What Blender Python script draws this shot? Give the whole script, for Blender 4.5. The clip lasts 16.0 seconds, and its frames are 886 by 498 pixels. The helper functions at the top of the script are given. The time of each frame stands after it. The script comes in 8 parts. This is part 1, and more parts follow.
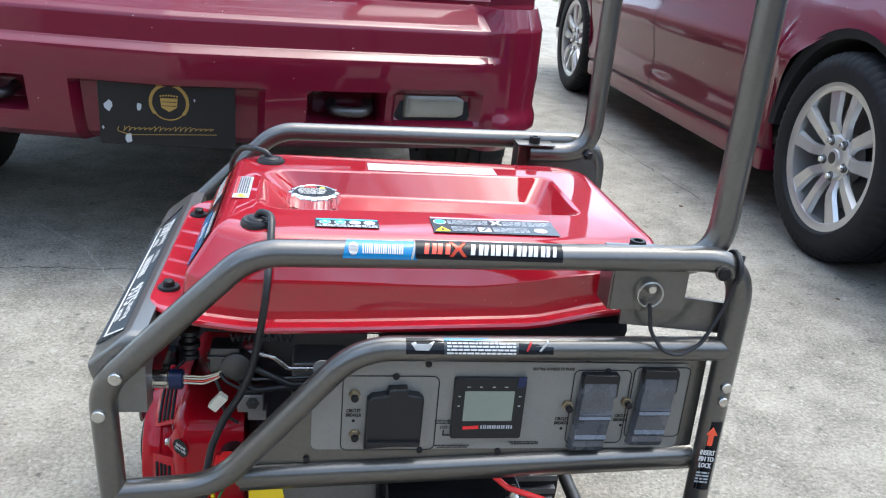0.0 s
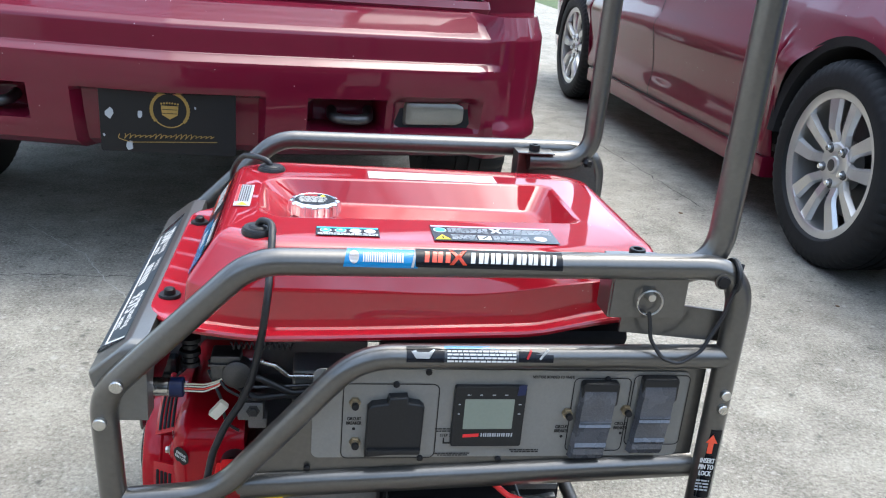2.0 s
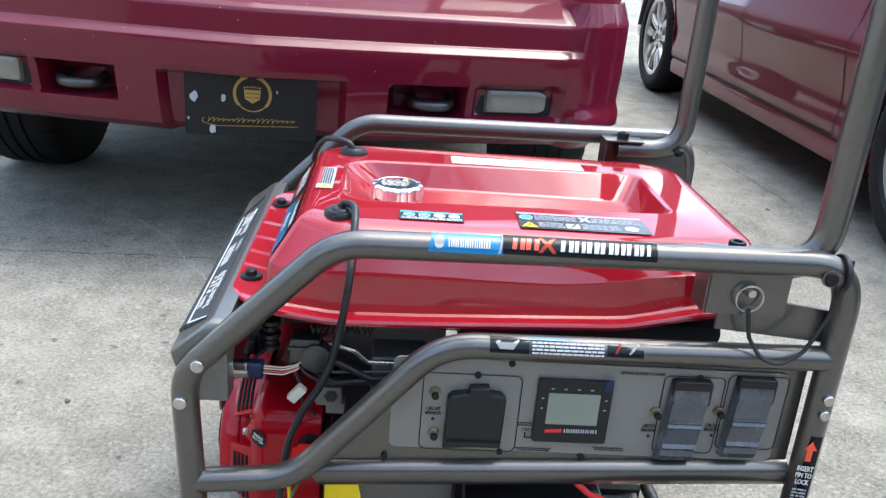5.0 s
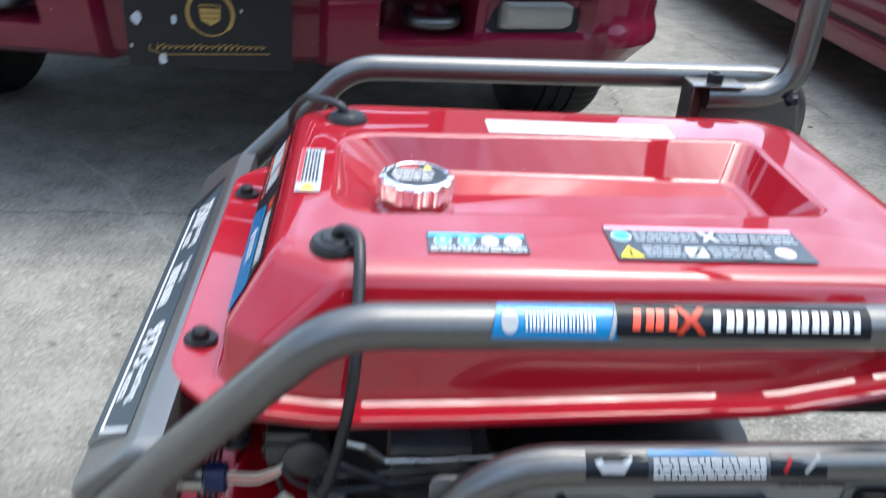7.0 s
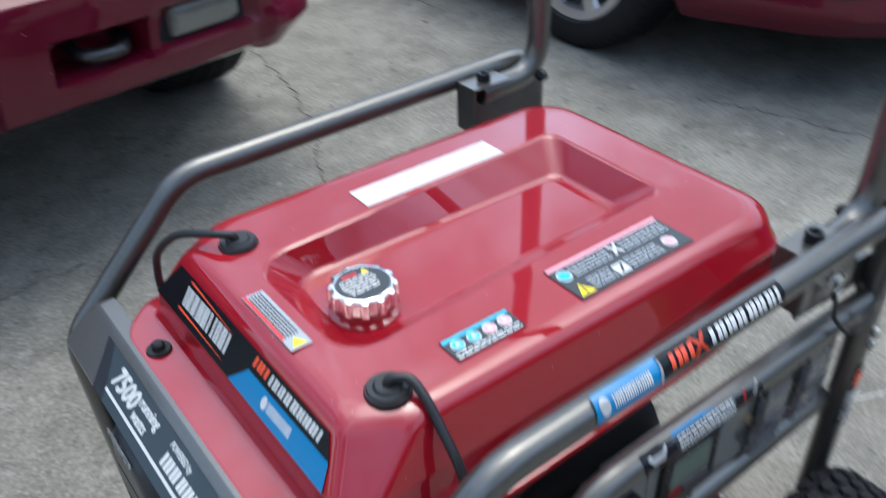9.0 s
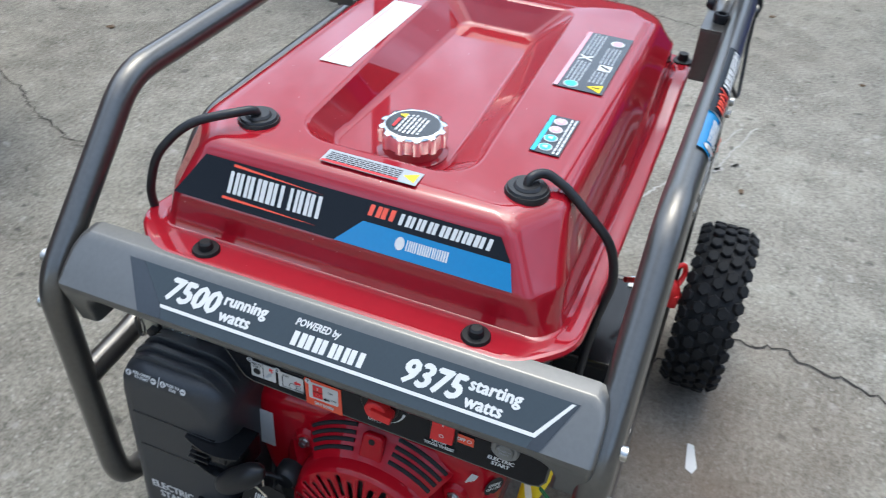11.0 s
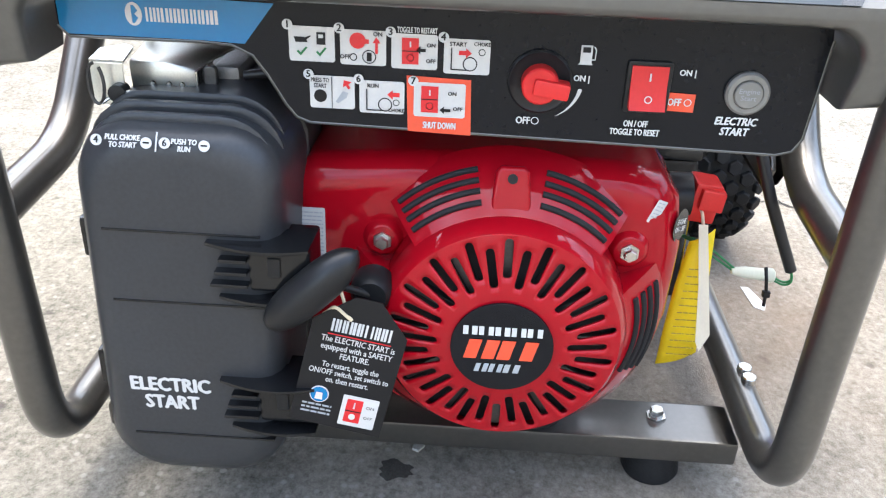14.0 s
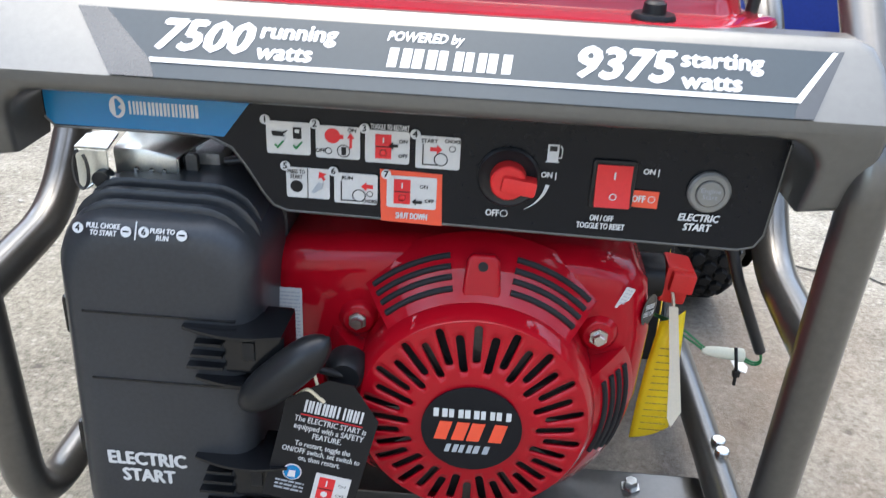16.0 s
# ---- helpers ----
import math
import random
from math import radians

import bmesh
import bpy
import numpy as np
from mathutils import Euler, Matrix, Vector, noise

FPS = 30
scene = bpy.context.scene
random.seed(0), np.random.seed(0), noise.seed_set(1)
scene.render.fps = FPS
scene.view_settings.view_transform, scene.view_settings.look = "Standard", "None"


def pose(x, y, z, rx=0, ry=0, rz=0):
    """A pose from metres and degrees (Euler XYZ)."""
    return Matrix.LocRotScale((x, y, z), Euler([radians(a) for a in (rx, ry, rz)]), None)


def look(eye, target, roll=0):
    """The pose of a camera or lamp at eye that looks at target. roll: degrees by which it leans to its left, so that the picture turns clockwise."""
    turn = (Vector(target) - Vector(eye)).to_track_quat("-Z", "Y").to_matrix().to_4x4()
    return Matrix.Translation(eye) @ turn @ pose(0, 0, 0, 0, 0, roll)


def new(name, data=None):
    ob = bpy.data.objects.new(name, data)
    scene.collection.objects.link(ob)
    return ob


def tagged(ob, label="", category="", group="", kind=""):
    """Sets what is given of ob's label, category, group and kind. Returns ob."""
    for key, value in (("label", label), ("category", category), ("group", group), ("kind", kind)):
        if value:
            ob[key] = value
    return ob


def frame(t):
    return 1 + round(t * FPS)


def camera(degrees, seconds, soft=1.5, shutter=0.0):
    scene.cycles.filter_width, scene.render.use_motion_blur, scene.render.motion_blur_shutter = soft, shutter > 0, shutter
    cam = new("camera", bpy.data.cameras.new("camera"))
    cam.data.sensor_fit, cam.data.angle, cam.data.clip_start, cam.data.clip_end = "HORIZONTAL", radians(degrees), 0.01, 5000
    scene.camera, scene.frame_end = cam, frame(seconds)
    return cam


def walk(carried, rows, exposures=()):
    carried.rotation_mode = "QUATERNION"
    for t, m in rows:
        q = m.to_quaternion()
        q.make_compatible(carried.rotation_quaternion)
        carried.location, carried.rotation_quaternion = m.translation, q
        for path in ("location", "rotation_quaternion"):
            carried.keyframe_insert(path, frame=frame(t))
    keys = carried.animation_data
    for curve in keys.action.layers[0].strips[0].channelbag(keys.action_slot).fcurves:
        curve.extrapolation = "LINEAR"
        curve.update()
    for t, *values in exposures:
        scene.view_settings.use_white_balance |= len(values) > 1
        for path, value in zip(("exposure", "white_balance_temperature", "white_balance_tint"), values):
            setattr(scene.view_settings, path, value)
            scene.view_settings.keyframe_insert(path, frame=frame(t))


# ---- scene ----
cam = camera(55.2, 16.0, soft=1.15, shutter=0.5)
PATH = [
    (0, (-0.001, -1.044, 0.848), (0.305, 0.805, 0.149), 5.0),
    (0.5, (-0.003, -1.042, 0.852), (0.306, 0.807, 0.154), 5.1),
    (1, (-0.003, -1.044, 0.851), (0.305, 0.806, 0.158), 5.1),
    (1.5, (-0.003, -1.045, 0.851), (0.306, 0.808, 0.164), 5.1),
    (2, (-0.002, -1.046, 0.851), (0.304, 0.808, 0.166), 5.0),
    (2.5, (-0.002, -1.044, 0.850), (0.303, 0.810, 0.167), 5.0),
    (3, (-0.003, -1.045, 0.851), (0.302, 0.811, 0.172), 5.1),
    (3.5, (-0.005, -1.043, 0.849), (0.298, 0.814, 0.173), 5.1),
    (4, (-0.006, -1.037, 0.847), (0.284, 0.822, 0.168), 5.1),
    (4.5, (-0.007, -1.025, 0.838), (0.223, 0.840, 0.152), 5.4),
    (4.7, (-0.010, -1.023, 0.837), (0.143, 0.847, 0.144), 5.1),
    (6.8, (-0.033, -0.725, 0.793), (0.097, 1.025, -0.167), 4.5),
    (7, (-0.043, -0.657, 0.805), (0.144, 1.102, -0.128), 4.1),
    (7.5, (-0.070, -0.618, 0.898), (0.243, 1.133, -0.017), 3.3),
    (8, (-0.130, -0.644, 1.027), (0.527, 1.032, 0.156), 3.0),
    (8.2, (-0.158, -0.636, 1.036), (0.579, 1.006, 0.164), 1.3),
    (8.5, (-0.210, -0.589, 1.001), (0.586, 0.990, 0.067), -0.8),
    (9, (-0.308, -0.541, 0.991), (0.669, 0.780, -0.150), -1.5),
    (9.5, (-0.482, -0.540, 0.973), (0.833, 0.444, -0.168), 2.7),
    (10, (-0.579, -0.451, 0.937), (0.834, 0.344, -0.233), 3.8),
    (10.2, (-0.588, -0.388, 0.931), (0.792, 0.367, -0.304), 3.0),
    (12.3, (-0.712, -0.144, 0.827), (1.045, -0.039, -0.124), 7.0),
    (12.5, (-0.703, -0.086, 0.780), (1.079, -0.004, -0.125), 6.4),
    (13, (-0.657, -0.023, 0.637), (1.087, 0.089, -0.335), 2.6),
    (13.5, (-0.647, -0.014, 0.529), (1.101, 0.045, -0.440), 2.3),
    (14, (-0.657, -0.022, 0.495), (1.106, 0.046, -0.447), 2.3),
    (14.5, (-0.665, -0.023, 0.502), (1.104, 0.090, -0.425), 2.0),
    (15, (-0.664, -0.028, 0.505), (1.116, 0.070, -0.402), 2.7),
    (15.5, (-0.656, -0.032, 0.515), (1.129, 0.063, -0.382), 2.9),
    (16, (-0.651, -0.040, 0.536), (1.138, 0.041, -0.354), 3.0),
]
EXPOSURES = [(0.0, 2.06, 6050, 3), (4.5, 2.06, 6050, 3), (7.0, 1.97, 5850, 2), (7.5, 1.60, 5800, 2), (8.0, 1.64, 5700, 1), (8.5, 1.62, 5700, 1), (9.0, 1.33, 5750, 1), (9.5, 1.27, 5750, 1), (10.0, 1.42, 5850, 1), (12.5, 1.46, 6050, 4), (13.0, 1.45, 6150, 4), (13.5, 2.5, 6350, 6), (14.0, 2.88, 6450, 6), (14.5, 2.85, 6450, 6), (15.0, 2.62, 6450, 6), (16.0, 2.36, 6300, 5)]
walk(cam, [(t, look(eye, target, roll)) for t, eye, target, roll in PATH], EXPOSURES)

# ---- world ----
world = bpy.data.worlds.new("world")
scene.world = world
world.use_nodes = True
wn, wl = world.node_tree.nodes, world.node_tree.links
sky = wn.new("ShaderNodeTexSky")
sky.sky_type, sky.sun_disc = "NISHITA", False
sky.sun_elevation, sky.sun_rotation = radians(73), radians(65)
sky.air_density, sky.dust_density, sky.ozone_density = 1.0, 4.0, 1.0
veil = wn.new("ShaderNodeHueSaturation")
veil.inputs["Saturation"].default_value = 0.85
wl.new(sky.outputs[0], veil.inputs["Color"])
# broken thin cloud all over the sky
way = wn.new("ShaderNodeTexCoord")
puff = wn.new("ShaderNodeTexNoise")
puff.inputs["Scale"].default_value, puff.inputs["Detail"].default_value, puff.inputs["Roughness"].default_value = 3.2, 6, 0.6
wl.new(way.outputs["Generated"], puff.inputs["Vector"])
cover = wn.new("ShaderNodeMapRange")
cover.inputs["From Min"].default_value, cover.inputs["From Max"].default_value = 0.40, 0.62
cover.inputs["To Min"].default_value, cover.inputs["To Max"].default_value = 0.55, 1.55
wl.new(puff.outputs["Fac"], cover.inputs["Value"])
cloud = wn.new("ShaderNodeVectorMath")
cloud.operation = "SCALE"
wl.new(veil.outputs[0], cloud.inputs[0])
wl.new(cover.outputs[0], cloud.inputs["Scale"])
wl.new(cloud.outputs[0], wn["Background"].inputs["Color"])
wn["Background"].inputs["Strength"].default_value = 0.15
sun_data = bpy.data.lights.new("sun", "SUN")
sun_data.energy, sun_data.angle, sun_data.color = 0.22, radians(104), (0.98, 0.98, 1.0)
sun = new("sun", sun_data)
sun.matrix_world = look((0, 0, 10), (-0.2650, -0.1236, 9.0437))

# ---- materials ----


def material(name, color, rough=0.5, metal=0.0, coat=0.0, coat_rough=0.05, coat_ior=1.5, vary=0.0, scale=8.0, bump=0.0,
             bump_scale=300.0, rough_vary=0.0, specks=0.0, speck_color=(0.6, 0.55, 0.5), speck_scale=90.0,
             emit=0.0, trans=0.0, ior=1.45, spec=0.5, flakes=0.0, alpha=1.0):
    """A painted, moulded or cast surface: base colour with slow stains, fine grain and a little relief."""
    m = bpy.data.materials.new(name)
    m.use_nodes = True
    n, l = m.node_tree.nodes, m.node_tree.links
    b = n["Principled BSDF"]
    b.inputs["Base Color"].default_value = (*color, 1)
    b.inputs["Roughness"].default_value = rough
    b.inputs["Metallic"].default_value = metal
    b.inputs["Coat Weight"].default_value = coat
    b.inputs["Coat Roughness"].default_value = coat_rough
    b.inputs["Coat IOR"].default_value = coat_ior
    b.inputs["Transmission Weight"].default_value = trans
    b.inputs["IOR"].default_value = ior
    b.inputs["Specular IOR Level"].default_value = spec
    b.inputs["Alpha"].default_value = alpha
    if emit:
        b.inputs["Emission Color"].default_value = (*color, 1)
        b.inputs["Emission Strength"].default_value = emit
    co = n.new("ShaderNodeTexCoord")
    col = None
    if vary:
        slow = n.new("ShaderNodeTexNoise")
        slow.inputs["Scale"].default_value, slow.inputs["Detail"].default_value = scale, 6
        l.new(co.outputs["Object"], slow.inputs["Vector"])
        fine = n.new("ShaderNodeTexNoise")
        fine.inputs["Scale"].default_value, fine.inputs["Detail"].default_value = scale * 23, 3
        l.new(co.outputs["Object"], fine.inputs["Vector"])
        add = n.new("ShaderNodeMath")
        add.operation = "ADD"
        l.new(slow.outputs["Fac"], add.inputs[0]), l.new(fine.outputs["Fac"], add.inputs[1])
        span = n.new("ShaderNodeMapRange")
        span.inputs["From Min"].default_value, span.inputs["From Max"].default_value = 0.6, 1.4
        span.inputs["To Min"].default_value, span.inputs["To Max"].default_value = 1 - vary, 1 + vary
        l.new(add.outputs[0], span.inputs["Value"])
        mul = n.new("ShaderNodeVectorMath")
        mul.operation = "SCALE"
        mul.inputs[0].default_value = color
        l.new(span.outputs[0], mul.inputs["Scale"])
        col = mul.outputs[0]
        if rough_vary:
            rr = n.new("ShaderNodeMapRange")
            rr.inputs["From Min"].default_value, rr.inputs["From Max"].default_value = 0.3, 0.7
            rr.inputs["To Min"].default_value, rr.inputs["To Max"].default_value = max(0.02, rough - rough_vary), rough + rough_vary
            l.new(slow.outputs["Fac"], rr.inputs["Value"])
            l.new(rr.outputs[0], b.inputs["Roughness"])
    if specks:
        cell = n.new("ShaderNodeTexVoronoi")
        cell.inputs["Scale"].default_value = speck_scale
        l.new(co.outputs["Object"], cell.inputs["Vector"])
        dots = n.new("ShaderNodeMapRange")
        dots.inputs["From Min"].default_value, dots.inputs["From Max"].default_value = 0.10, 0.04
        l.new(cell.outputs["Distance"], dots.inputs["Value"])
        pick = n.new("ShaderNodeSeparateColor")
        l.new(cell.outputs["Color"], pick.inputs[0])
        keep = n.new("ShaderNodeMath")
        keep.operation = "LESS_THAN"
        keep.inputs[1].default_value = specks
        l.new(pick.outputs[0], keep.inputs[0])
        both = n.new("ShaderNodeMath")
        both.operation = "MULTIPLY"
        l.new(dots.outputs[0], both.inputs[0]), l.new(keep.outputs[0], both.inputs[1])
        mixc = n.new("ShaderNodeMix")
        mixc.data_type = "RGBA"
        l.new(both.outputs[0], mixc.inputs["Factor"])
        if col:
            l.new(col, mixc.inputs["A"])
        else:
            mixc.inputs["A"].default_value = (*color, 1)
        mixc.inputs["B"].default_value = (*speck_color, 1)
        col = mixc.outputs["Result"]
    if col:
        l.new(col, b.inputs["Base Color"])
    if bump:
        grain = n.new("ShaderNodeTexNoise")
        grain.inputs["Scale"].default_value, grain.inputs["Detail"].default_value = bump_scale, 4
        l.new(co.outputs["Object"], grain.inputs["Vector"])
        bp = n.new("ShaderNodeBump")
        bp.inputs["Strength"].default_value, bp.inputs["Distance"].default_value = bump, 0.002
        l.new(grain.outputs["Fac"], bp.inputs["Height"])
        l.new(bp.outputs[0], b.inputs["Normal"])
    return m


M = dict(
    red=material("red_enamel", (0.262, 0.0045, 0.0125), 0.45, spec=0.05, coat=1.0, coat_rough=0.02, coat_ior=1.62, vary=0.05, scale=5, specks=0.05, speck_color=(0.6, 0.3, 0.3), speck_scale=160),
    enginered=material("engine_enamel", (0.32, 0.002, 0.009), 0.45, spec=0.05, coat=0.8, coat_rough=0.03, coat_ior=1.38, vary=0.05, scale=5),
    gun=material("gunmetal_paint", (0.105, 0.100, 0.091), 0.33, metal=0.75, coat=0.6, coat_rough=0.11, coat_ior=1.6, vary=0.10, scale=9, bump=0.03, bump_scale=700),
    plategrey=material("grey_plate_paint", (0.136, 0.134, 0.125), 0.34, metal=0.65, coat=0.35, coat_rough=0.10, vary=0.08, scale=9, bump=0.03, bump_scale=700),
    panelgrey=material("brushed_panel", (0.215, 0.211, 0.196), 0.42, metal=0.35, vary=0.07, scale=14, bump=0.04, bump_scale=900),
    black=material("black_plastic", (0.011, 0.0115, 0.0125), 0.36, spec=0.38, vary=0.25, scale=16, bump=0.03, bump_scale=1200, rough_vary=0.06),
    satin=material("satin_black_plastic", (0.029, 0.031, 0.034), 0.37, spec=0.5, vary=0.2, scale=16, bump=0.03, bump_scale=1200, rough_vary=0.06),
    milky=material("milky_nylon", (0.62, 0.62, 0.50), 0.35, vary=0.06, scale=40),
    shine=material("glossy_black_plastic", (0.007, 0.0075, 0.0085), 0.17, vary=0.2, scale=20, rough_vary=0.06),
    bright=material("bright_zinc", (0.74, 0.74, 0.68), 0.42, metal=1.0, vary=0.12, scale=40, rough_vary=0.08),
    gloss=material("black_gloss_film", (0.0045, 0.0055, 0.008), 0.26, spec=0.25, coat=0.05, vary=0.15, scale=10, bump=0.02, bump_scale=500),
    dark=material("dark_label_film", (0.018, 0.022, 0.026), 0.26, coat=0.4, vary=0.15, scale=12, bump=0.02, bump_scale=500),
    slate=material("slate_label_film", (0.034, 0.046, 0.055), 0.42, spec=0.3, coat=0.04, vary=0.06, scale=14, bump=0.02, bump_scale=500),
    white=material("white_ink", (0.56, 0.56, 0.545), 0.38, vary=0.05, scale=30),
    offwhite=material("white_film", (0.56, 0.55, 0.525), 0.25, coat=0.3, vary=0.05, scale=30),
    grey=material("grey_ink", (0.33, 0.35, 0.37), 0.35, vary=0.05, scale=30),
    brass=material("brass_nut", (0.42, 0.35, 0.24), 0.34, metal=1.0, vary=0.12, scale=40),
    ink=material("black_ink", (0.009, 0.009, 0.010), 0.4, spec=0.3, vary=0.1, scale=30),
    blue=material("blue_film", (0.003, 0.16, 0.37), 0.22, coat=0.5, vary=0.05, scale=14),
    orange=material("orange_red_film", (0.72, 0.075, 0.03), 0.25, coat=0.4, vary=0.05, scale=14),
    redink=material("red_ink", (0.60, 0.02, 0.025), 0.3, vary=0.05, scale=20),
    pink=material("pink_ink", (0.75, 0.35, 0.40), 0.35, vary=0.05, scale=20),
    cyan=material("cyan_ink", (0.04, 0.42, 0.55), 0.3, vary=0.05, scale=20),
    yellow=material("yellow_card", (0.85, 0.62, 0.01), 0.45, vary=0.06, scale=18, bump=0.05),
    cream=material("cream_card", (0.72, 0.66, 0.52), 0.55, vary=0.06, scale=18, bump=0.05),
    green=material("green_ink", (0.02, 0.16, 0.05), 0.4, vary=0.05, scale=20),
    chrome=material("chrome", (0.80, 0.80, 0.80), 0.10, metal=1.0, vary=0.05, scale=30),
    zinc=material("zinc_plated_steel", (0.50, 0.49, 0.46), 0.26, metal=1.0, vary=0.15, scale=20, rough_vary=0.1),
    alloy=material("painted_alloy", (0.56, 0.555, 0.54), 0.32, metal=0.75, coat=0.5, vary=0.06, scale=12),
    castalu=material("cast_aluminium", (0.26, 0.26, 0.255), 0.5, metal=0.8, vary=0.15, scale=20, bump=0.3, bump_scale=600),
    steel=material("dark_steel", (0.10, 0.10, 0.10), 0.45, metal=0.9, vary=0.2, scale=20),
    rubber=material("tyre_rubber", (0.010, 0.0105, 0.0115), 0.66, spec=0.3, vary=0.35, scale=14, bump=0.25, bump_scale=500),
    hose=material("black_hose", (0.012, 0.012, 0.013), 0.38, vary=0.2, scale=20),
    wine=material("wine_car_paint", (0.112, 0.0032, 0.017), 0.40, spec=0.15, coat=0.85, coat_rough=0.03, coat_ior=1.45, vary=0.05, scale=1.2, specks=0.06, speck_color=(0.7, 0.55, 0.57), speck_scale=75),
    under=material("underbody_black", (0.010, 0.010, 0.011), 0.8, vary=0.3, scale=6, bump=0.2, bump_scale=60),
    glass=material("tinted_glass", (0.02, 0.025, 0.03), 0.04, coat=1.0, vary=0.05, scale=3),
    lens=material("clear_lamp_lens", (0.17, 0.16, 0.13), 0.22, coat=0.8, vary=0.18, scale=22, bump=0.4, bump_scale=90),
    amber=material("amber_lens", (0.80, 0.22, 0.02), 0.12, coat=1.0, vary=0.1, scale=30),
    gold=material("gold_leaf", (0.33, 0.225, 0.07), 0.38, metal=0.6, vary=0.15, scale=40),
    lcd=material("lcd_glass", (0.17, 0.20, 0.16), 0.10, coat=1.0, vary=0.05, scale=12),
    smoke=material("smoked_cover", (0.060, 0.063, 0.072), 0.26, coat=0.5, vary=0.5, scale=24, rough_vary=0.06),
    binblue=material("blue_bin_plastic", (0.004, 0.026, 0.21), 0.50, vary=0.12, scale=4, bump=0.15, bump_scale=250),
    bingreen=material("green_bin_plastic", (0.006, 0.13, 0.045), 0.42, vary=0.12, scale=4, bump=0.15, bump_scale=250),
    cordred=material("red_cap_plastic", (0.62, 0.02, 0.02), 0.4, vary=0.08, scale=20),
    navy=material("navy_plastic", (0.006, 0.014, 0.06), 0.4, vary=0.1, scale=20),
    string=material("string", (0.70, 0.60, 0.42), 0.8, vary=0.15, scale=200),
    leafbrown=material("dry_leaf", (0.10, 0.06, 0.03), 0.7, vary=0.3, scale=30),
    crackmat=material("crack_dirt", (0.032, 0.029, 0.025), 0.9, vary=0.4, scale=12),
    oil=material("oil_stain", (0.045, 0.042, 0.038), 0.7, vary=0.6, scale=60, alpha=0.38),
    chalk=material("chalk_mark", (0.34, 0.33, 0.30), 0.8, vary=0.3, scale=60),
    lawn=material("lawn_soil", (0.05, 0.075, 0.02), 0.9, vary=0.5, scale=4, bump=0.6, bump_scale=40),
    blade=material("grass_blade", (0.065, 0.15, 0.025), 0.6, vary=0.5, scale=3),
    # surfaces of the unseen walls and eave added to shape the light
    wall_pale=material("unseen_wall_pale", (0.58, 0.56, 0.52), 0.7, vary=0.08, scale=3, bump=0.2, bump_scale=60),
    wall_dull=material("unseen_wall_dull", (0.20, 0.16, 0.13), 0.8, vary=0.12, scale=3, bump=0.3, bump_scale=80),
    roof=material("unseen_overhang", (0.09, 0.085, 0.08), 0.85, vary=0.25, scale=5, bump=0.4, bump_scale=60),
)


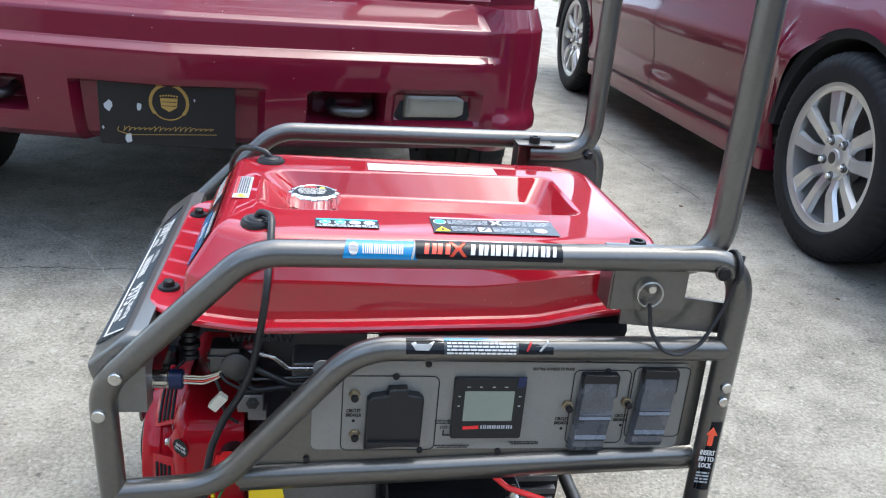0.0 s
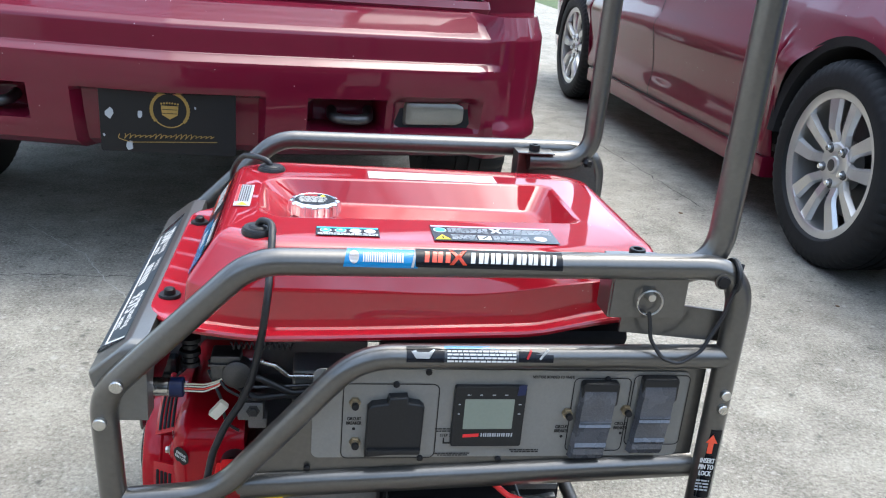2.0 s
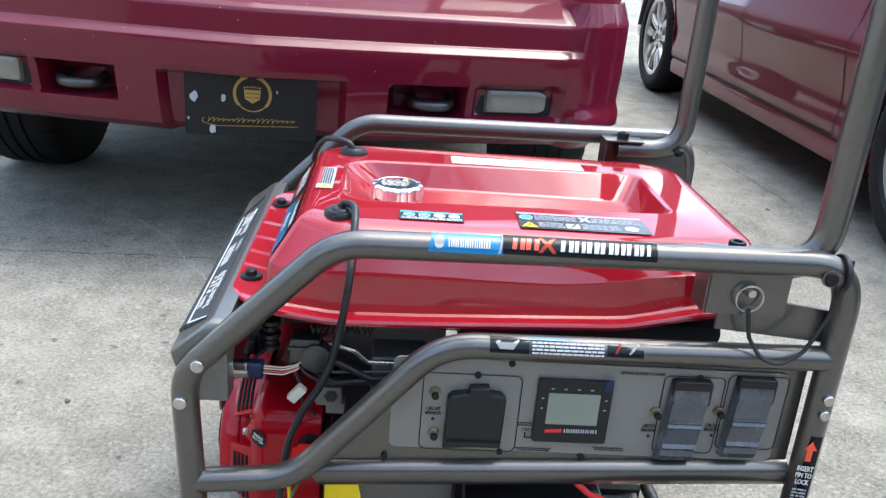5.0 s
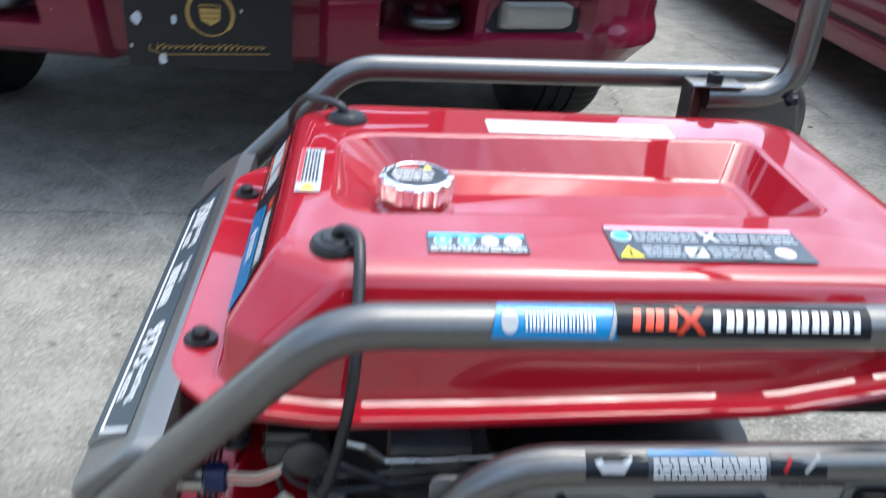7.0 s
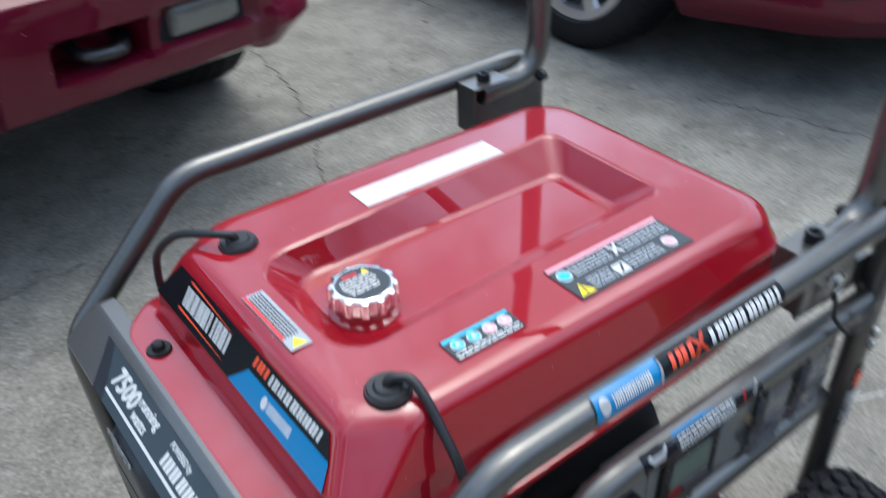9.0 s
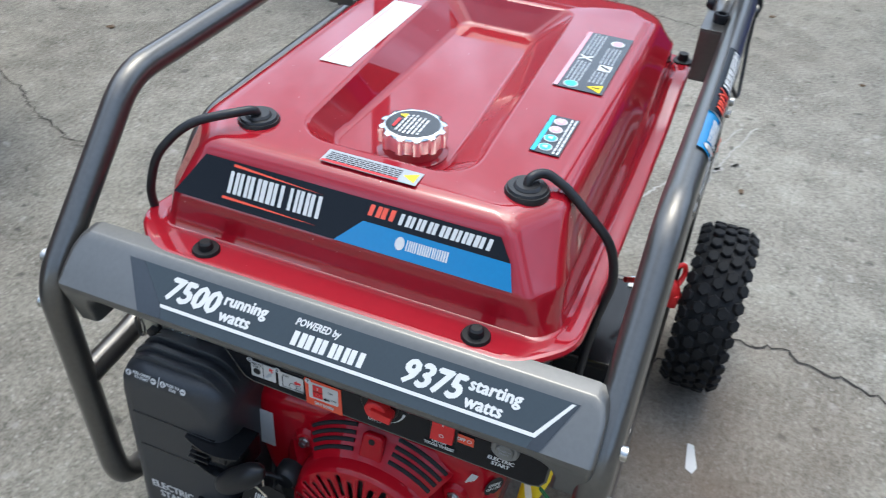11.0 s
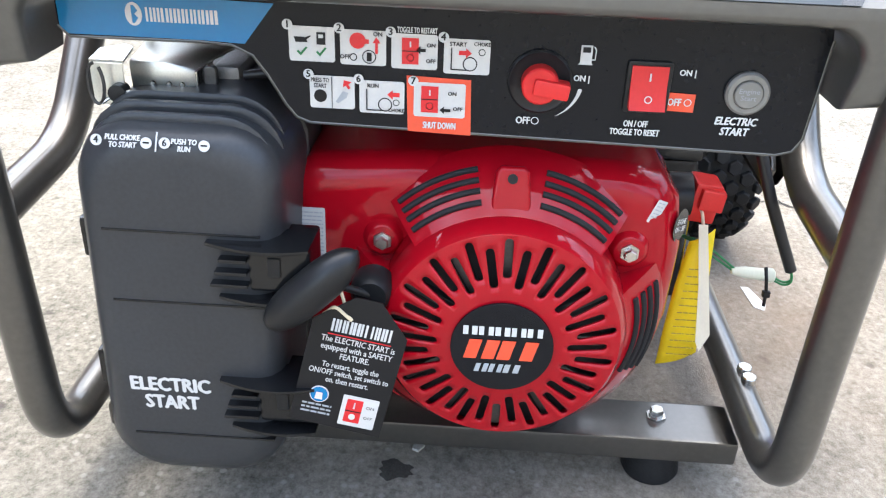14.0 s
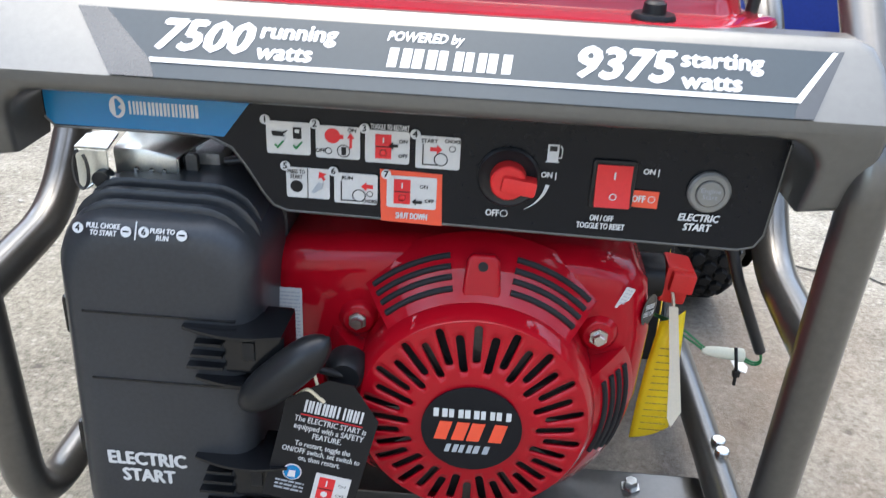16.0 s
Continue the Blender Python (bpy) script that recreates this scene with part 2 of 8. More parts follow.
def concrete_material():
    m = bpy.data.materials.new("driveway_concrete")
    m.use_nodes = True
    n, l = m.node_tree.nodes, m.node_tree.links
    b = n["Principled BSDF"]
    co = n.new("ShaderNodeTexCoord")

    def noise_tex(scale, detail=6, rough=0.6):
        t = n.new("ShaderNodeTexNoise")
        t.inputs["Scale"].default_value, t.inputs["Detail"].default_value, t.inputs["Roughness"].default_value = scale, detail, rough
        l.new(co.outputs["Object"], t.inputs["Vector"])
        return t

    big, mid, fine = noise_tex(1.3), noise_tex(9.0, 8, 0.7), noise_tex(120.0, 8, 0.85)
    stones = n.new("ShaderNodeTexVoronoi")
    stones.inputs["Scale"].default_value = 130
    l.new(co.outputs["Object"], stones.inputs["Vector"])
    ramp = n.new("ShaderNodeValToRGB")
    ramp.color_ramp.elements[0].position, ramp.color_ramp.elements[0].color = 0.385, (0.060, 0.054, 0.042, 1)
    ramp.color_ramp.elements[1].position, ramp.color_ramp.elements[1].color = 0.615, (0.385, 0.364, 0.310, 1)
    mixv = n.new("ShaderNodeMath")
    mixv.operation = "MULTIPLY_ADD"
    mixv.inputs[1].default_value = 0.60
    l.new(fine.outputs["Fac"], mixv.inputs[0])
    part2 = n.new("ShaderNodeMath")
    part2.operation = "MULTIPLY_ADD"
    part2.inputs[1].default_value = 0.26
    l.new(mid.outputs["Fac"], part2.inputs[0])
    part3 = n.new("ShaderNodeMath")
    part3.operation = "MULTIPLY"
    part3.inputs[1].default_value = 0.14
    l.new(big.outputs["Fac"], part3.inputs[0])
    l.new(part3.outputs[0], part2.inputs[2])
    l.new(part2.outputs[0], mixv.inputs[2])
    l.new(mixv.outputs[0], ramp.inputs[0])
    # pale and dark aggregate
    pick = n.new("ShaderNodeSeparateColor")
    l.new(stones.outputs["Color"], pick.inputs[0])
    near = n.new("ShaderNodeMapRange")
    near.inputs["From Min"].default_value, near.inputs["From Max"].default_value = 0.42, 0.25
    l.new(stones.outputs["Distance"], near.inputs["Value"])

    def stone(prev, test, value, color, amount):
        k = n.new("ShaderNodeMath")
        k.operation = test
        k.inputs[1].default_value = value
        l.new(pick.outputs[0], k.inputs[0])
        f = n.new("ShaderNodeMath")
        f.operation = "MULTIPLY"
        l.new(k.outputs[0], f.inputs[0]), l.new(near.outputs[0], f.inputs[1])
        f2 = n.new("ShaderNodeMath")
        f2.operation = "MULTIPLY"
        f2.inputs[1].default_value = amount
        l.new(f.outputs[0], f2.inputs[0])
        x = n.new("ShaderNodeMix")
        x.data_type = "RGBA"
        l.new(f2.outputs[0], x.inputs["Factor"]), l.new(prev, x.inputs["A"])
        x.inputs["B"].default_value = (*color, 1)
        return x.outputs["Result"]

    c = stone(ramp.outputs[0], "GREATER_THAN", 0.84, (0.42, 0.40, 0.36), 0.5)
    c = stone(c, "LESS_THAN", 0.10, (0.09, 0.08, 0.07), 0.5)
    # coarse grit and pale flecks of worn paste
    warp = noise_tex(40.0, 4)
    bend = n.new("ShaderNodeMix")
    bend.data_type = "VECTOR"
    bend.inputs["Factor"].default_value = 0.035
    l.new(co.outputs["Object"], bend.inputs["A"]), l.new(warp.outputs["Color"], bend.inputs["B"])
    grit = n.new("ShaderNodeTexVoronoi")
    grit.inputs["Scale"].default_value = 34
    l.new(bend.outputs["Result"], grit.inputs["Vector"])
    gsep = n.new("ShaderNodeSeparateColor")
    l.new(grit.outputs["Color"], gsep.inputs[0])
    gnear = n.new("ShaderNodeMapRange")
    gnear.inputs["From Min"].default_value, gnear.inputs["From Max"].default_value = 0.34, 0.10
    l.new(grit.outputs["Distance"], gnear.inputs["Value"])
    for low, high, tone, amount in ((0.90, 0.91, (0.42, 0.405, 0.37), 0.5), (0.10, 0.09, (0.045, 0.042, 0.036), 0.7)):
        gk = n.new("ShaderNodeMapRange")
        gk.inputs["From Min"].default_value, gk.inputs["From Max"].default_value = low, high
        gk.inputs["To Max"].default_value = amount
        l.new(gsep.outputs[0], gk.inputs["Value"])
        gm = n.new("ShaderNodeMath")
        gm.operation = "MULTIPLY"
        l.new(gk.outputs[0], gm.inputs[0]), l.new(gnear.outputs[0], gm.inputs[1])
        gx = n.new("ShaderNodeMix")
        gx.data_type = "RGBA"
        l.new(gm.outputs[0], gx.inputs["Factor"]), l.new(c, gx.inputs["A"])
        gx.inputs["B"].default_value = (*tone, 1)
        c = gx.outputs["Result"]
    # brown stains
    st = n.new("ShaderNodeMapRange")
    st.inputs["From Min"].default_value, st.inputs["From Max"].default_value = 0.55, 0.75
    st.inputs["To Max"].default_value = 0.30
    l.new(noise_tex(1.7, 5).outputs["Fac"], st.inputs["Value"])
    sx = n.new("ShaderNodeMix")
    sx.data_type = "RGBA"
    l.new(st.outputs[0], sx.inputs["Factor"]), l.new(c, sx.inputs["A"])
    sx.inputs["B"].default_value = (0.13, 0.108, 0.082, 1)
    # rusty water stain beside the machine
    far = n.new("ShaderNodeVectorMath")
    far.operation = "DISTANCE"
    far.inputs[1].default_value = (0.15, -0.24, 0.0)
    l.new(co.outputs["Object"], far.inputs[0])
    fall = n.new("ShaderNodeMapRange")
    fall.inputs["From Min"].default_value, fall.inputs["From Max"].default_value = 0.50, 0.05
    l.new(far.outputs["Value"], fall.inputs["Value"])
    rag = n.new("ShaderNodeMath")
    rag.operation = "MULTIPLY"
    l.new(fall.outputs[0], rag.inputs[0]), l.new(noise_tex(7.0, 6).outputs["Fac"], rag.inputs[1])
    rx = n.new("ShaderNodeMix")
    rx.data_type = "RGBA"
    l.new(rag.outputs[0], rx.inputs["Factor"]), l.new(sx.outputs["Result"], rx.inputs["A"])
    rx.inputs["B"].default_value = (0.18, 0.115, 0.07, 1)
    l.new(rx.outputs["Result"], b.inputs["Base Color"])
    b.inputs["Roughness"].default_value = 0.88
    bp = n.new("ShaderNodeBump")
    bp.inputs["Strength"].default_value, bp.inputs["Distance"].default_value = 0.9, 0.004
    l.new(fine.outputs["Fac"], bp.inputs["Height"])
    l.new(bp.outputs[0], b.inputs["Normal"])
    return m


M["concrete"] = concrete_material()

# ---- mesh helpers ----
X, Y, Z = Vector((1, 0, 0)), Vector((0, 1, 0)), Vector((0, 0, 1))


def finish(bm, mat, name, smooth=35):
    bmesh.ops.recalc_face_normals(bm, faces=bm.faces[:])
    me = bpy.data.meshes.new(name)
    bm.to_mesh(me)
    bm.free()
    if smooth:
        me.shade_smooth()
        me.set_sharp_from_angle(angle=radians(smooth))
    me.materials.append(mat if not isinstance(mat, str) else M[mat])
    return me


def part(name, bm, mat, parent, label="", smooth=35):
    ob = new(name, finish(bm, mat, name, smooth))
    ob.parent = parent
    if smooth and 12 < len(ob.data.polygons) < 9000:
        # flat faces stay flat beside rounded edges
        ob.modifiers.new("normals", "WEIGHTED_NORMAL").keep_sharp = True
    if label:
        ob["label"] = label
    return ob


def thing(name, at=(0, 0, 0), label="", category="", group="", kind=""):
    e = new(name)
    e.location = at
    e.empty_display_size = 0.05
    return tagged(e, label, category, group, kind)


def box(lo, hi, bevel=0.003, seg=2):
    bm = bmesh.new()
    bmesh.ops.create_cube(bm, size=1)
    for v in bm.verts:
        v.co = Vector([(a + b) / 2 + c * (b - a) for a, b, c in zip(lo, hi, v.co)])
    if bevel:
        bmesh.ops.bevel(bm, geom=bm.edges[:], offset=bevel, segments=seg, affect="EDGES", profile=0.6)
    return bm


def add(bm, other):
    """Joins another bmesh into bm."""
    me = bpy.data.meshes.new("join")
    other.to_mesh(me)
    other.free()
    bm.from_mesh(me)
    bpy.data.meshes.remove(me)
    return bm


def moved(bm, m):
    bm.transform(m)
    return bm


def basis(origin, u, v):
    u, v = Vector(u).normalized(), Vector(v).normalized()
    n = u.cross(v)
    return Matrix(((u.x, v.x, n.x, origin[0]), (u.y, v.y, n.y, origin[1]), (u.z, v.z, n.z, origin[2]), (0, 0, 0, 1)))


def slab(poly, thick, bevel=0.0, seg=2):
    """A flat plate in u, v with thickness along the normal."""
    bm = bmesh.new()
    vs = [bm.verts.new((p[0], p[1], 0)) for p in poly]
    f = bm.faces.new(vs)
    if f.normal.z < 0:
        f.normal_flip()
    r = bmesh.ops.extrude_face_region(bm, geom=[f])
    top = [g for g in r["geom"] if isinstance(g, bmesh.types.BMVert)]
    for v in top:
        v.co.z += thick
    if bevel:
        bm.normal_update()
        tops = set(top)
        es = [e for e in bm.edges if e.verts[0] in tops and e.verts[1] in tops]
        bmesh.ops.bevel(bm, geom=es, offset=bevel, segments=seg, affect="EDGES", profile=0.5)
    return bm


def rrect(u0, v0, u1, v1, r=0.004, n=4):
    pts = []
    for cx, cy, a in ((u1 - r, v1 - r, 0), (u0 + r, v1 - r, 90), (u0 + r, v0 + r, 180), (u1 - r, v0 + r, 270)):
        for i in range(n + 1):
            t = radians(a + 90 * i / n)
            pts.append((cx + r * math.cos(t), cy + r * math.sin(t)))
    return pts


def disc(r, n=28, cx=0.0, cy=0.0):
    return [(cx + r * math.cos(2 * math.pi * i / n), cy + r * math.sin(2 * math.pi * i / n)) for i in range(n)]


def fillet(points, bend, seg=8):
    """Rounds the corners of a line of points."""
    pts = [Vector(p) for p in points]
    out = [pts[0]]
    for i in range(1, len(pts) - 1):
        a, b, c = pts[i - 1], pts[i], pts[i + 1]
        d1, d2 = (a - b), (c - b)
        r = bend[i] if isinstance(bend, dict) and i in bend else (bend if not isinstance(bend, dict) else 0.05)
        ang = d1.angle(d2)
        cut = min(r / math.tan(ang / 2), d1.length * 0.49, d2.length * 0.49)
        p, q = b + d1.normalized() * cut, b + d2.normalized() * cut
        for k in range(seg + 1):
            t = k / seg
            out.append(p * (1 - t) ** 2 + b * 2 * t * (1 - t) + q * t * t)
    out.append(pts[-1])
    return out


def tube(points, r, bend=0.05, seg=8, n=16, closed=False):
    pts = fillet(points, bend, seg) if bend else [Vector(p) for p in points]
    bm = bmesh.new()
    d = (pts[1] - pts[0]).normalized()
    side = d.cross(Z if abs(d.z) < 0.9 else X).normalized()
    rings = []
    for i, p in enumerate(pts):
        if i == 0:
            t = (pts[1] - p).normalized()
        elif i == len(pts) - 1:
            t = (p - pts[i - 1]).normalized()
        else:
            t = ((pts[i + 1] - p).normalized() + (p - pts[i - 1]).normalized()).normalized()
        side = (side - t * side.dot(t)).normalized()
        up = t.cross(side)
        rr = r(i / (len(pts) - 1)) if callable(r) else r
        rings.append([bm.verts.new(p + (side * math.cos(2 * math.pi * k / n) + up * math.sin(2 * math.pi * k / n)) * rr) for k in range(n)])
    for a, b in zip(rings, rings[1:]):
        for k in range(n):
            bm.faces.new((a[k], a[(k + 1) % n], b[(k + 1) % n], b[k]))
    bm.faces.new(rings[0][::-1]), bm.faces.new(rings[-1])
    return bm


def lathe(profile, n=32, axis="z", at=(0, 0, 0), cap=True):
    """Turns (radius, height) points round an axis; without caps the profile closes on itself."""
    bm = bmesh.new()
    rings = []
    for r, h in profile:
        if r < 1e-6:
            rings.append([bm.verts.new((0, 0, h))])
        else:
            rings.append([bm.verts.new((r * math.cos(2 * math.pi * k / n), r * math.sin(2 * math.pi * k / n), h)) for k in range(n)])
    for a, b in zip(rings, rings[1:]):
        for k in range(n):
            q = [a[k % len(a)], a[(k + 1) % len(a)], b[(k + 1) % len(b)], b[k % len(b)]]
            q = [v for i, v in enumerate(q) if v not in q[:i]]
            if len(q) > 2:
                bm.faces.new(q)
    for ring in (rings[0], rings[-1]) if cap else ():
        if len(ring) > 2:
            bm.faces.new(ring)
    if not cap:
        a, b = rings[-1], rings[0]
        for k in range(n):
            bm.faces.new((a[k], a[(k + 1) % n], b[(k + 1) % n], b[k]))
    turn = {"z": Matrix(), "x": Matrix.Rotation(radians(90), 4, "Y"), "-x": Matrix.Rotation(radians(-90), 4, "Y"),
            "y": Matrix.Rotation(radians(-90), 4, "X"), "-y": Matrix.Rotation(radians(90), 4, "X")}[axis]
    bm.transform(Matrix.Translation(at) @ turn)
    return bm


def ring_loft(rings, cap=(True, True)):
    bm = bmesh.new()
    vs = [[bm.verts.new(p) for p in ring] for ring in rings]
    n = len(vs[0])
    for a, b in zip(vs, vs[1:]):
        for k in range(n):
            bm.faces.new((a[k], a[(k + 1) % n], b[(k + 1) % n], b[k]))
    if cap[0]:
        bm.faces.new(vs[0][::-1])
    if cap[1]:
        bm.faces.new(vs[-1])
    return bm


def grid(rows):
    """A sheet through rows of points."""
    bm = bmesh.new()
    vs = [[bm.verts.new(p) for p in row] for row in rows]
    for a, b in zip(vs, vs[1:]):
        for k in range(len(a) - 1):
            bm.faces.new((a[k], a[k + 1], b[k + 1], b[k]))
    return bm


def rect_ring(x0, x1, y0, y1, z, r, n=6, m=10):
    """A rounded rectangle with points along its sides too."""
    out = []
    corners = ((x1 - r, y1 - r, 0), (x0 + r, y1 - r, 90), (x0 + r, y0 + r, 180), (x1 - r, y0 + r, 270))
    for i, (cx, cy, a) in enumerate(corners):
        arc = [Vector((cx + r * math.cos(radians(a + 90 * k / n)), cy + r * math.sin(radians(a + 90 * k / n)), z)) for k in range(n + 1)]
        nx, ny, na = corners[(i + 1) % 4]
        nxt = Vector((nx + r * math.cos(radians(na)), ny + r * math.sin(radians(na)), z))
        out += arc + [arc[-1].lerp(nxt, k / m) for k in range(1, m)]
    return out


def bolt(r, h, at, axis, washer=True):
    bm = lathe([(0, h), (r * 0.86, h), (r, h * 0.85), (r, h * 0.25)] + ([(r * 1.45, h * 0.25), (r * 1.45, 0)] if washer else [(r, 0)]), 6 if washer else 14, axis, at)
    return bm


def words(name, text, size, frame_m, mat, parent, align="LEFT", shear=0.0, fat=0.0, wide=1.0, lift=0.0006, space=1.0, line=0.95, fit=None, bold=None):
    """Lettering as a thin mesh on the plane given by frame_m."""
    c = bpy.data.curves.new(name, "FONT")
    c.body, c.size, c.align_x, c.align_y = text, size, align, "CENTER"
    c.shear, c.resolution_u, c.space_character, c.space_line = shear, 2, space, line
    t = bpy.data.objects.new(name, c)
    scene.collection.objects.link(t)
    bpy.context.view_layer.update()
    me = bpy.data.meshes.new_from_object(t.evaluated_get(bpy.context.evaluated_depsgraph_get()))
    bpy.data.objects.remove(t)
    bpy.data.curves.remove(c)
    me.name = name
    if fit:
        xs, ys = [v.co.x for v in me.vertices], [v.co.y for v in me.vertices]
        w, h = max(xs) - min(xs), max(ys) - min(ys)
        x_at = min(xs) if align == "LEFT" else (min(xs) + max(xs)) / 2
        me.transform(Matrix.Diagonal((fit[0] / w, fit[1] / h, 1, 1)) @ Matrix.Translation((-x_at, -(min(ys) + max(ys)) / 2, 0)))
        wide = 1.0
    me.transform(Matrix.Diagonal((wide, 1, 1, 1)))
    heavy = fat if bold is None else bold
    if heavy:
        # heavier strokes: the same letters again, shifted a little either way
        bm = bmesh.new()
        for i, (du, dv) in enumerate(((0, 0), (-1, 0), (1, 0), (0, -0.7), (0, 0.7))):
            before = len(bm.verts)
            bm.from_mesh(me)
            bm.verts.ensure_lookup_table()
            for v in bm.verts[before:]:
                v.co += Vector((du * heavy, dv * heavy, i * 0.00002))
        bm.to_mesh(me)
        bm.free()
    me.transform(frame_m @ Matrix.Translation((0, 0, lift)))
    me.materials.clear()
    me.materials.append(M[mat])
    ob = new(name, me)
    ob.parent = parent
    return ob


def decal(name, poly, frame_m, mat, parent, lift=0.0004, thick=0.0003, label=""):
    return part(name, moved(slab(poly, thick), frame_m @ Matrix.Translation((0, 0, lift))), mat, parent, label, smooth=0)


def letter_blocks(name, count, u0, v0, u1, v1, frame_m, mat, parent, slant=0.15, gap=0.3, lift=0.0008, seed=1, after=()):
    """A trade name, drawn as a row of plain paired bars; a wider gap follows the places named in after."""
    bm = bmesh.new()
    rnd = random.Random(seed * 7 + count)
    sizes = [rnd.uniform(0.85, 1.12) for _ in range(count)]
    space = 0.45
    unit = (u1 - u0) / (sum(sizes) + space * len(after))
    at = u0
    for k, size in enumerate(sizes):
        a, b = at + unit * gap * 0.32, at + unit * size - unit * gap * 0.32
        at += unit * size + (unit * space if k in after else 0)
        w = (b - a) * rnd.uniform(0.34, 0.42)
        for p, q in ((a, a + w), (b - w, b)):
            bm.faces.new([bm.verts.new((x + slant * (y - v0), y, lift)) for x, y in ((p, v0), (q, v0), (q, v1), (p, v1))])
    bm.transform(frame_m)
    return tagged(part(name, bm, mat, parent, smooth=0), kind="stuff")


def bars(name, rows, frame_m, mat, parent, lift=0.0008, seed=3):
    """Lines of print too small to read, as broken bars: rows of u0, u1, v, height."""
    rnd = random.Random(seed)
    bm = bmesh.new()
    for u0, u1, v, h in rows:
        u = u0
        while u < u1 - h * 0.5:
            w = min(rnd.uniform(1.6, 4.2) * h, u1 - u)
            vs = [bm.verts.new((p, q, lift)) for p, q in ((u, v), (u + w, v), (u + w, v + h), (u, v + h))]
            bm.faces.new(vs)
            u += w + h * 0.5
    bm.transform(frame_m)
    return tagged(part(name, bm, mat, parent, smooth=0), kind="stuff")

# ---- ground ----
EDGE = 3.55
soil = tagged(new("ground", finish(grid([[(x, y, -0.03) for x in (-400, -20, EDGE - 0.1, 20, 400)] for y in (-400, -20, 0, 30, 400)]), "lawn", "ground", 0)), "green lawn and soil reaching the horizon", "lawn", kind="structure")
drive = tagged(new("pavement", finish(box((-9, -12, -0.12), (EDGE, 16, 0.0), 0.01), "concrete", "pavement", 30)), "weathered grey concrete driveway with pale aggregate", "driveway", kind="structure")


def ribbon(points, width, z, seed=0, wobble=0.012, steps=14):
    rnd = random.Random(seed)
    bm = bmesh.new()
    line = []
    for (x0, y0), (x1, y1) in zip(points, points[1:]):
        for i in range(steps):
            t = i / steps
            line.append((x0 + (x1 - x0) * t + rnd.uniform(-wobble, wobble), y0 + (y1 - y0) * t + rnd.uniform(-wobble, wobble)))
    line.append(points[-1])
    prev = None
    for i, (x, y) in enumerate(line):
        j = min(i + 1, len(line) - 1)
        k = max(i - 1, 0)
        d = Vector((line[j][0] - line[k][0], line[j][1] - line[k][1], 0)).normalized()
        w = width * rnd.uniform(0.45, 1.2) * (0.25 if i in (0, len(line) - 1) else 1)
        s = Vector((-d.y, d.x, 0)) * w / 2
        cur = (bm.verts.new(Vector((x, y, z)) + s), bm.verts.new(Vector((x, y, z)) - s))
        if prev:
            bm.faces.new((prev[0], prev[1], cur[1], cur[0]))
        prev = cur
    return bm

# unseen wall added behind the first stretch, blocks low sky light and reflections
tagged(new("wall_south", finish(box((-9, -9.3, -0.05), (8.3, -9.0, 3.1), 0.0), "wall_dull", "wall_south", 0)), "plain unseen wall added to block the low southern sky", "wall", kind="structure")
# unseen too, kept pale to bounce light onto the engine end
tagged(new("wall_west", finish(box((-7.3, -9.0, -0.05), (-7.0, 3.0, 3.2), 0.0), "wall_pale", "wall_west", 0)), "plain pale unseen wall added to bounce light", "wall", kind="structure")
# added, unseen; its height sets how much eastern sky the tank reflects
tagged(new("wall_east", finish(box((8.0, -9.0, -0.05), (8.3, 2.2, 3.2), 0.0), "wall_dull", "wall_east", 0)), "plain unseen wall added to close the eastern horizon", "wall", kind="structure")
# unseen overhang added on the south wall, cuts off a little more sky
tagged(new("sky_block", finish(box((-9.4, -9.6, 3.1), (7.9, -8.4, 3.25), 0.0), "roof", "sky_block", 0)), "unseen overhanging slab added to block sky light", "roof", kind="structure")

# ---- pickup front of the big wine-red car ----
def rows_between(stops, step):
    out = [stops[0]]
    for a, b in zip(stops, stops[1:]):
        k = max(1, round(abs(b - a) / step))
        out += [a + (b - a) * i / k for i in range(1, k + 1)]
    return out


def smooth_step(a, b, x):
    t = min(1, max(0, (x - a) / (b - a)))
    return t * t * (3 - 2 * t)


def lerp_table(table, x):
    if x <= table[0][0]:
        return table[0][1]
    for (a, p), (b, q) in zip(table, table[1:]):
        if x <= b:
            return p + (q - p) * (x - a) / (b - a)
    return table[-1][1]


def tyre_mesh(r, w, rim_r, n=180):
    """A tyre with round grooves and cuts across its shoulders."""
    h = w / 2
    bm = lathe([(rim_r, -h * 0.80), (rim_r + 0.012, -h * 0.95), (rim_r + (r - rim_r) * 0.5, -h), (r - 0.022, -h * 0.93), (r - 0.006, -h * 0.80), (r, -h * 0.6),
                  (r, -h * 0.33), (r - 0.007, -h * 0.32), (r - 0.007, -h * 0.27), (r, -h * 0.26), (r, -0.006), (r - 0.007, -0.005), (r - 0.007, 0.005), (r, 0.006),
                  (r, h * 0.26), (r - 0.007, h * 0.27), (r - 0.007, h * 0.32), (r, h * 0.33), (r, h * 0.6), (r - 0.006, h * 0.80), (r - 0.022, h * 0.93),
                  (rim_r + (r - rim_r) * 0.5, h), (rim_r + 0.012, h * 0.95), (rim_r, h * 0.80)], n, "x", (0, 0, 0), False)
    for v in bm.verts:
        q = math.hypot(v.co.y, v.co.z)
        k = round(math.atan2(v.co.z, v.co.y) * n / (2 * math.pi))
        if q > r - 0.024 and abs(v.co.x) > h * 0.55 and k % 3 == 0:
            f = (q - 0.006) / q
            v.co = (v.co.x, v.co.y * f, v.co.z * f)
    return bm


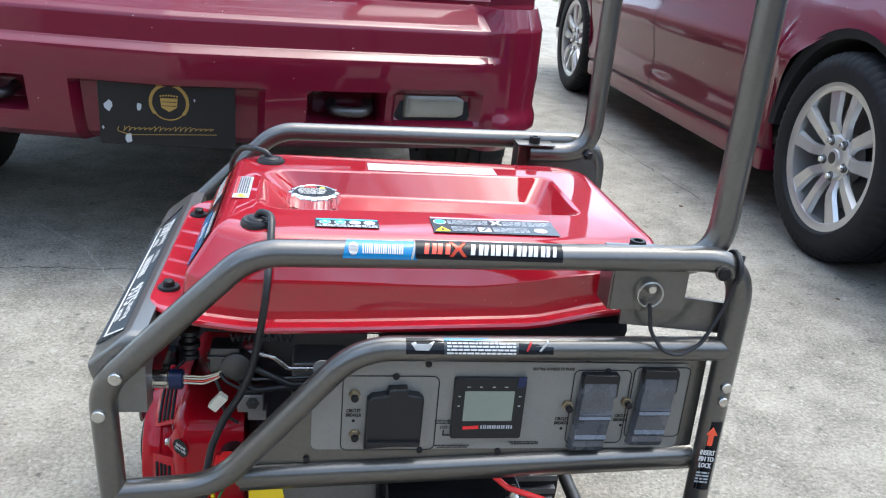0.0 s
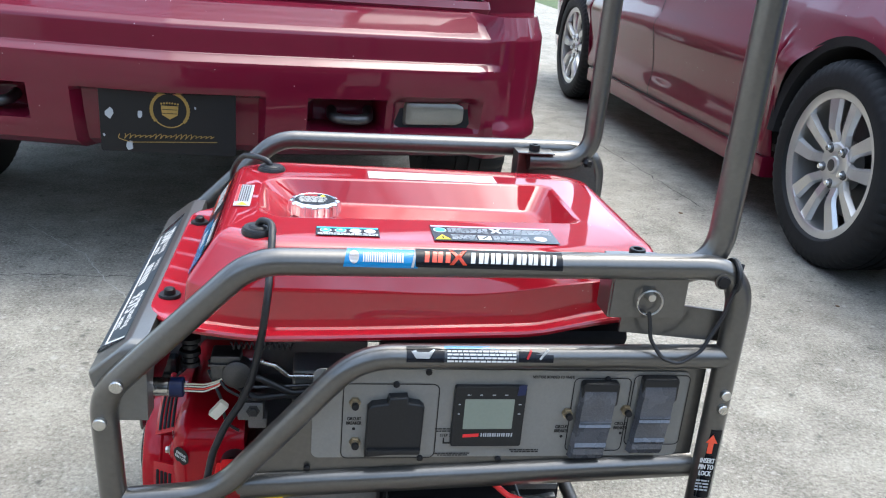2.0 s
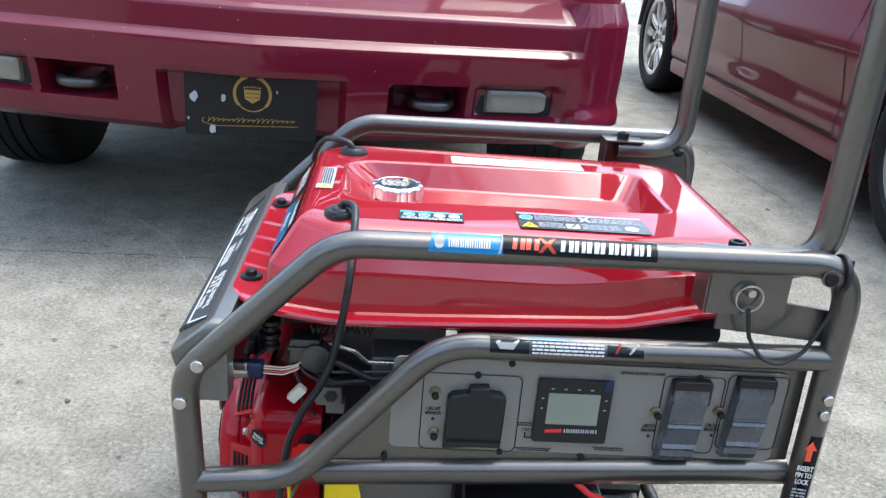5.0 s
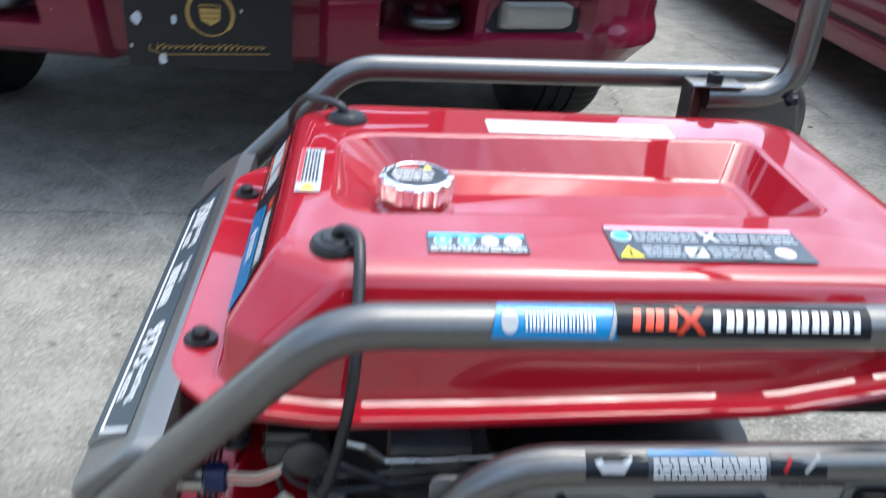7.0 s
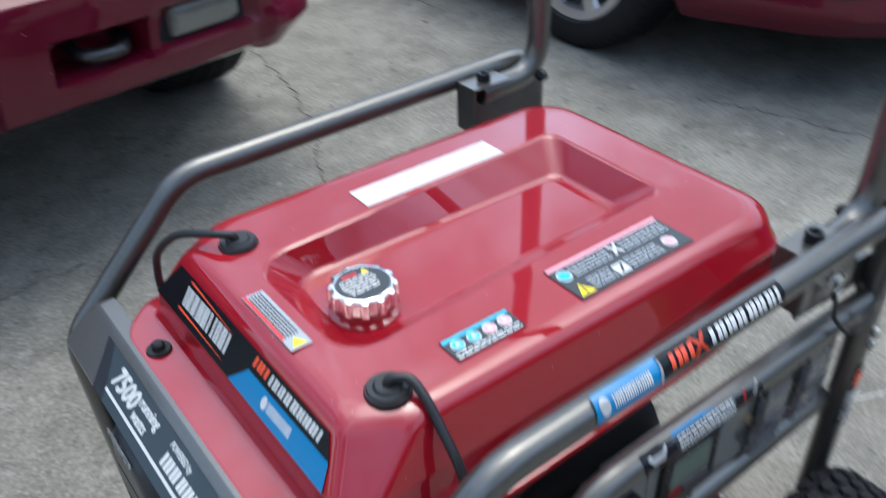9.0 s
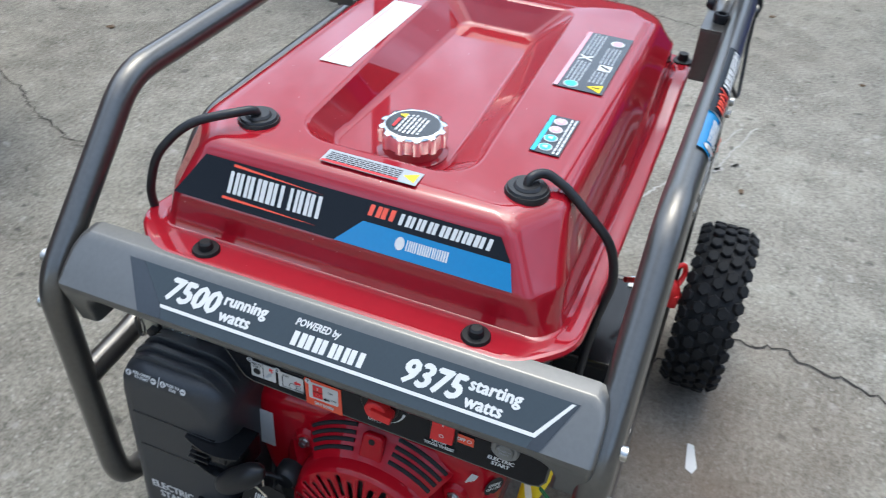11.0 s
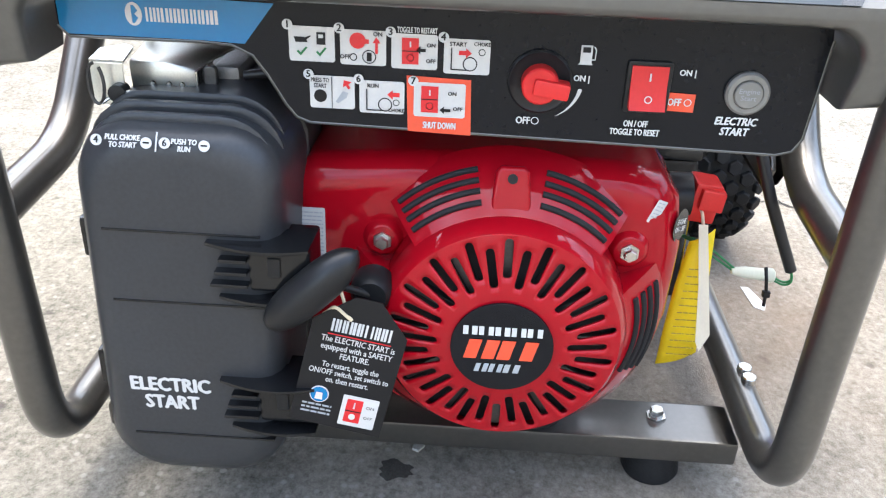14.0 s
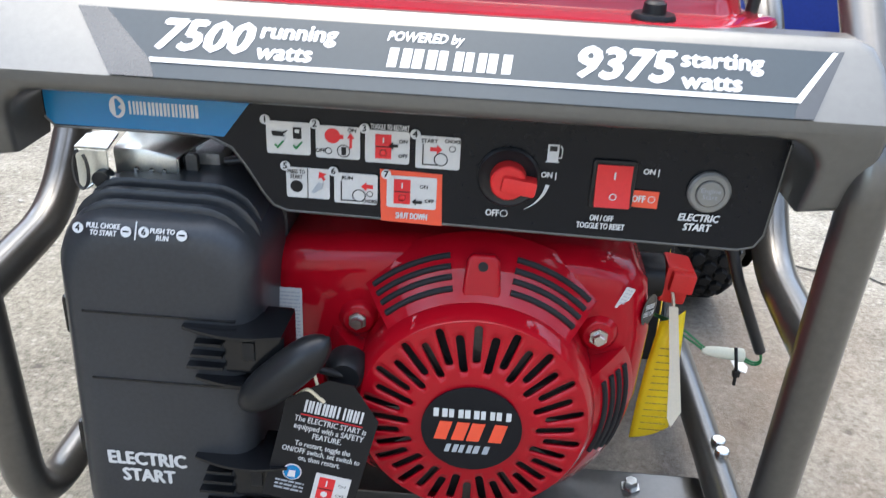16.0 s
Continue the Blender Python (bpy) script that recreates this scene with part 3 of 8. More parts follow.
def car_wheel(parent, at, r, w, rim_r, spokes, face=-1, turn=0.0):
    """A road wheel: tyre, dished rim with split spokes, hub cap and nuts. face: which way along x it shows."""
    m = Matrix.Translation(at) @ Matrix.Rotation(radians(turn), 4, "Z") @ Matrix.Diagonal((-face, 1, 1, 1))
    wheel = part("wheel", moved(tyre_mesh(r, w, rim_r), m), "rubber", parent, "black ribbed rubber tyre")
    h = w / 2
    barrel = lathe([(rim_r + 0.004, -h * 0.86), (rim_r + 0.008, -h * 0.82), (rim_r + 0.006, -h * 0.74), (rim_r - 0.006, -h * 0.70), (rim_r - 0.014, -h * 0.3), (rim_r - 0.02, h * 0.75), (rim_r - 0.028, h * 0.75), (rim_r - 0.022, -h * 0.3), (rim_r - 0.016, -h * 0.72)], 56, "x", (0, 0, 0), False)
    part("rim", moved(barrel, m), "alloy", wheel, "silver alloy rim")
    part("brake", moved(lathe([(0, -h * 0.05), (rim_r * 0.72, -h * 0.05), (rim_r * 0.72, h * 0.1), (0, h * 0.1)], 32, "x"), m), "steel", wheel, "dark brake disc")
    # one split spoke: two prongs that run together at the hub
    for k in range(spokes):
        a = 2 * math.pi * k / spokes
        sp = bmesh.new()
        for s in (-1, 1):
            rows = []
            for q, half, off, depth, skew in ((0.22, 0.0170, 0.014, 0.60, 0), (0.34, 0.0195, 0.020, 0.68, 0), (0.46, 0.0205, 0.032, 0.78, 0), (0.54, 0.0205, 0.036, 0.80, 0), (0.88, 0.0275, 0.0500, 0.80, 0), (1.0, 0.031, 0.055, 0.76, 0)):
                rr = rim_r * q
                y0 = s * off * rim_r / 0.22
                rows.append([Vector((-h * depth + 0.016, y0 - half, rr)), Vector((-h * depth + (0.004 if s > 0 else 0.0), y0 - half * 0.72, rr)), Vector((-h * depth + (0.0 if s > 0 else 0.004), y0 + half * 0.72, rr)),
                             Vector((-h * depth + 0.016, y0 + half, rr)), Vector((-h * depth + 0.035, y0, rr))])
            add(sp, ring_loft(rows))
        part("spoke", moved(sp, m @ Matrix.Rotation(a, 4, "X")), "alloy", wheel, smooth=12)
    lip = lathe([(rim_r * 0.895, -h * 0.60), (rim_r * 0.905, -h * 0.80), (rim_r * 0.93, -h * 0.835), (rim_r * 0.985, -h * 0.85), (rim_r + 0.004, -h * 0.86), (rim_r + 0.004, -h * 0.80)], 72, "x", (0, 0, 0), False)
    part("rim_lip", moved(lip, m), "alloy", wheel)
    hub = lathe([(0, -h * 0.735), (0.022, -h * 0.735), (0.026, -h * 0.71), (0.0275, -h * 0.66), (0.044, -h * 0.64), (0.064, -h * 0.66), (0.074, -h * 0.60), (0.076, -h * 0.2)], 40, "x")
    part("hub", moved(hub, m), "alloy", wheel)
    cap = part("hub_cap", moved(lathe([(0, 0.001), (0.0165, 0.001), (0.0180, 0.0), (0.0180, -0.002)], 28, "-x"), m @ Matrix.Translation((-h * 0.738, 0, 0))), "steel", wheel, "dark round hub cap")
    for k in range(5):
        a = 2 * math.pi * (k + 0.5) / 5
        at_nut = m @ Matrix.Translation((-h * 0.650, 0.056 * math.sin(a), 0.056 * math.cos(a)))
        part("nut_pocket", moved(lathe([(0, 0.003), (0.0125, 0.003), (0.0150, 0.0), (0.0150, -0.004)], 20, "-x"), at_nut), "steel", wheel)
        part("wheel_nut", moved(bolt(0.0085, 0.011, (-0.003, 0, 0), "-x", False), at_nut), "chrome", wheel)
    return wheel


SUV_X = -0.33
SUV_PLAN = [(0.0, 0.893), (0.012, 0.894), (0.19, 0.914), (0.40, 0.944), (0.60, 0.978), (0.74, 1.006), (0.81, 1.028), (0.865, 1.066), (0.902, 1.126), (0.922, 1.20), (0.932, 1.32), (0.937, 1.50)]


def suv_front(u, z, inset):
    """A point of the bumper: u metres from the middle, height z, set back by inset."""
    y = lerp_table(SUV_PLAN, abs(u))
    e = 0.01
    s = (lerp_table(SUV_PLAN, abs(u) + e) - lerp_table(SUV_PLAN, max(0, abs(u) - e))) / (2 * e if abs(u) > e else 1)
    nrm = Vector((-s * (1 if u >= 0 else -1), 1, 0)).normalized()
    return Vector((SUV_X + u, y, z)) + nrm * inset


def suv():
    car = thing("suv", (SUV_X, 1.9, 0), "wine-red full-size sport utility vehicle parked nose to the generator", "car")
    # place parts in the world, the empty only marks the base
    car.location = (0, 0, 0)
    profile = [(0.325, 0.085), (0.335, 0.060), (0.350, 0.036), (0.385, 0.024), (0.43, 0.014), (0.48, 0.006), (0.520, 0.001), (0.546, 0.0), (0.5535, 0.0012), (0.5565, 0.004), (0.5685, 0.0215),
               (0.5710, 0.0240), (0.576, 0.0250), (0.620, 0.0275), (0.627, 0.0295), (0.6315, 0.0340), (0.6790, 0.1180), (0.684, 0.150), (0.672, 0.185)]
    zs = rows_between([p[0] for p in profile[:-1]], 0.011) + [0.672]
    us = rows_between([-0.937, -0.74, 0, 0.74, 0.86, 0.937], 0.0135)

    def depth(u, z, i):
        if i == len(zs) - 1:
            return 0.185
        d = lerp_table([(p[0], p[1]) for p in profile[:-1]], z)
        if z < 0.50:
            au = abs(u)
            def pocket(u0, u1, z0, z1, deep, soft=0.012):
                return deep * smooth_step(u0, u0 + soft, au) * (1 - smooth_step(u1 - soft, u1, au)) * smooth_step(z0, z0 + soft, z) * (1 - smooth_step(z1 - soft, z1, z))
            if au < 0.22:
                d += 0.036 * (1 - smooth_step(0.200, 0.216, au)) * (1 - smooth_step(0.468, 0.484, z))
            d = max(d, d + pocket(0.315, 0.50, 0.395, 0.478, 0.10))
            d = max(d, d + pocket(0.51, 0.738, 0.394, 0.488, 0.034, 0.020))
        au = abs(u)
        w = smooth_step(0.745, 0.775, au)
        if z < 0.637:
            flush = 0.006 + 0.010 * smooth_step(0.80, 0.90, au) * max(0.0, (0.52 - z) / 0.2) - 0.012 * smooth_step(0.44, 0.40, z) + max(0.0, 0.385 - z) * 0.9
            d = d * (1 - w) + flush * w
        else:
            d = d * (1 - w) + (0.008 + 0.35 * (z - 0.637)) * w
        if 0.725 < abs(u) < 0.765 and z < 0.556:
            d += 0.004 * (1 - abs(abs(u) - 0.745) / 0.02)
        return d

    part("bumper", grid([[suv_front(u, z, depth(u, z, i)) for u in us] for i, z in enumerate(zs)]), "wine", car, "wine-red front bumper with stone chips", 30)
    # dark valance behind the bumper, floor of the car
    part("underbody", box((SUV_X - 0.60, 1.25, 0.30), (SUV_X + 0.60, 5.6, 0.62), 0.05), "under", car)
    # grille, header and lamps
    part("header_panel", grid([[suv_front(u, z, d) for u in rows_between([-0.9, 0.9], 0.05)] for z, d in ((0.672, 0.16), (0.690, 0.150), (0.708, 0.158), (0.714, 0.20))]), "wine", car)
    g = grid([[suv_front(u, z, d) for u in rows_between([-0.45, 0.45], 0.05)] for z, d in ((0.712, 0.165), (0.720, 0.145), (0.740, 0.145), (0.748, 0.165))])
    part("grille_bar", g, "chrome", car, "chrome grille bar")
    for k in range(5):
        z = 0.765 + k * 0.040
        part("grille_bar", grid([[suv_front(u, zz, d) for u in rows_between([-0.45, 0.45], 0.05)] for zz, d in ((z, 0.18), (z + 0.004, 0.165), (z + 0.010, 0.165), (z + 0.014, 0.18))]), "chrome", car)
    part("grille", grid([[suv_front(u, z, 0.22) for u in rows_between([-0.47, 0.47], 0.05)] for z in (0.70, 0.98)]), "under", car)
    for s in (-1, 1):
        hl = grid([[suv_front(s * u, z, d) for u in rows_between([0.49, 0.87], 0.03)] for z, d in ((0.704, 0.19), (0.712, 0.165), (0.80, 0.172), (0.95, 0.20), (0.96, 0.23))])
        part("headlight", hl, "lens", car, "clear headlight lens")
        fogrows = []
        for g, d in ((-0.004, 0.052), (0.0, 0.040), (0.003, 0.034), (0.010, 0.031), (0.020, 0.030)):
            outline = rrect(0.548 + g, 0.414 + g, 0.712 - g, 0.472 - g, 0.008, 4)
            fogrows.append([suv_front(s * (u - (0.030 * ((z - 0.443) / 0.029) ** 2 if u > 0.66 else 0)), z, d) for u, z in outline])
        fog = part("fog_lamp", ring_loft(fogrows), "lens", car, "hazy fog lamp lens in the bumper")
        part("bezel", grid([[suv_front(s * u, z, 0.044) for u in rows_between([0.515, 0.735], 0.02)] for z in (0.398, 0.486)]), "under", fog)
        hx = SUV_X + s * 0.41
        part("tow_hook", tube([(hx - 0.045, 1.15, 0.445), (hx - 0.045, 0.985, 0.425), (hx + 0.045, 0.985, 0.425), (hx + 0.045, 1.15, 0.445)], 0.013, 0.04), "steel", car, "grey steel tow hook")
    # hood, cabin, sides
    hood = []
    for back, z in ((0.19, 0.965), (0.205, 1.02), (0.26, 1.055), (0.40, 1.075), (0.70, 1.095), (1.05, 1.115), (1.52, 1.135)):
        front = 1 - smooth_step(0.19, 0.9, back)
        hood.append([Vector((SUV_X + u, (lerp_table(SUV_PLAN, abs(u)) - 0.9) * front + 0.9 + back, z + 0.022 * math.cos(u * 1.7) + (0.012 if abs(u) < 0.42 else 0.0) * smooth_step(0.2, 0.4, back))) for u in rows_between([-0.9, 0.9], 0.04)])
    part("hood", grid(hood), "wine", car)
    rings = []
    for y, z0, z1, hw in ((1.28, 0.36, 1.00, 0.905), (1.40, 0.34, 1.05, 0.93), (2.4, 0.34, 1.12, 0.95), (2.6, 0.34, 1.15, 0.95), (5.7, 0.36, 1.15, 0.94), (5.95, 0.45, 1.1, 0.90)):
        rings.append([Vector((SUV_X + x, y, z)) for x, z in ((-hw + 0.06, z0), (-hw, z0 + 0.12), (-hw, z0 + 0.45), (-hw + 0.05, z1), (0, z1 + 0.02), (hw - 0.05, z1), (hw, z0 + 0.45), (hw, z0 + 0.12), (hw - 0.06, z0))])
    part("body", ring_loft(rings), "wine", car)
    cab = []
    for y, z, hw in ((2.35, 1.10, 0.80), (2.95, 1.86, 0.64), (3.3, 1.92, 0.66), (5.6, 1.90, 0.66), (5.85, 1.10, 0.80)):
        cab.append([Vector((SUV_X + x, y, q)) for x, q in ((-0.84, 1.08), (-hw, z - 0.05), (-hw * 0.8, z), (hw * 0.8, z), (hw, z - 0.05), (0.84, 1.08))])
    part("cabin", ring_loft(cab), "glass", car, "dark tinted windows")
    for sx in (-1, 1):
        for y in (1.80, 4.75):
            car_wheel(car, (SUV_X + sx * 0.795, y, 0.365), 0.365, 0.26, 0.215, 7, sx)
    # plate with emblem and script as plain shapes
    F = basis((SUV_X - 0.004, 0.936, 0.412), X, Vector((0, -0.03, 1)))
    plate = part("licence_plate", moved(slab(rrect(-0.150, -0.078, 0.150, 0.078, 0.006), 0.004, 0.001), F), "ink", car, "black show plate with gold emblem and paint chips")
    emb = bmesh.new()
    for k in range(26):
        a = radians(215 - 250 * k / 25)
        add(emb, moved(slab([(-0.0048, -0.003), (0.0048, -0.003), (0.006, 0.003), (-0.003, 0.0045)], 0.0012), Matrix.Translation((0.040 * math.cos(a), 0.040 * math.sin(a), 0)) @ Matrix.Rotation(a - math.pi / 2, 4, "Z")))
    add(emb, lathe([(0.0388, 0), (0.0412, 0), (0.0412, 0.0009), (0.0388, 0.0009)], 40, "z", (0, 0, 0), False))
    part("emblem_ring", moved(emb, F @ Matrix.Translation((0.004, 0.024, 0.004)) @ Matrix.Diagonal((1, 1, 1, 1))), "gold", plate, "gold wreath-shaped ring")
    crest = slab([(-0.019, 0.012), (0.019, 0.012), (0.017, -0.009), (0, -0.019), (-0.017, -0.009)], 0.002)
    for k in range(7):
        add(crest, moved(slab(disc(0.0022, 8), 0.002), Matrix.Translation((-0.018 + 0.006 * k, 0.0165 + 0.002 * math.sin(math.pi * k / 6), 0))))
    part("emblem_crest", moved(crest, F @ Matrix.Translation((0.004, 0.022, 0.004))), "gold", plate)
    for v0, v1, mt in ((0.003, 0.0045, "ink"), (-0.006, -0.0045, "ink")):
        decal("crest_band", [(-0.0165, v0), (0.0165, v0), (0.0165, v1), (-0.0165, v1)], F @ Matrix.Translation((0.004, 0.022, 0.004)), mt, plate, 0.0021)
    # script lettering, drawn as a wavy tube with an underline
    wave = []
    for k in range(90):
        t = k / 89
        tall = 0.0065 if (k // 10) in (0, 3, 5, 6) else 0.0032
        wave.append((-0.100 + 0.200 * t + 0.0045 * math.sin(k * 1.26 + 1.2), -0.041 + 0.006 * t + tall * math.cos(k * 1.26), 0.0008))
    script = tube(wave, 0.0010, 0, n=6)
    add(script, tube([(-0.108, -0.036, 0.0008), (-0.112, -0.046, 0.0008), (-0.085, -0.0545, 0.0008), (0.0, -0.0505, 0.0008), (0.108, -0.046, 0.0008)], 0.0009, 0.02, n=6))
    part("emblem_script", moved(script, F @ Matrix.Translation((0, 0, 0.004))), "gold", plate, "gold script drawn as a raised wavy line")
    rnd = random.Random(5)
    for cu, cv, rr in ((-0.128, 0.010, 0.014), (-0.062, 0.013, 0.010), (-0.088, -0.062, 0.014), (0.06, 0.032, 0.004), (-0.142, -0.04, 0.004)):
        chip = [(cu + rr * rnd.uniform(0.6, 1.1) * math.cos(2 * math.pi * k / 9) * 0.7, cv + rr * rnd.uniform(0.6, 1.1) * math.sin(2 * math.pi * k / 9)) for k in range(9)]
        part("paint_chip", moved(slab(chip, 0.0006), F @ Matrix.Translation((0, 0, 0.0042))), "grey", plate)
    return car


suv()


# ---- wine-red sedan ----
SED_X, SED_HUB, SED_R = 1.506, 1.242, 0.312
SED_BASE = 2.79


def sedan():
    car = thing("sedan", (0, 0, 0), "dark red four-door sedan with silver alloy wheels", "car")
    cx = SED_X + 0.915
    nose, tail = 0.27, 5.12
    plan = [(cx, nose), (cx - 0.35, nose + 0.015), (cx - 0.62, nose + 0.09), (cx - 0.78, nose + 0.24), (cx - 0.85, nose + 0.42), (SED_X - 0.005, SED_HUB - 0.40), (SED_X - 0.012, SED_HUB), (SED_X, SED_HUB + 0.45), (SED_X + 0.004, 2.6), (SED_X, 3.6), (SED_X + 0.005, SED_HUB + SED_BASE), (SED_X + 0.03, SED_HUB + SED_BASE + 0.45), (SED_X + 0.16, tail - 0.12), (cx - 0.5, tail), (cx, tail + 0.02)]
    path = []
    for (x0, y0), (x1, y1) in zip(plan, plan[1:]):
        k = max(1, round(math.hypot(x1 - x0, y1 - y0) / 0.022))
        path += [(x0 + (x1 - x0) * i / k, y0 + (y1 - y0) * i / k) for i in range(k)]
    path.append(plan[-1])
    # soften the corners of the plan
    for _ in range(14):
        path = [path[0]] + [((path[i - 1][0] + path[i][0] * 2 + path[i + 1][0]) / 4, (path[i - 1][1] + path[i][1] * 2 + path[i + 1][1]) / 4) for i in range(1, len(path) - 1)] + [path[-1]]
    arch = SED_R + 0.055
    side = [(0.0, 0.06), (0.06, 0.030), (0.10, 0.004), (0.16, 0.0), (0.24, 0.010), (0.34, 0.006), (0.46, -0.010), (0.56, -0.020), (0.60, -0.014), (0.64, 0.004), (0.80, 0.03), (1.0, 0.09)]
    cols = []
    for i, (x, y) in enumerate(path):
        a, b = path[max(0, i - 1)], path[min(len(path) - 1, i + 1)]
        d = Vector((b[0] - a[0], b[1] - a[1], 0)).normalized()
        inward = Vector((d.y, -d.x, 0))
        low = 0.185
        flare = 0.0
        if x < SED_X + 0.2:
            for hy in (SED_HUB, SED_HUB + SED_BASE):
                q = abs(y - hy)
                if q < arch:
                    low = max(low, SED_R + math.sqrt(arch * arch - q * q))
                if q < arch + 0.06:
                    flare = 1.0
        top = 0.70 + 0.16 * smooth_step(nose, nose + 1.2, y)
        col = []
        for k in range(19):
            z = low + (top - low) * k / 18
            col.append(Vector((x, y, z)) + inward * lerp_table(side, (z - 0.185) / (top - 0.185) if top > 0.185 else 0))
        cols.append(col)
    half = grid(cols)
    bm = add(half.copy(), moved(half, Matrix.Translation((cx, 0, 0)) @ Matrix.Diagonal((-1, 1, 1, 1)) @ Matrix.Translation((-cx, 0, 0))))
    part("body", bm, "wine", car, "dark red glossy bodywork", 40)
    # liners, sills and floor
    part("underbody", box((SED_X + 0.24, nose + 0.22, 0.20), (cx + 0.68, tail - 0.2, 0.62), 0.05), "under", car)
    for s in (-1, 1):
        part("sill", box((cx + s * 0.86 - 0.05, SED_HUB + arch + 0.0, 0.165), (cx + s * 0.86 + 0.05, SED_HUB + SED_BASE - arch, 0.245), 0.02), "wine", car)
        for hy in (SED_HUB, SED_HUB + SED_BASE):
            lip = []
            for k in range(25):
                a = radians(4 + 172 * k / 24)
                r0, r1 = arch - 0.02, arch + 0.008
                x_out = cx + s * 0.922
                lip.append([Vector((x_out - s * 0.20, hy + r0 * math.cos(a), SED_R + r0 * math.sin(a))), Vector((x_out - s * 0.018, hy + r0 * math.cos(a), SED_R + r0 * math.sin(a))), Vector((x_out - s * 0.008, hy + r1 * math.cos(a), SED_R + r1 * math.sin(a)))])
            part("wheel_arch", grid(lip), "under", car)
    # bonnet and cabin
    bonnet = [[Vector((cx + u, y, z + 0.03 * math.cos(u * 1.6))) for u in rows_between([-0.80, 0.80], 0.1)] for y, z in ((nose + 0.03, 0.68), (nose + 0.12, 0.73), (0.9, 0.82), (1.6, 0.90))]
    part("hood", grid(bonnet), "wine", car)
    cab = []
    for y, z, hw in ((1.45, 0.88, 0.70), (2.25, 1.40, 0.56), (2.6, 1.44, 0.58), (3.5, 1.42, 0.57), (4.5, 0.95, 0.66)):
        cab.append([Vector((cx + x, y, q)) for x, q in ((-0.84, 0.84), (-hw, z - 0.06), (-hw * 0.75, z), (hw * 0.75, z), (hw, z - 0.06), (0.84, 0.84))])
    part("cabin", ring_loft(cab), "glass", car, "dark tinted windows")
    # door shut lines and handles
    def flank(y, z, out):
        x = min((abs(p[1] - y), p[0]) for p in path if p[0] < cx)[1]
        top = 0.70 + 0.16 * smooth_step(nose, nose + 1.2, y)
        return Vector((x + lerp_table(side, (z - 0.185) / (top - 0.185)) - out, y, z))

    for y in (SED_HUB + 0.55, 2.72, 3.75):
        part("door_seam", grid([[flank(y + w, z, 0.0015) for w in (-0.0028, 0.0028)] for z in rows_between([0.25, 0.85], 0.02)]), "under", car, smooth=0)
    for y in (2.45, 3.45):
        part("door_handle", tube([flank(y - 0.09, 0.77, -0.005), flank(y - 0.08, 0.772, 0.035), flank(y + 0.08, 0.772, 0.035), flank(y + 0.09, 0.77, -0.005)], 0.010, 0.02), "wine", car)
    part("sill_seam", grid([[flank(y, z, 0.0015) for y in rows_between([SED_HUB + 0.55, 3.62], 0.05)] for z in (0.250, 0.256)]), "under", car, "black joint line above the sill", 0)
    # front lamps and fog recesses, let into the bodywork
    def let_in(name, ys, zs, out, mat, parent, label, s):
        rows = []
        for z in zs:
            row = [flank(ys[0] + (ys[1] + 0.45 * max(0.0, z - 0.60) - ys[0]) * k / 14, z, out if 0 < k < 14 else -0.004) for k in range(15)]
            rows.append([Vector((p.x if s < 0 else 2 * cx - p.x, p.y, p.z)) for p in row])
        return part(name, grid(rows), mat, parent, label)

    for s in (-1, 1):
        lamp = let_in("headlight", (0.45, 0.800), (0.598, 0.601, 0.64, 0.69, 0.720), 0.005, "lens", car, "clear headlight with amber corner", s)
        let_in("turn_signal", (0.60, 0.775), (0.620, 0.65, 0.69, 0.712), 0.009, "amber", lamp, "amber turn signal lens", s)
        let_in("reflector", (0.755, 0.792), (0.603, 0.612, 0.622), 0.009, "chrome", lamp, "bright reflector corner", s)
        fog = let_in("fog_recess", (0.46, 0.672), (0.300, 0.34, 0.40), 0.004, "under", car, "black fog lamp recess", s)
        let_in("trim", (0.640, 0.676), (0.376, 0.39, 0.404), 0.008, "chrome", fog, "silver trim", s)
    part("lower_grille", grid([[Vector((cx + u, nose - 0.006 + 0.10 * u * u, z)) for u in rows_between([-0.42, 0.42], 0.06)] for z in (0.29, 0.40)]), "under", car)
    for s, hy in ((-1, SED_HUB), (-1, SED_HUB + SED_BASE), (1, SED_HUB), (1, SED_HUB + SED_BASE)):
        car_wheel(car, (cx + s * 0.815, hy, SED_R), SED_R, 0.215, 0.218, 5, s)
    return car


sedan()


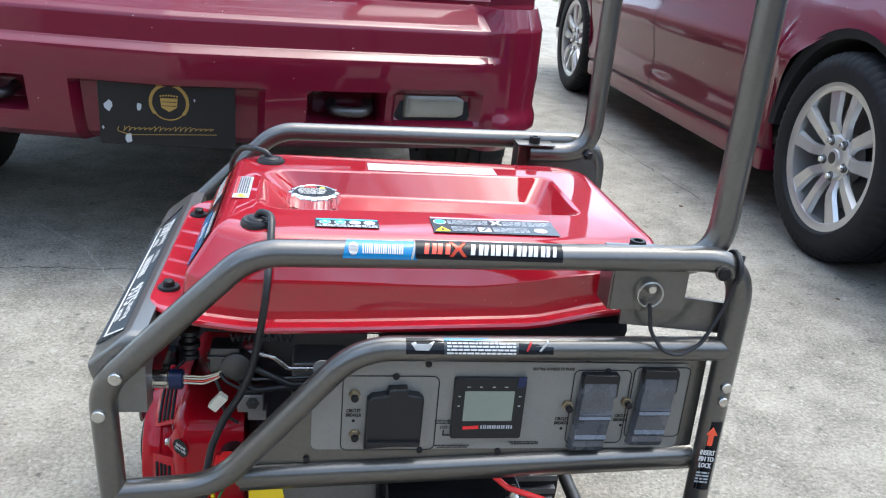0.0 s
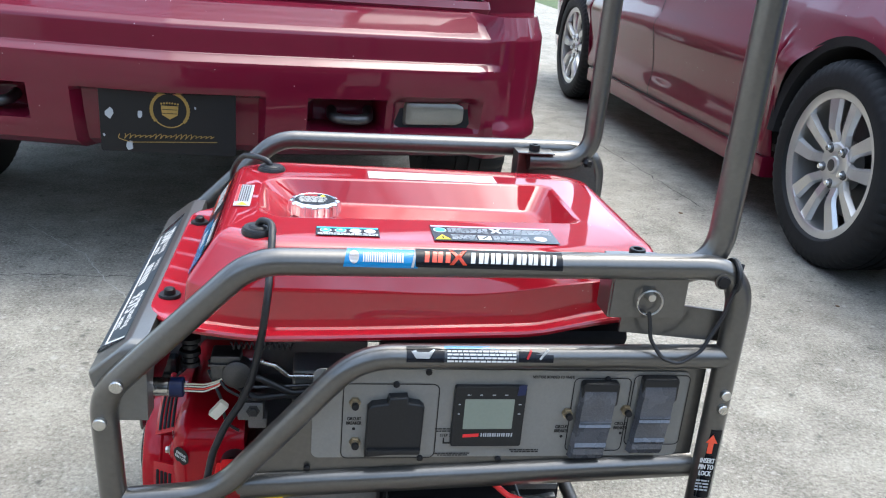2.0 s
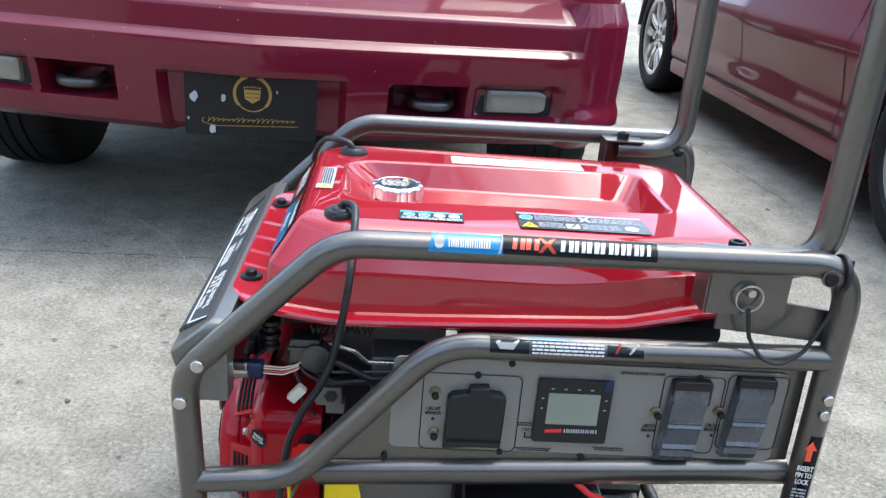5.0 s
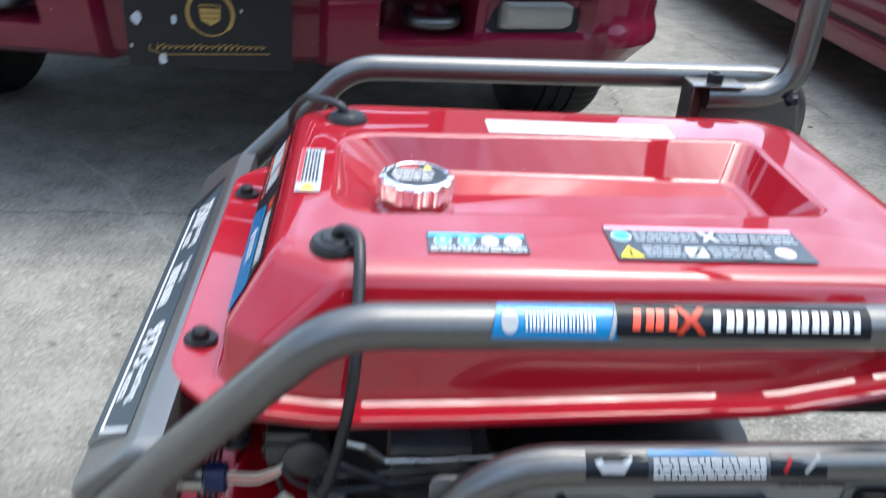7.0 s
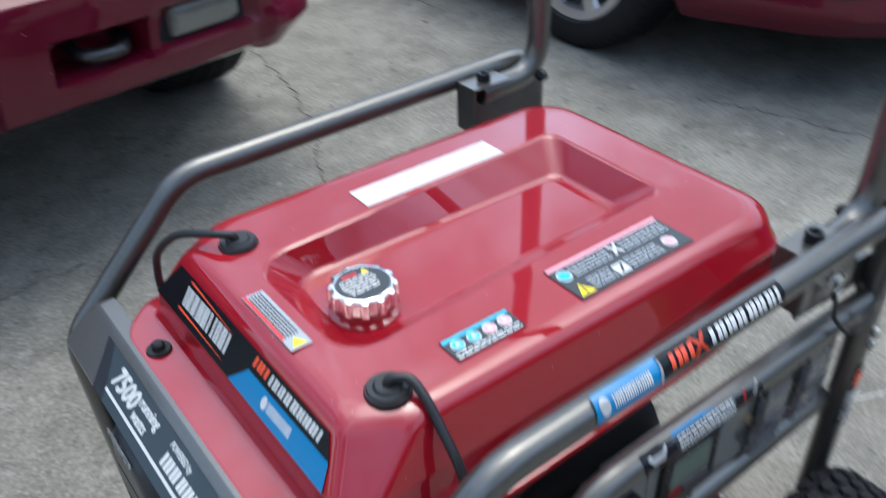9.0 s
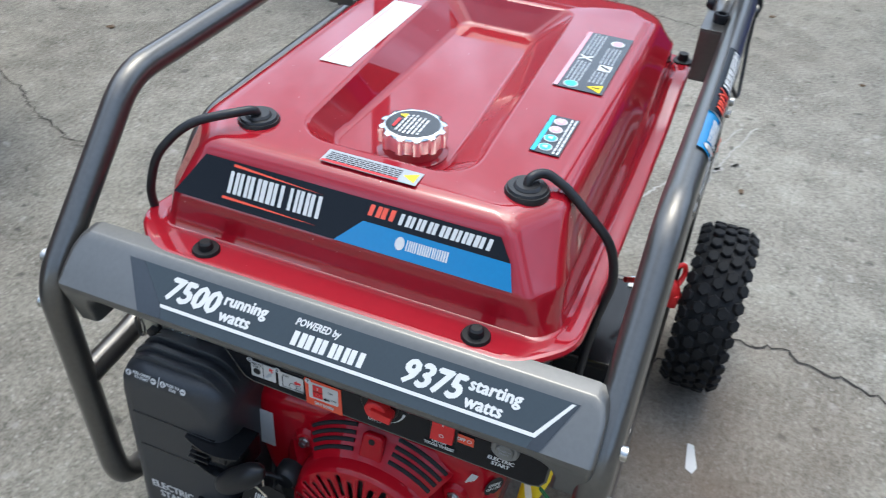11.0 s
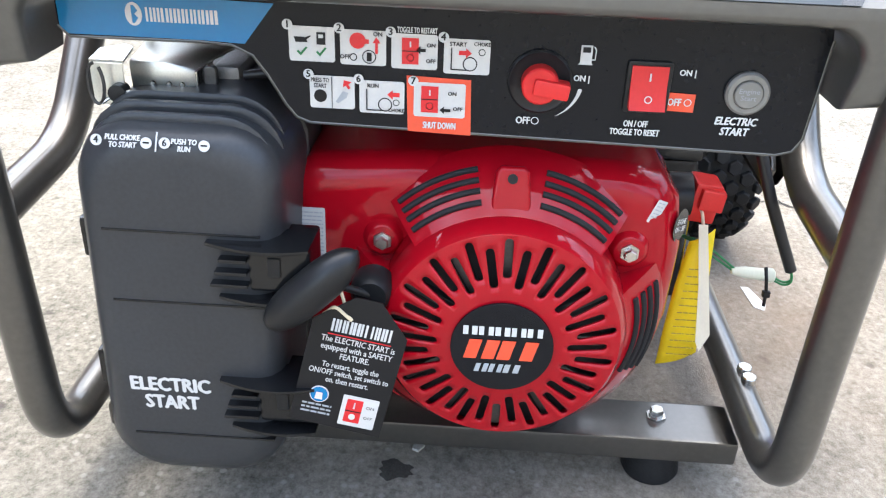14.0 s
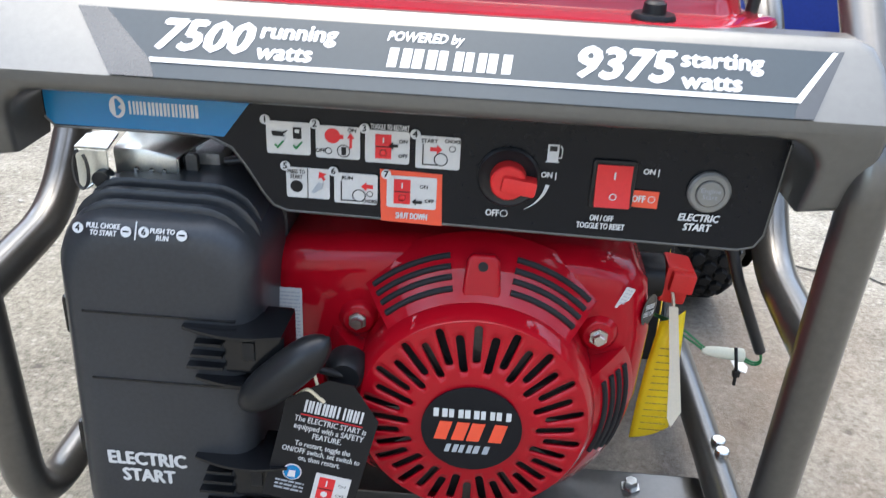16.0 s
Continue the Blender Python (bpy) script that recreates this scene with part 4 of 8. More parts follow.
# ---- wheeled bins ----
def wheeled_bin(at, turn, mat, label):
    b = thing("wheeled_bin", at, label, "bin", "wheeled bins by the lawn")
    b.rotation_euler = (0, 0, radians(turn))
    rings = [rect_ring(-w, w, -d0, d1, z, 0.07, 6, 18) for z, w, d0, d1 in ((0.0, 0.225, 0.28, 0.24), (0.02, 0.235, 0.29, 0.25), (0.30, 0.255, 0.31, 0.275), (0.86, 0.285, 0.345, 0.31), (0.90, 0.30, 0.345, 0.325), (0.93, 0.30, 0.345, 0.325))]
    # rib along the front
    for ring in rings:
        for p in ring:
            if p.y < -0.2:
                p.y += 0.045 * smooth_step(0.07, 0.10, abs(p.x))
    part("body", ring_loft(rings), mat, b)
    part("lid", ring_loft([rect_ring(-0.315, 0.315, -0.36, 0.34, z, 0.08) for z in (0.93, 0.955)] + [rect_ring(-0.27, 0.27, -0.31, 0.30, 0.985, 0.08)]), mat, b)
    part("handle", tube([(-0.22, 0.33, 0.90), (-0.22, 0.41, 0.93), (0.22, 0.41, 0.93), (0.22, 0.33, 0.90)], 0.016, 0.03), mat, b)
    for s in (-1, 1):
        w = part("wheel", lathe([(0.03, -0.03), (0.10, -0.03), (0.128, -0.028), (0.135, -0.02), (0.135, 0.02), (0.128, 0.028), (0.10, 0.03), (0.03, 0.03)], 30, "x", (s * 0.27, 0.25, 0.135)), "black", b, "black plastic wheel")
        part("hub", lathe([(0, -0.036), (0.035, -0.036), (0.045, -0.028), (0.045, 0.028), (0.035, 0.036), (0, 0.036)], 20, "x", (s * 0.27, 0.25, 0.135)), "black", w)
    part("axle", tube([(-0.27, 0.25, 0.135), (0.27, 0.25, 0.135)], 0.011, 0), "steel", b)
    return b


wheeled_bin((2.170, -1.020, 0), 180, "binblue", "blue plastic wheeled bin with black wheels")
wheeled_bin((2.875, -1.020, 0), 180, "bingreen", "green plastic wheeled bin with black wheels")


# ---- generator ----
G = thing("generator", (0, 0, 0), "red portable generator in a grey tube frame with wheels", "generator")
YN, YF = -0.250, 0.274
TR = 0.014


def side_frame(y):
    loop = [(0.12, y, 0.068), (0.463, y, 0.068), (0.461, y, 0.546), (-0.060, y, 0.538), (-0.209, y, 0.388), (-0.195, y, 0.068), (0.12, y, 0.068)]
    f = part("frame_loop", tube(loop, TR, {1: 0.06, 2: 0.052, 3: 0.075, 4: 0.06, 5: 0.055}, 10, 20), "gun", G, "bent grey steel tube")
    inner = [(0.459, y, 0.439), (0.050, y, 0.434), (-0.096, y, 0.266), (-0.199, y, 0.258)]
    part("inner_rail", tube(inner, TR * 0.97, {1: 0.085, 2: 0.085}, 10, 20), "gun", G, "bent grey steel tube")
    s = -1 if y < 0 else 1
    for x, z in ((-0.191, 0.405), (-0.209, 0.362)):
        part("frame_bolt", bolt(0.0068, 0.006, (x, y + s * (TR - 0.001), z), "-y" if s < 0 else "y", False), "zinc", f)
    for x, z in ((0.461, 0.398), (0.461, 0.380)):
        part("frame_bolt", bolt(0.006, 0.006, (x, y + s * (TR - 0.001), z), "-y" if s < 0 else "y", False), "zinc", f)
    for x in (-0.068, -0.082):
        part("frame_bolt", bolt(0.006, 0.006, (x, y + 0.004 * s, 0.068 + TR - 0.001), "z", False), "zinc", f)
    return f


near_frame, far_frame = side_frame(YN), side_frame(YF)

# folding handle
hn, hf = YN + 0.020, YF - 0.031
handle = part("handle", tube([(0.336, hn, 0.531), (0.437, hn, 0.534), (0.440, hn, 1.06), (0.440, hf, 1.06), (0.437, hf, 0.534), (0.336, hf, 0.531)], 0.0150, {1: 0.075, 2: 0.06, 3: 0.06, 4: 0.075}, 12, 20), "gun", G, "grey steel lift handle")
for y, s in ((hn, -1), (hf, 1)):
    br = box((0.314, y - 0.018, 0.5445), (0.374, y + 0.018, 0.5470), 0.001)
    add(br, box((0.314, y - 0.018, 0.484), (0.3165, y + 0.018, 0.5445), 0.001))
    add(br, box((0.3165, y + s * 0.0180 - 0.0012, 0.484), (0.400, y + s * 0.0180 + 0.0012, 0.5445), 0.001))
    bk = part("handle_bracket", br, "gun", G, "folded steel bracket")
    part("bracket_bolt", lathe([(0, 0.006), (0.0045, 0.006), (0.0050, 0.010), (0.0080, 0.0100), (0.0088, 0.0088), (0.0088, 0.0)], 18, "z", (0.344, y, 0.5470)), "ink", bk, "black socket-head bolt")
    piv = part("pivot_bolt", tube([(0.430, y + s * 0.038, 0.535), (0.430, y - s * 0.020, 0.535)], 0.0058, 0), "ink", bk, "black pivot bolt")
    part("washer", lathe([(0, 0), (0.0088, 0), (0.0088, 0.0022), (0, 0.0022)], 18, "y" if s > 0 else "-y", (0.430, y + s * (0.0332 if s < 0 else 0.0445), 0.535)), "gun", piv)
    part("nut", lathe([(0, 0), (0.0085, 0), (0.0090, 0.002), (0.0072, 0.0065), (0.0045, 0.0105), (0, 0.0105)], 6 if s > 0 else 16, "-y" if s > 0 else "y", (0.430, y - s * 0.0145, 0.535)), "ink", piv)
part("pivot_head", lathe([(0, 0.0055), (0.0052, 0.0052), (0.0072, 0.0035), (0.0078, 0.0)], 18, "-y", (0.431, YN - 0.0125, 0.534)), "ink", G, "black rounded pivot bolt head")

# gusset and lock pin
gus = part("gusset", moved(slab([(0.335, 0.462), (0.455, 0.452), (0.455, 0.440), (0.470, 0.44), (0.470, 0.470), (0.452, 0.489), (0.388, 0.496), (0.376, 0.504), (0.371, 0.535), (0.335, 0.535)], 0.004), basis((0, YN + 0.016, 0), X, Z)), "gun", G)
part("gusset", moved(slab([(0.340, 0.470), (0.455, 0.465), (0.462, 0.480), (0.448, 0.530), (0.340, 0.530)], 0.004), basis((0, YF - 0.012, 0), X, Z)), "steel", G)
pin = part("lock_pin", lathe([(0, 0.022), (0.004, 0.022), (0.0055, 0.018), (0.0055, 0.010), (0.009, 0.009), (0.009, 0.0)], 16, "-y", (0.357, YN + 0.012, 0.512)), "zinc", G, "steel lock pin with ring and lanyard")
part("ring", tube([(0.357 + 0.014 * math.sin(a), YN - 0.006, 0.505 + 0.014 * math.cos(a)) for a in [2 * math.pi * k / 24 for k in range(25)]], 0.0012, 0, n=8), "zinc", pin)
part("lanyard", tube([(0.357, YN - 0.008, 0.495), (0.362, YN - 0.012, 0.465), (0.375, YN - 0.020, 0.446), (0.395, YN - 0.022, 0.440), (0.418, YN - 0.020, 0.455), (0.436, YN - 0.016, 0.49), (0.447, YN - 0.014, 0.53), (0.452, YN - 0.008, 0.553)], 0.0022, 0.02, n=10), "hose", pin)
part("retainer", tube([(0.4475 + 0.0 * math.sin(a), YN + 0.0175 * math.sin(a), 0.536 + 0.0175 * math.cos(a)) for a in [2 * math.pi * k / 20 for k in range(21)]], 0.003, 0, n=8), "hose", pin)


# fuel tank
def chamfer_ring(x0, x1, y0, y1, z, cx, cy, cut=0.006, rear=0.026, seg=4):
    """A rectangle in plan with sloping front corners (cx along x, cy across) and rounded rear ones."""
    pts = [(x1, y0 + rear), (x1, y1 - rear), (x1 - rear, y1), (x0 + cx, y1), (x0, y1 - cy), (x0, y0 + cy), (x0 + cx, y0), (x1 - rear, y0)]
    pts = [Vector((*p, z)) for p in pts]
    between = (8, 1, 22, 1, 10, 1, 22, 1)
    arcs = []
    for i, p in enumerate(pts):
        q, r = pts[i - 1], pts[(i + 1) % 8]
        k = rear * 0.62 if p.x > (x0 + x1) / 2 else cut
        a = p + (q - p).normalized() * min(k, (q - p).length * 0.45)
        c = p + (r - p).normalized() * min(k, (r - p).length * 0.45)
        arcs.append([a * (1 - t) ** 2 + p * 2 * t * (1 - t) + c * t * t for t in [j / seg for j in range(seg + 1)]])
    out = []
    for i, arc in enumerate(arcs):
        nxt = arcs[(i + 1) % 8][0]
        out += arc + [arc[-1].lerp(nxt, j / between[i]) for j in range(1, between[i])]
    return out


def tank_drop(x):
    return lerp_table([(-0.135, 0.0), (-0.06, -0.010), (0.03, -0.008), (0.25, 0.001), (0.34, 0.021), (0.42, 0.023)], x)


def tank():
    spec = [
        # z, x0, x1, y0, y1, front corner along x and across, its softness, how much the skirt follows the side line
        (0.424, -0.130, 0.3950, -0.170, 0.1780, 0.03, 0.03, 0.010, 0.7),
        (0.4365, -0.171, 0.4160, -0.205, 0.2120, 0.040, 0.040, 0.020, 1.0),
        (0.4385, -0.1765, 0.4200, -0.2085, 0.2160, 0.040, 0.040, 0.020, 1.0),
        (0.4420, -0.1780, 0.4205, -0.2090, 0.2165, 0.040, 0.040, 0.020, 1.0),
        (0.4448, -0.1770, 0.4190, -0.2075, 0.2148, 0.040, 0.040, 0.020, 1.0),
        (0.4458, -0.1735, 0.4160, -0.2040, 0.2115, 0.038, 0.038, 0.020, 1.0),
        (0.4446, -0.1470, 0.4110, -0.1930, 0.2005, 0.020, 0.016, 0.012, 1.0),
        (0.4462, -0.1425, 0.4100, -0.1893, 0.1968, 0.020, 0.014, 0.010, 1.0),
        (0.4515, -0.1398, 0.4088, -0.1873, 0.1948, 0.020, 0.014, 0.008, 0.97),
        (0.4560, -0.1387, 0.4080, -0.1864, 0.1950, 0.021, 0.015, 0.008, 0.9),
        (0.4680, -0.1378, 0.4070, -0.1845, 0.1945, 0.025, 0.018, 0.008, 0.45),
        (0.4765, -0.1370, 0.4065, -0.1832, 0.1940, 0.029, 0.020, 0.008, 0.10),
        (0.4790, -0.1362, 0.4060, -0.1825, 0.1936, 0.030, 0.0205, 0.008, 0.0),
        (0.4812, -0.1348, 0.4058, -0.1812, 0.1930, 0.031, 0.021, 0.008, 0.0),
        (0.5140, -0.1128, 0.4095, -0.1688, 0.1895, 0.047, 0.029, 0.008, 0.0),
        (0.5185, -0.1095, 0.4075, -0.1663, 0.1880, 0.047, 0.030, 0.009, 0.0),
        (0.5222, -0.1058, 0.4045, -0.1630, 0.1855, 0.047, 0.030, 0.010, 0.0),
        (0.5250, -0.1015, 0.4000, -0.1580, 0.1815, 0.046, 0.029, 0.012, 0.0),
        (0.5268, -0.0960, 0.3935, -0.1510, 0.1755, 0.044, 0.028, 0.014, 0.0),
        (0.5276, -0.0895, 0.3840, -0.1430, 0.1665, 0.042, 0.026, 0.016, 0.0),
        (0.5280, -0.0760, 0.3500, -0.0980, 0.1150, 0.030, 0.026, 0.018, 0.0),
        (0.5286, -0.0705, 0.3375, -0.0840, 0.0930, 0.024, 0.024, 0.016, 0.0),
        (0.5284, -0.0685, 0.3350, -0.0815, 0.0905, 0.023, 0.023, 0.016, 0.0),
        (0.5268, -0.0650, 0.3315, -0.0785, 0.0875, 0.022, 0.022, 0.016, 0.0),
        (0.5010, -0.0380, 0.3120, -0.0470, 0.0800, 0.018, 0.018, 0.013, 0.0),
        (0.4984, -0.0340, 0.3075, -0.0435, 0.0765, 0.016, 0.016, 0.012, 0.0),
        (0.4976, -0.0290, 0.3020, -0.0385, 0.0715, 0.014, 0.014, 0.011, 0.0),
    ]
    rings = []
    for n, (z, x0, x1, y0, y1, cx, cy, cut, follow) in enumerate(spec):
        ring = chamfer_ring(x0, x1, y0, y1, z, cx, cy, cut, 0.029 if n < 20 else 0.011)
        for p in ring:
            along = smooth_step(0.16, 0.36, p.x)
            if abs(p.y) > 0.12:
                p.z += tank_drop(p.x) * follow
                # the fold between wall and shoulder climbs towards the rear
                if 10 < n < 15:
                    p.z += along * (0.5125 - p.z) * (0.62 if n < 14 else 0.30)
            if n > 19:
                # the pan lies slightly askew
                p.y += (0.016 if n < 24 else 0.016 - 0.026 * (p.y - y0) / (y1 - y0)) * (p.x + 0.067) / 0.4
        rings.append(ring)
    t = part("fuel_tank", ring_loft(rings), "red", G, "glossy red pressed-steel fuel tank", 28)
    for x, y in ((-0.160, -0.129), (-0.160, 0.128)):
        part("tank_nut", add(lathe([(0, 0.011), (0.0045, 0.011), (0.0062, 0.0095), (0.0068, 0.004), (0.0068, 0.0035)], 14, "z", (x, y, 0.4445)), lathe([(0, 0.004), (0.0115, 0.004), (0.0125, 0.002), (0.0125, 0)], 22, "z", (x, y, 0.4445))), "ink", t, "black rubber-mounted nut")
    part("tank_nut", lathe([(0, 0.014), (0.006, 0.014), (0.007, 0.006), (0.012, 0.005), (0.012, 0)], 16, "z", (0.399, -0.195, 0.464)), "ink", t)
    # filler neck and cap
    part("filler_neck", lathe([(0.034, 0.493), (0.034, 0.4995), (0.029, 0.5015), (0.0265, 0.512)], 30), "red", t)
    return t


T = tank()


def fuel_cap():
    n = 120
    rings = []
    for z, r, wave in ((0.5090, 0.0255, 0.0), (0.5095, 0.0300, 0.4), (0.5110, 0.0320, 1.0), (0.5225, 0.0318, 1.0), (0.5255, 0.0305, 0.9), (0.5268, 0.0285, 0.5), (0.5272, 0.0262, 0.0), (0.5264, 0.0252, 0.0)):
        ring = []
        for k in range(n):
            a = 2 * math.pi * k / n
            rr = r + wave * 0.0016 * (1 if math.cos(12 * a) > 0.1 else -1) * min(1, abs(math.cos(12 * a) - 0.1) * 2.5)
            ring.append(Vector((rr * math.cos(a), rr * math.sin(a), z)))
        rings.append(ring)
    c = part("fuel_cap", ring_loft(rings), "chrome", G, "chromed fuel cap with scalloped grip", 30)
    P = basis((0, 0, 0.5265), X, Y)
    part("cap_label", moved(slab(disc(0.0250, 40), 0.0004), P), "dark", c, "round printed warning label")
    bars("print", [(-0.021 + abs(0.010 - k * 0.0045) * 0.25, 0.016 - abs(0.010 - k * 0.0045) * 0.3, 0.009 - k * 0.0042, 0.0022) for k in range(6)], P, "offwhite", c)
    decal("warning_triangle", [(0.006, 0.011), (0.014, 0.011), (0.010, 0.018)], P, "yellow", c, 0.0009)
    decal("warning_band", [(-0.014, 0.0135), (0.003, 0.0135), (0.003, 0.0165), (-0.012, 0.0165)], P, "redink", c, 0.0009)
    return c


fuel_cap()

# vent hoses with rubber grommets
for y, s in ((-0.131, -1), (0.128, 1)):
    g = part("grommet", add(lathe([(0.004, 0.008), (0.010, 0.008), (0.012, 0.006), (0.012, 0.004), (0.0185, 0.0035), (0.0195, 0.001), (0.0195, -0.002)], 30, "z", (-0.061, y, 0.5275)), lathe([(0.0150, 0.0055), (0.0165, 0.0058), (0.0175, 0.004)], 30, "z", (-0.061, y, 0.5275))), "hose", G, "black rubber grommet")
    if s < 0:
        line = [(-0.063, y, 0.530), (-0.060, y, 0.541), (-0.046, y - 0.010, 0.5415), (-0.045, y - 0.030, 0.530), (-0.046, -0.208, 0.487), (-0.050, -0.216, 0.452), (-0.056, -0.209, 0.415), (-0.063, -0.206, 0.380), (-0.075, -0.205, 0.350), (-0.092, -0.207, 0.322), (-0.105, -0.214, 0.291), (-0.111, -0.226, 0.258), (-0.112, -0.240, 0.228), (-0.112, -0.252, 0.203)]
    else:
        line = [(-0.061, y, 0.530), (-0.066, y, 0.541), (-0.082, y + 0.010, 0.543), (-0.105, y + 0.045, 0.536), (-0.122, y + 0.072, 0.505), (-0.122, 0.215, 0.46), (-0.118, 0.21, 0.40), (-0.11, 0.19, 0.33)]
    part("vent_hose", tube(fillet(fillet(line, 0.06, 4), 0.03, 3), 0.0042, 0, 6, 12), "hose", g, "thin black rubber hose")

# ---- end cross plate and control panel (facing the camera's last stretch) ----
lean = 1.2


def lean_back(bm):
    """Folds the front of the plate: a sloping label face above, a short upright lip below."""
    for z in (0.4000, 0.4045, 0.4075, 0.4090, 0.4105, 0.4250):
        bmesh.ops.bisect_plane(bm, geom=bm.verts[:] + bm.edges[:] + bm.faces[:], plane_co=(0, 0, z), plane_no=(0, 0, 1))
    for v in bm.verts:
        z = v.co.z
        front = -0.2195 + (z - 0.4135) * lean if z > 0.409 else -0.2234 + (0.409 - z) * 0.3
        front = max(front, -0.2222) if 0.406 < z < 0.412 else front
        v.co.x += (front + 0.205) * min(1.0, max(0.0, (-0.165 - v.co.x) / 0.040))
    return bm


inner = [(0.205, 0.398)] + [(0.205 + 0.022 * math.sin(a), 0.376 + 0.022 * math.cos(a)) for a in [radians(15 * k) for k in range(1, 7)]] + [(0.229, 0.356)]
outline = [(-0.234, 0.4450), (-0.243, 0.4415), (-0.2475, 0.433), (-0.2485, 0.420), (-0.2485, 0.356), (-0.216, 0.352)]
outline += [(-0.196 - 0.022 * math.sin(a), 0.376 + 0.022 * math.cos(a)) for a in [radians(90 - 15 * k) for k in range(0, 6)]] + [(-0.190, 0.398)]
outline += inner + [(0.250, 0.352), (0.251, 0.420), (0.250, 0.433), (0.2455, 0.4415), (0.236, 0.4450)]
bm = slab([(-p[0], p[1]) for p in outline], 0.040, 0.0050, 3)
cross = part("cross_plate", lean_back(moved(bm, basis((-0.165, 0, 0), -Y, Z))), "plategrey", G, "grey steel cross plate with a rounded lower edge", 40)
VD = Vector((lean, 0, 1)).normalized()
FD = basis((-0.2195, 0, 0.4135), -Y, VD) @ Matrix.Diagonal((1, 1.178, 1, 1))
decal("rating_label", [(-0.188, 0.0335), (0.226, 0.0335), (0.206, -0.0035), (-0.160, -0.0035)], FD, "slate", cross, 0.0004, label="slate-grey rating label with white figures")
decal("label_corner", [(-0.188, 0.0335), (-0.172, 0.0335), (-0.1415, 0.0065), (-0.136, -0.0035), (-0.160, -0.0035)], FD, "dark", cross, 0.0007)
decal("label_corner", [(0.226, 0.0335), (0.224, 0.0335), (0.200, 0.0070), (0.196, -0.0035), (0.206, -0.0035)], FD, "dark", cross, 0.0007)
decal("label_line", [(-0.1415, 0.0070), (0.198, 0.0070), (0.2195, 0.0325), (0.2225, 0.0325), (0.200, 0.0045), (-0.1400, 0.0045)], FD, "white", cross, 0.0010)


def at_plane(m, u, v, turn=0):
    return m @ Matrix.Translation((u, v, 0)) @ Matrix.Rotation(radians(turn), 4, "Z")


words("lettering", "7500", 0.0235, at_plane(FD, -0.1390, 0.0205), "white", cross, "LEFT", 0.25, 0.0013, 0.98, 0.0010, fit=(0.0505, 0.0165))
words("lettering", "running\nwatts", 0.0118, at_plane(FD, -0.0845, 0.0195), "white", cross, "LEFT", 0.1, 0.0006, 0.98, 0.0010, fit=(0.0415, 0.0195))
words("lettering", "POWERED by", 0.0072, at_plane(FD, -0.0160, 0.0262), "white", cross, "LEFT", 0.25, 0.0003, 0.92, 0.0010, fit=(0.041, 0.0068))
letter_blocks("trade_mark", 5, -0.0155, 0.0100, 0.0510, 0.0205, FD, "white", cross, 0.1, 0.12, 0.0010, 4)
words("lettering", "9375", 0.0235, at_plane(FD, 0.0865, 0.0195), "white", cross, "LEFT", 0.25, 0.0013, 0.98, 0.0010, fit=(0.0505, 0.0165))
words("lettering", "starting\nwatts", 0.0118, at_plane(FD, 0.1400, 0.0185), "white", cross, "LEFT", 0.1, 0.0006, 0.98, 0.0010, fit=(0.0430, 0.0195))

# control panel: a black plate whose lower edge steps up past the air cleaner
pan = [(-0.222, 0.394), (-0.222, 0.372), (-0.216, 0.366), (-0.140, 0.3665), (-0.122, 0.3655), (-0.110, 0.360), (-0.102, 0.349), (-0.092, 0.332), (-0.086, 0.3245), (-0.078, 0.3215), (0.196, 0.3165), (0.205, 0.319), (0.2095, 0.327), (0.2135, 0.384), (0.212, 0.394)]
FP = basis((-0.182, 0, 0), -Y, Z)
panel = part("control_panel", moved(slab(pan, 0.003, 0.0008), FP @ Matrix.Translation((0, 0, -0.003))), "gloss", G, "black control panel with printed starting steps", 30)
part("panel_edge", tube([FP @ Vector((u, v, -0.0015)) for u, v in pan[1:-1]], 0.0016, 0, n=8), "plategrey", panel)
decal("blue_field", [(-0.2205, 0.392), (-0.096, 0.390), (-0.114, 0.3665), (-0.140, 0.3675), (-0.216, 0.3675), (-0.2205, 0.372)], FP, "blue", panel, 0.0004, label="blue printed field")
letter_blocks("trade_mark", 9, -0.170, 0.3765, -0.128, 0.3845, FP, "white", panel, 0.0, 0.25, 0.0008, 8)
decal("trade_mark", [(-0.1765 + 0.0048 * math.cos(a), 0.3805 + 0.0066 * math.sin(a)) for a in [2 * math.pi * k / 24 for k in range(24)]], FP, "white", panel, 0.0008)
decal("trade_mark", [(-0.1775, 0.3755), (-0.1760, 0.3755), (-0.1738, 0.3785), (-0.1760, 0.3805), (-0.1738, 0.3825), (-0.1760, 0.3855), (-0.1775, 0.3855)], FP, "blue", panel, 0.0012)


def step(num, u, v, w, h):
    """One white square of the starting steps, with its number."""
    c = decal("step_%s" % ("card" if num < 7 else "field"), rrect(u, v - h, u + w, v, 0.0015), FP, "offwhite", panel, 0.0008)
    if num < 8:
        decal("step_number", disc(0.0030, 18, u - 0.0004, v + 0.0006), FP, "white", panel, 0.0012)
        words("lettering", str(num), 0.0056, at_plane(FP, u - 0.0004, v + 0.0007), "ink", panel, "CENTER", 0, 0.0002, 1, 0.0017)
    return c


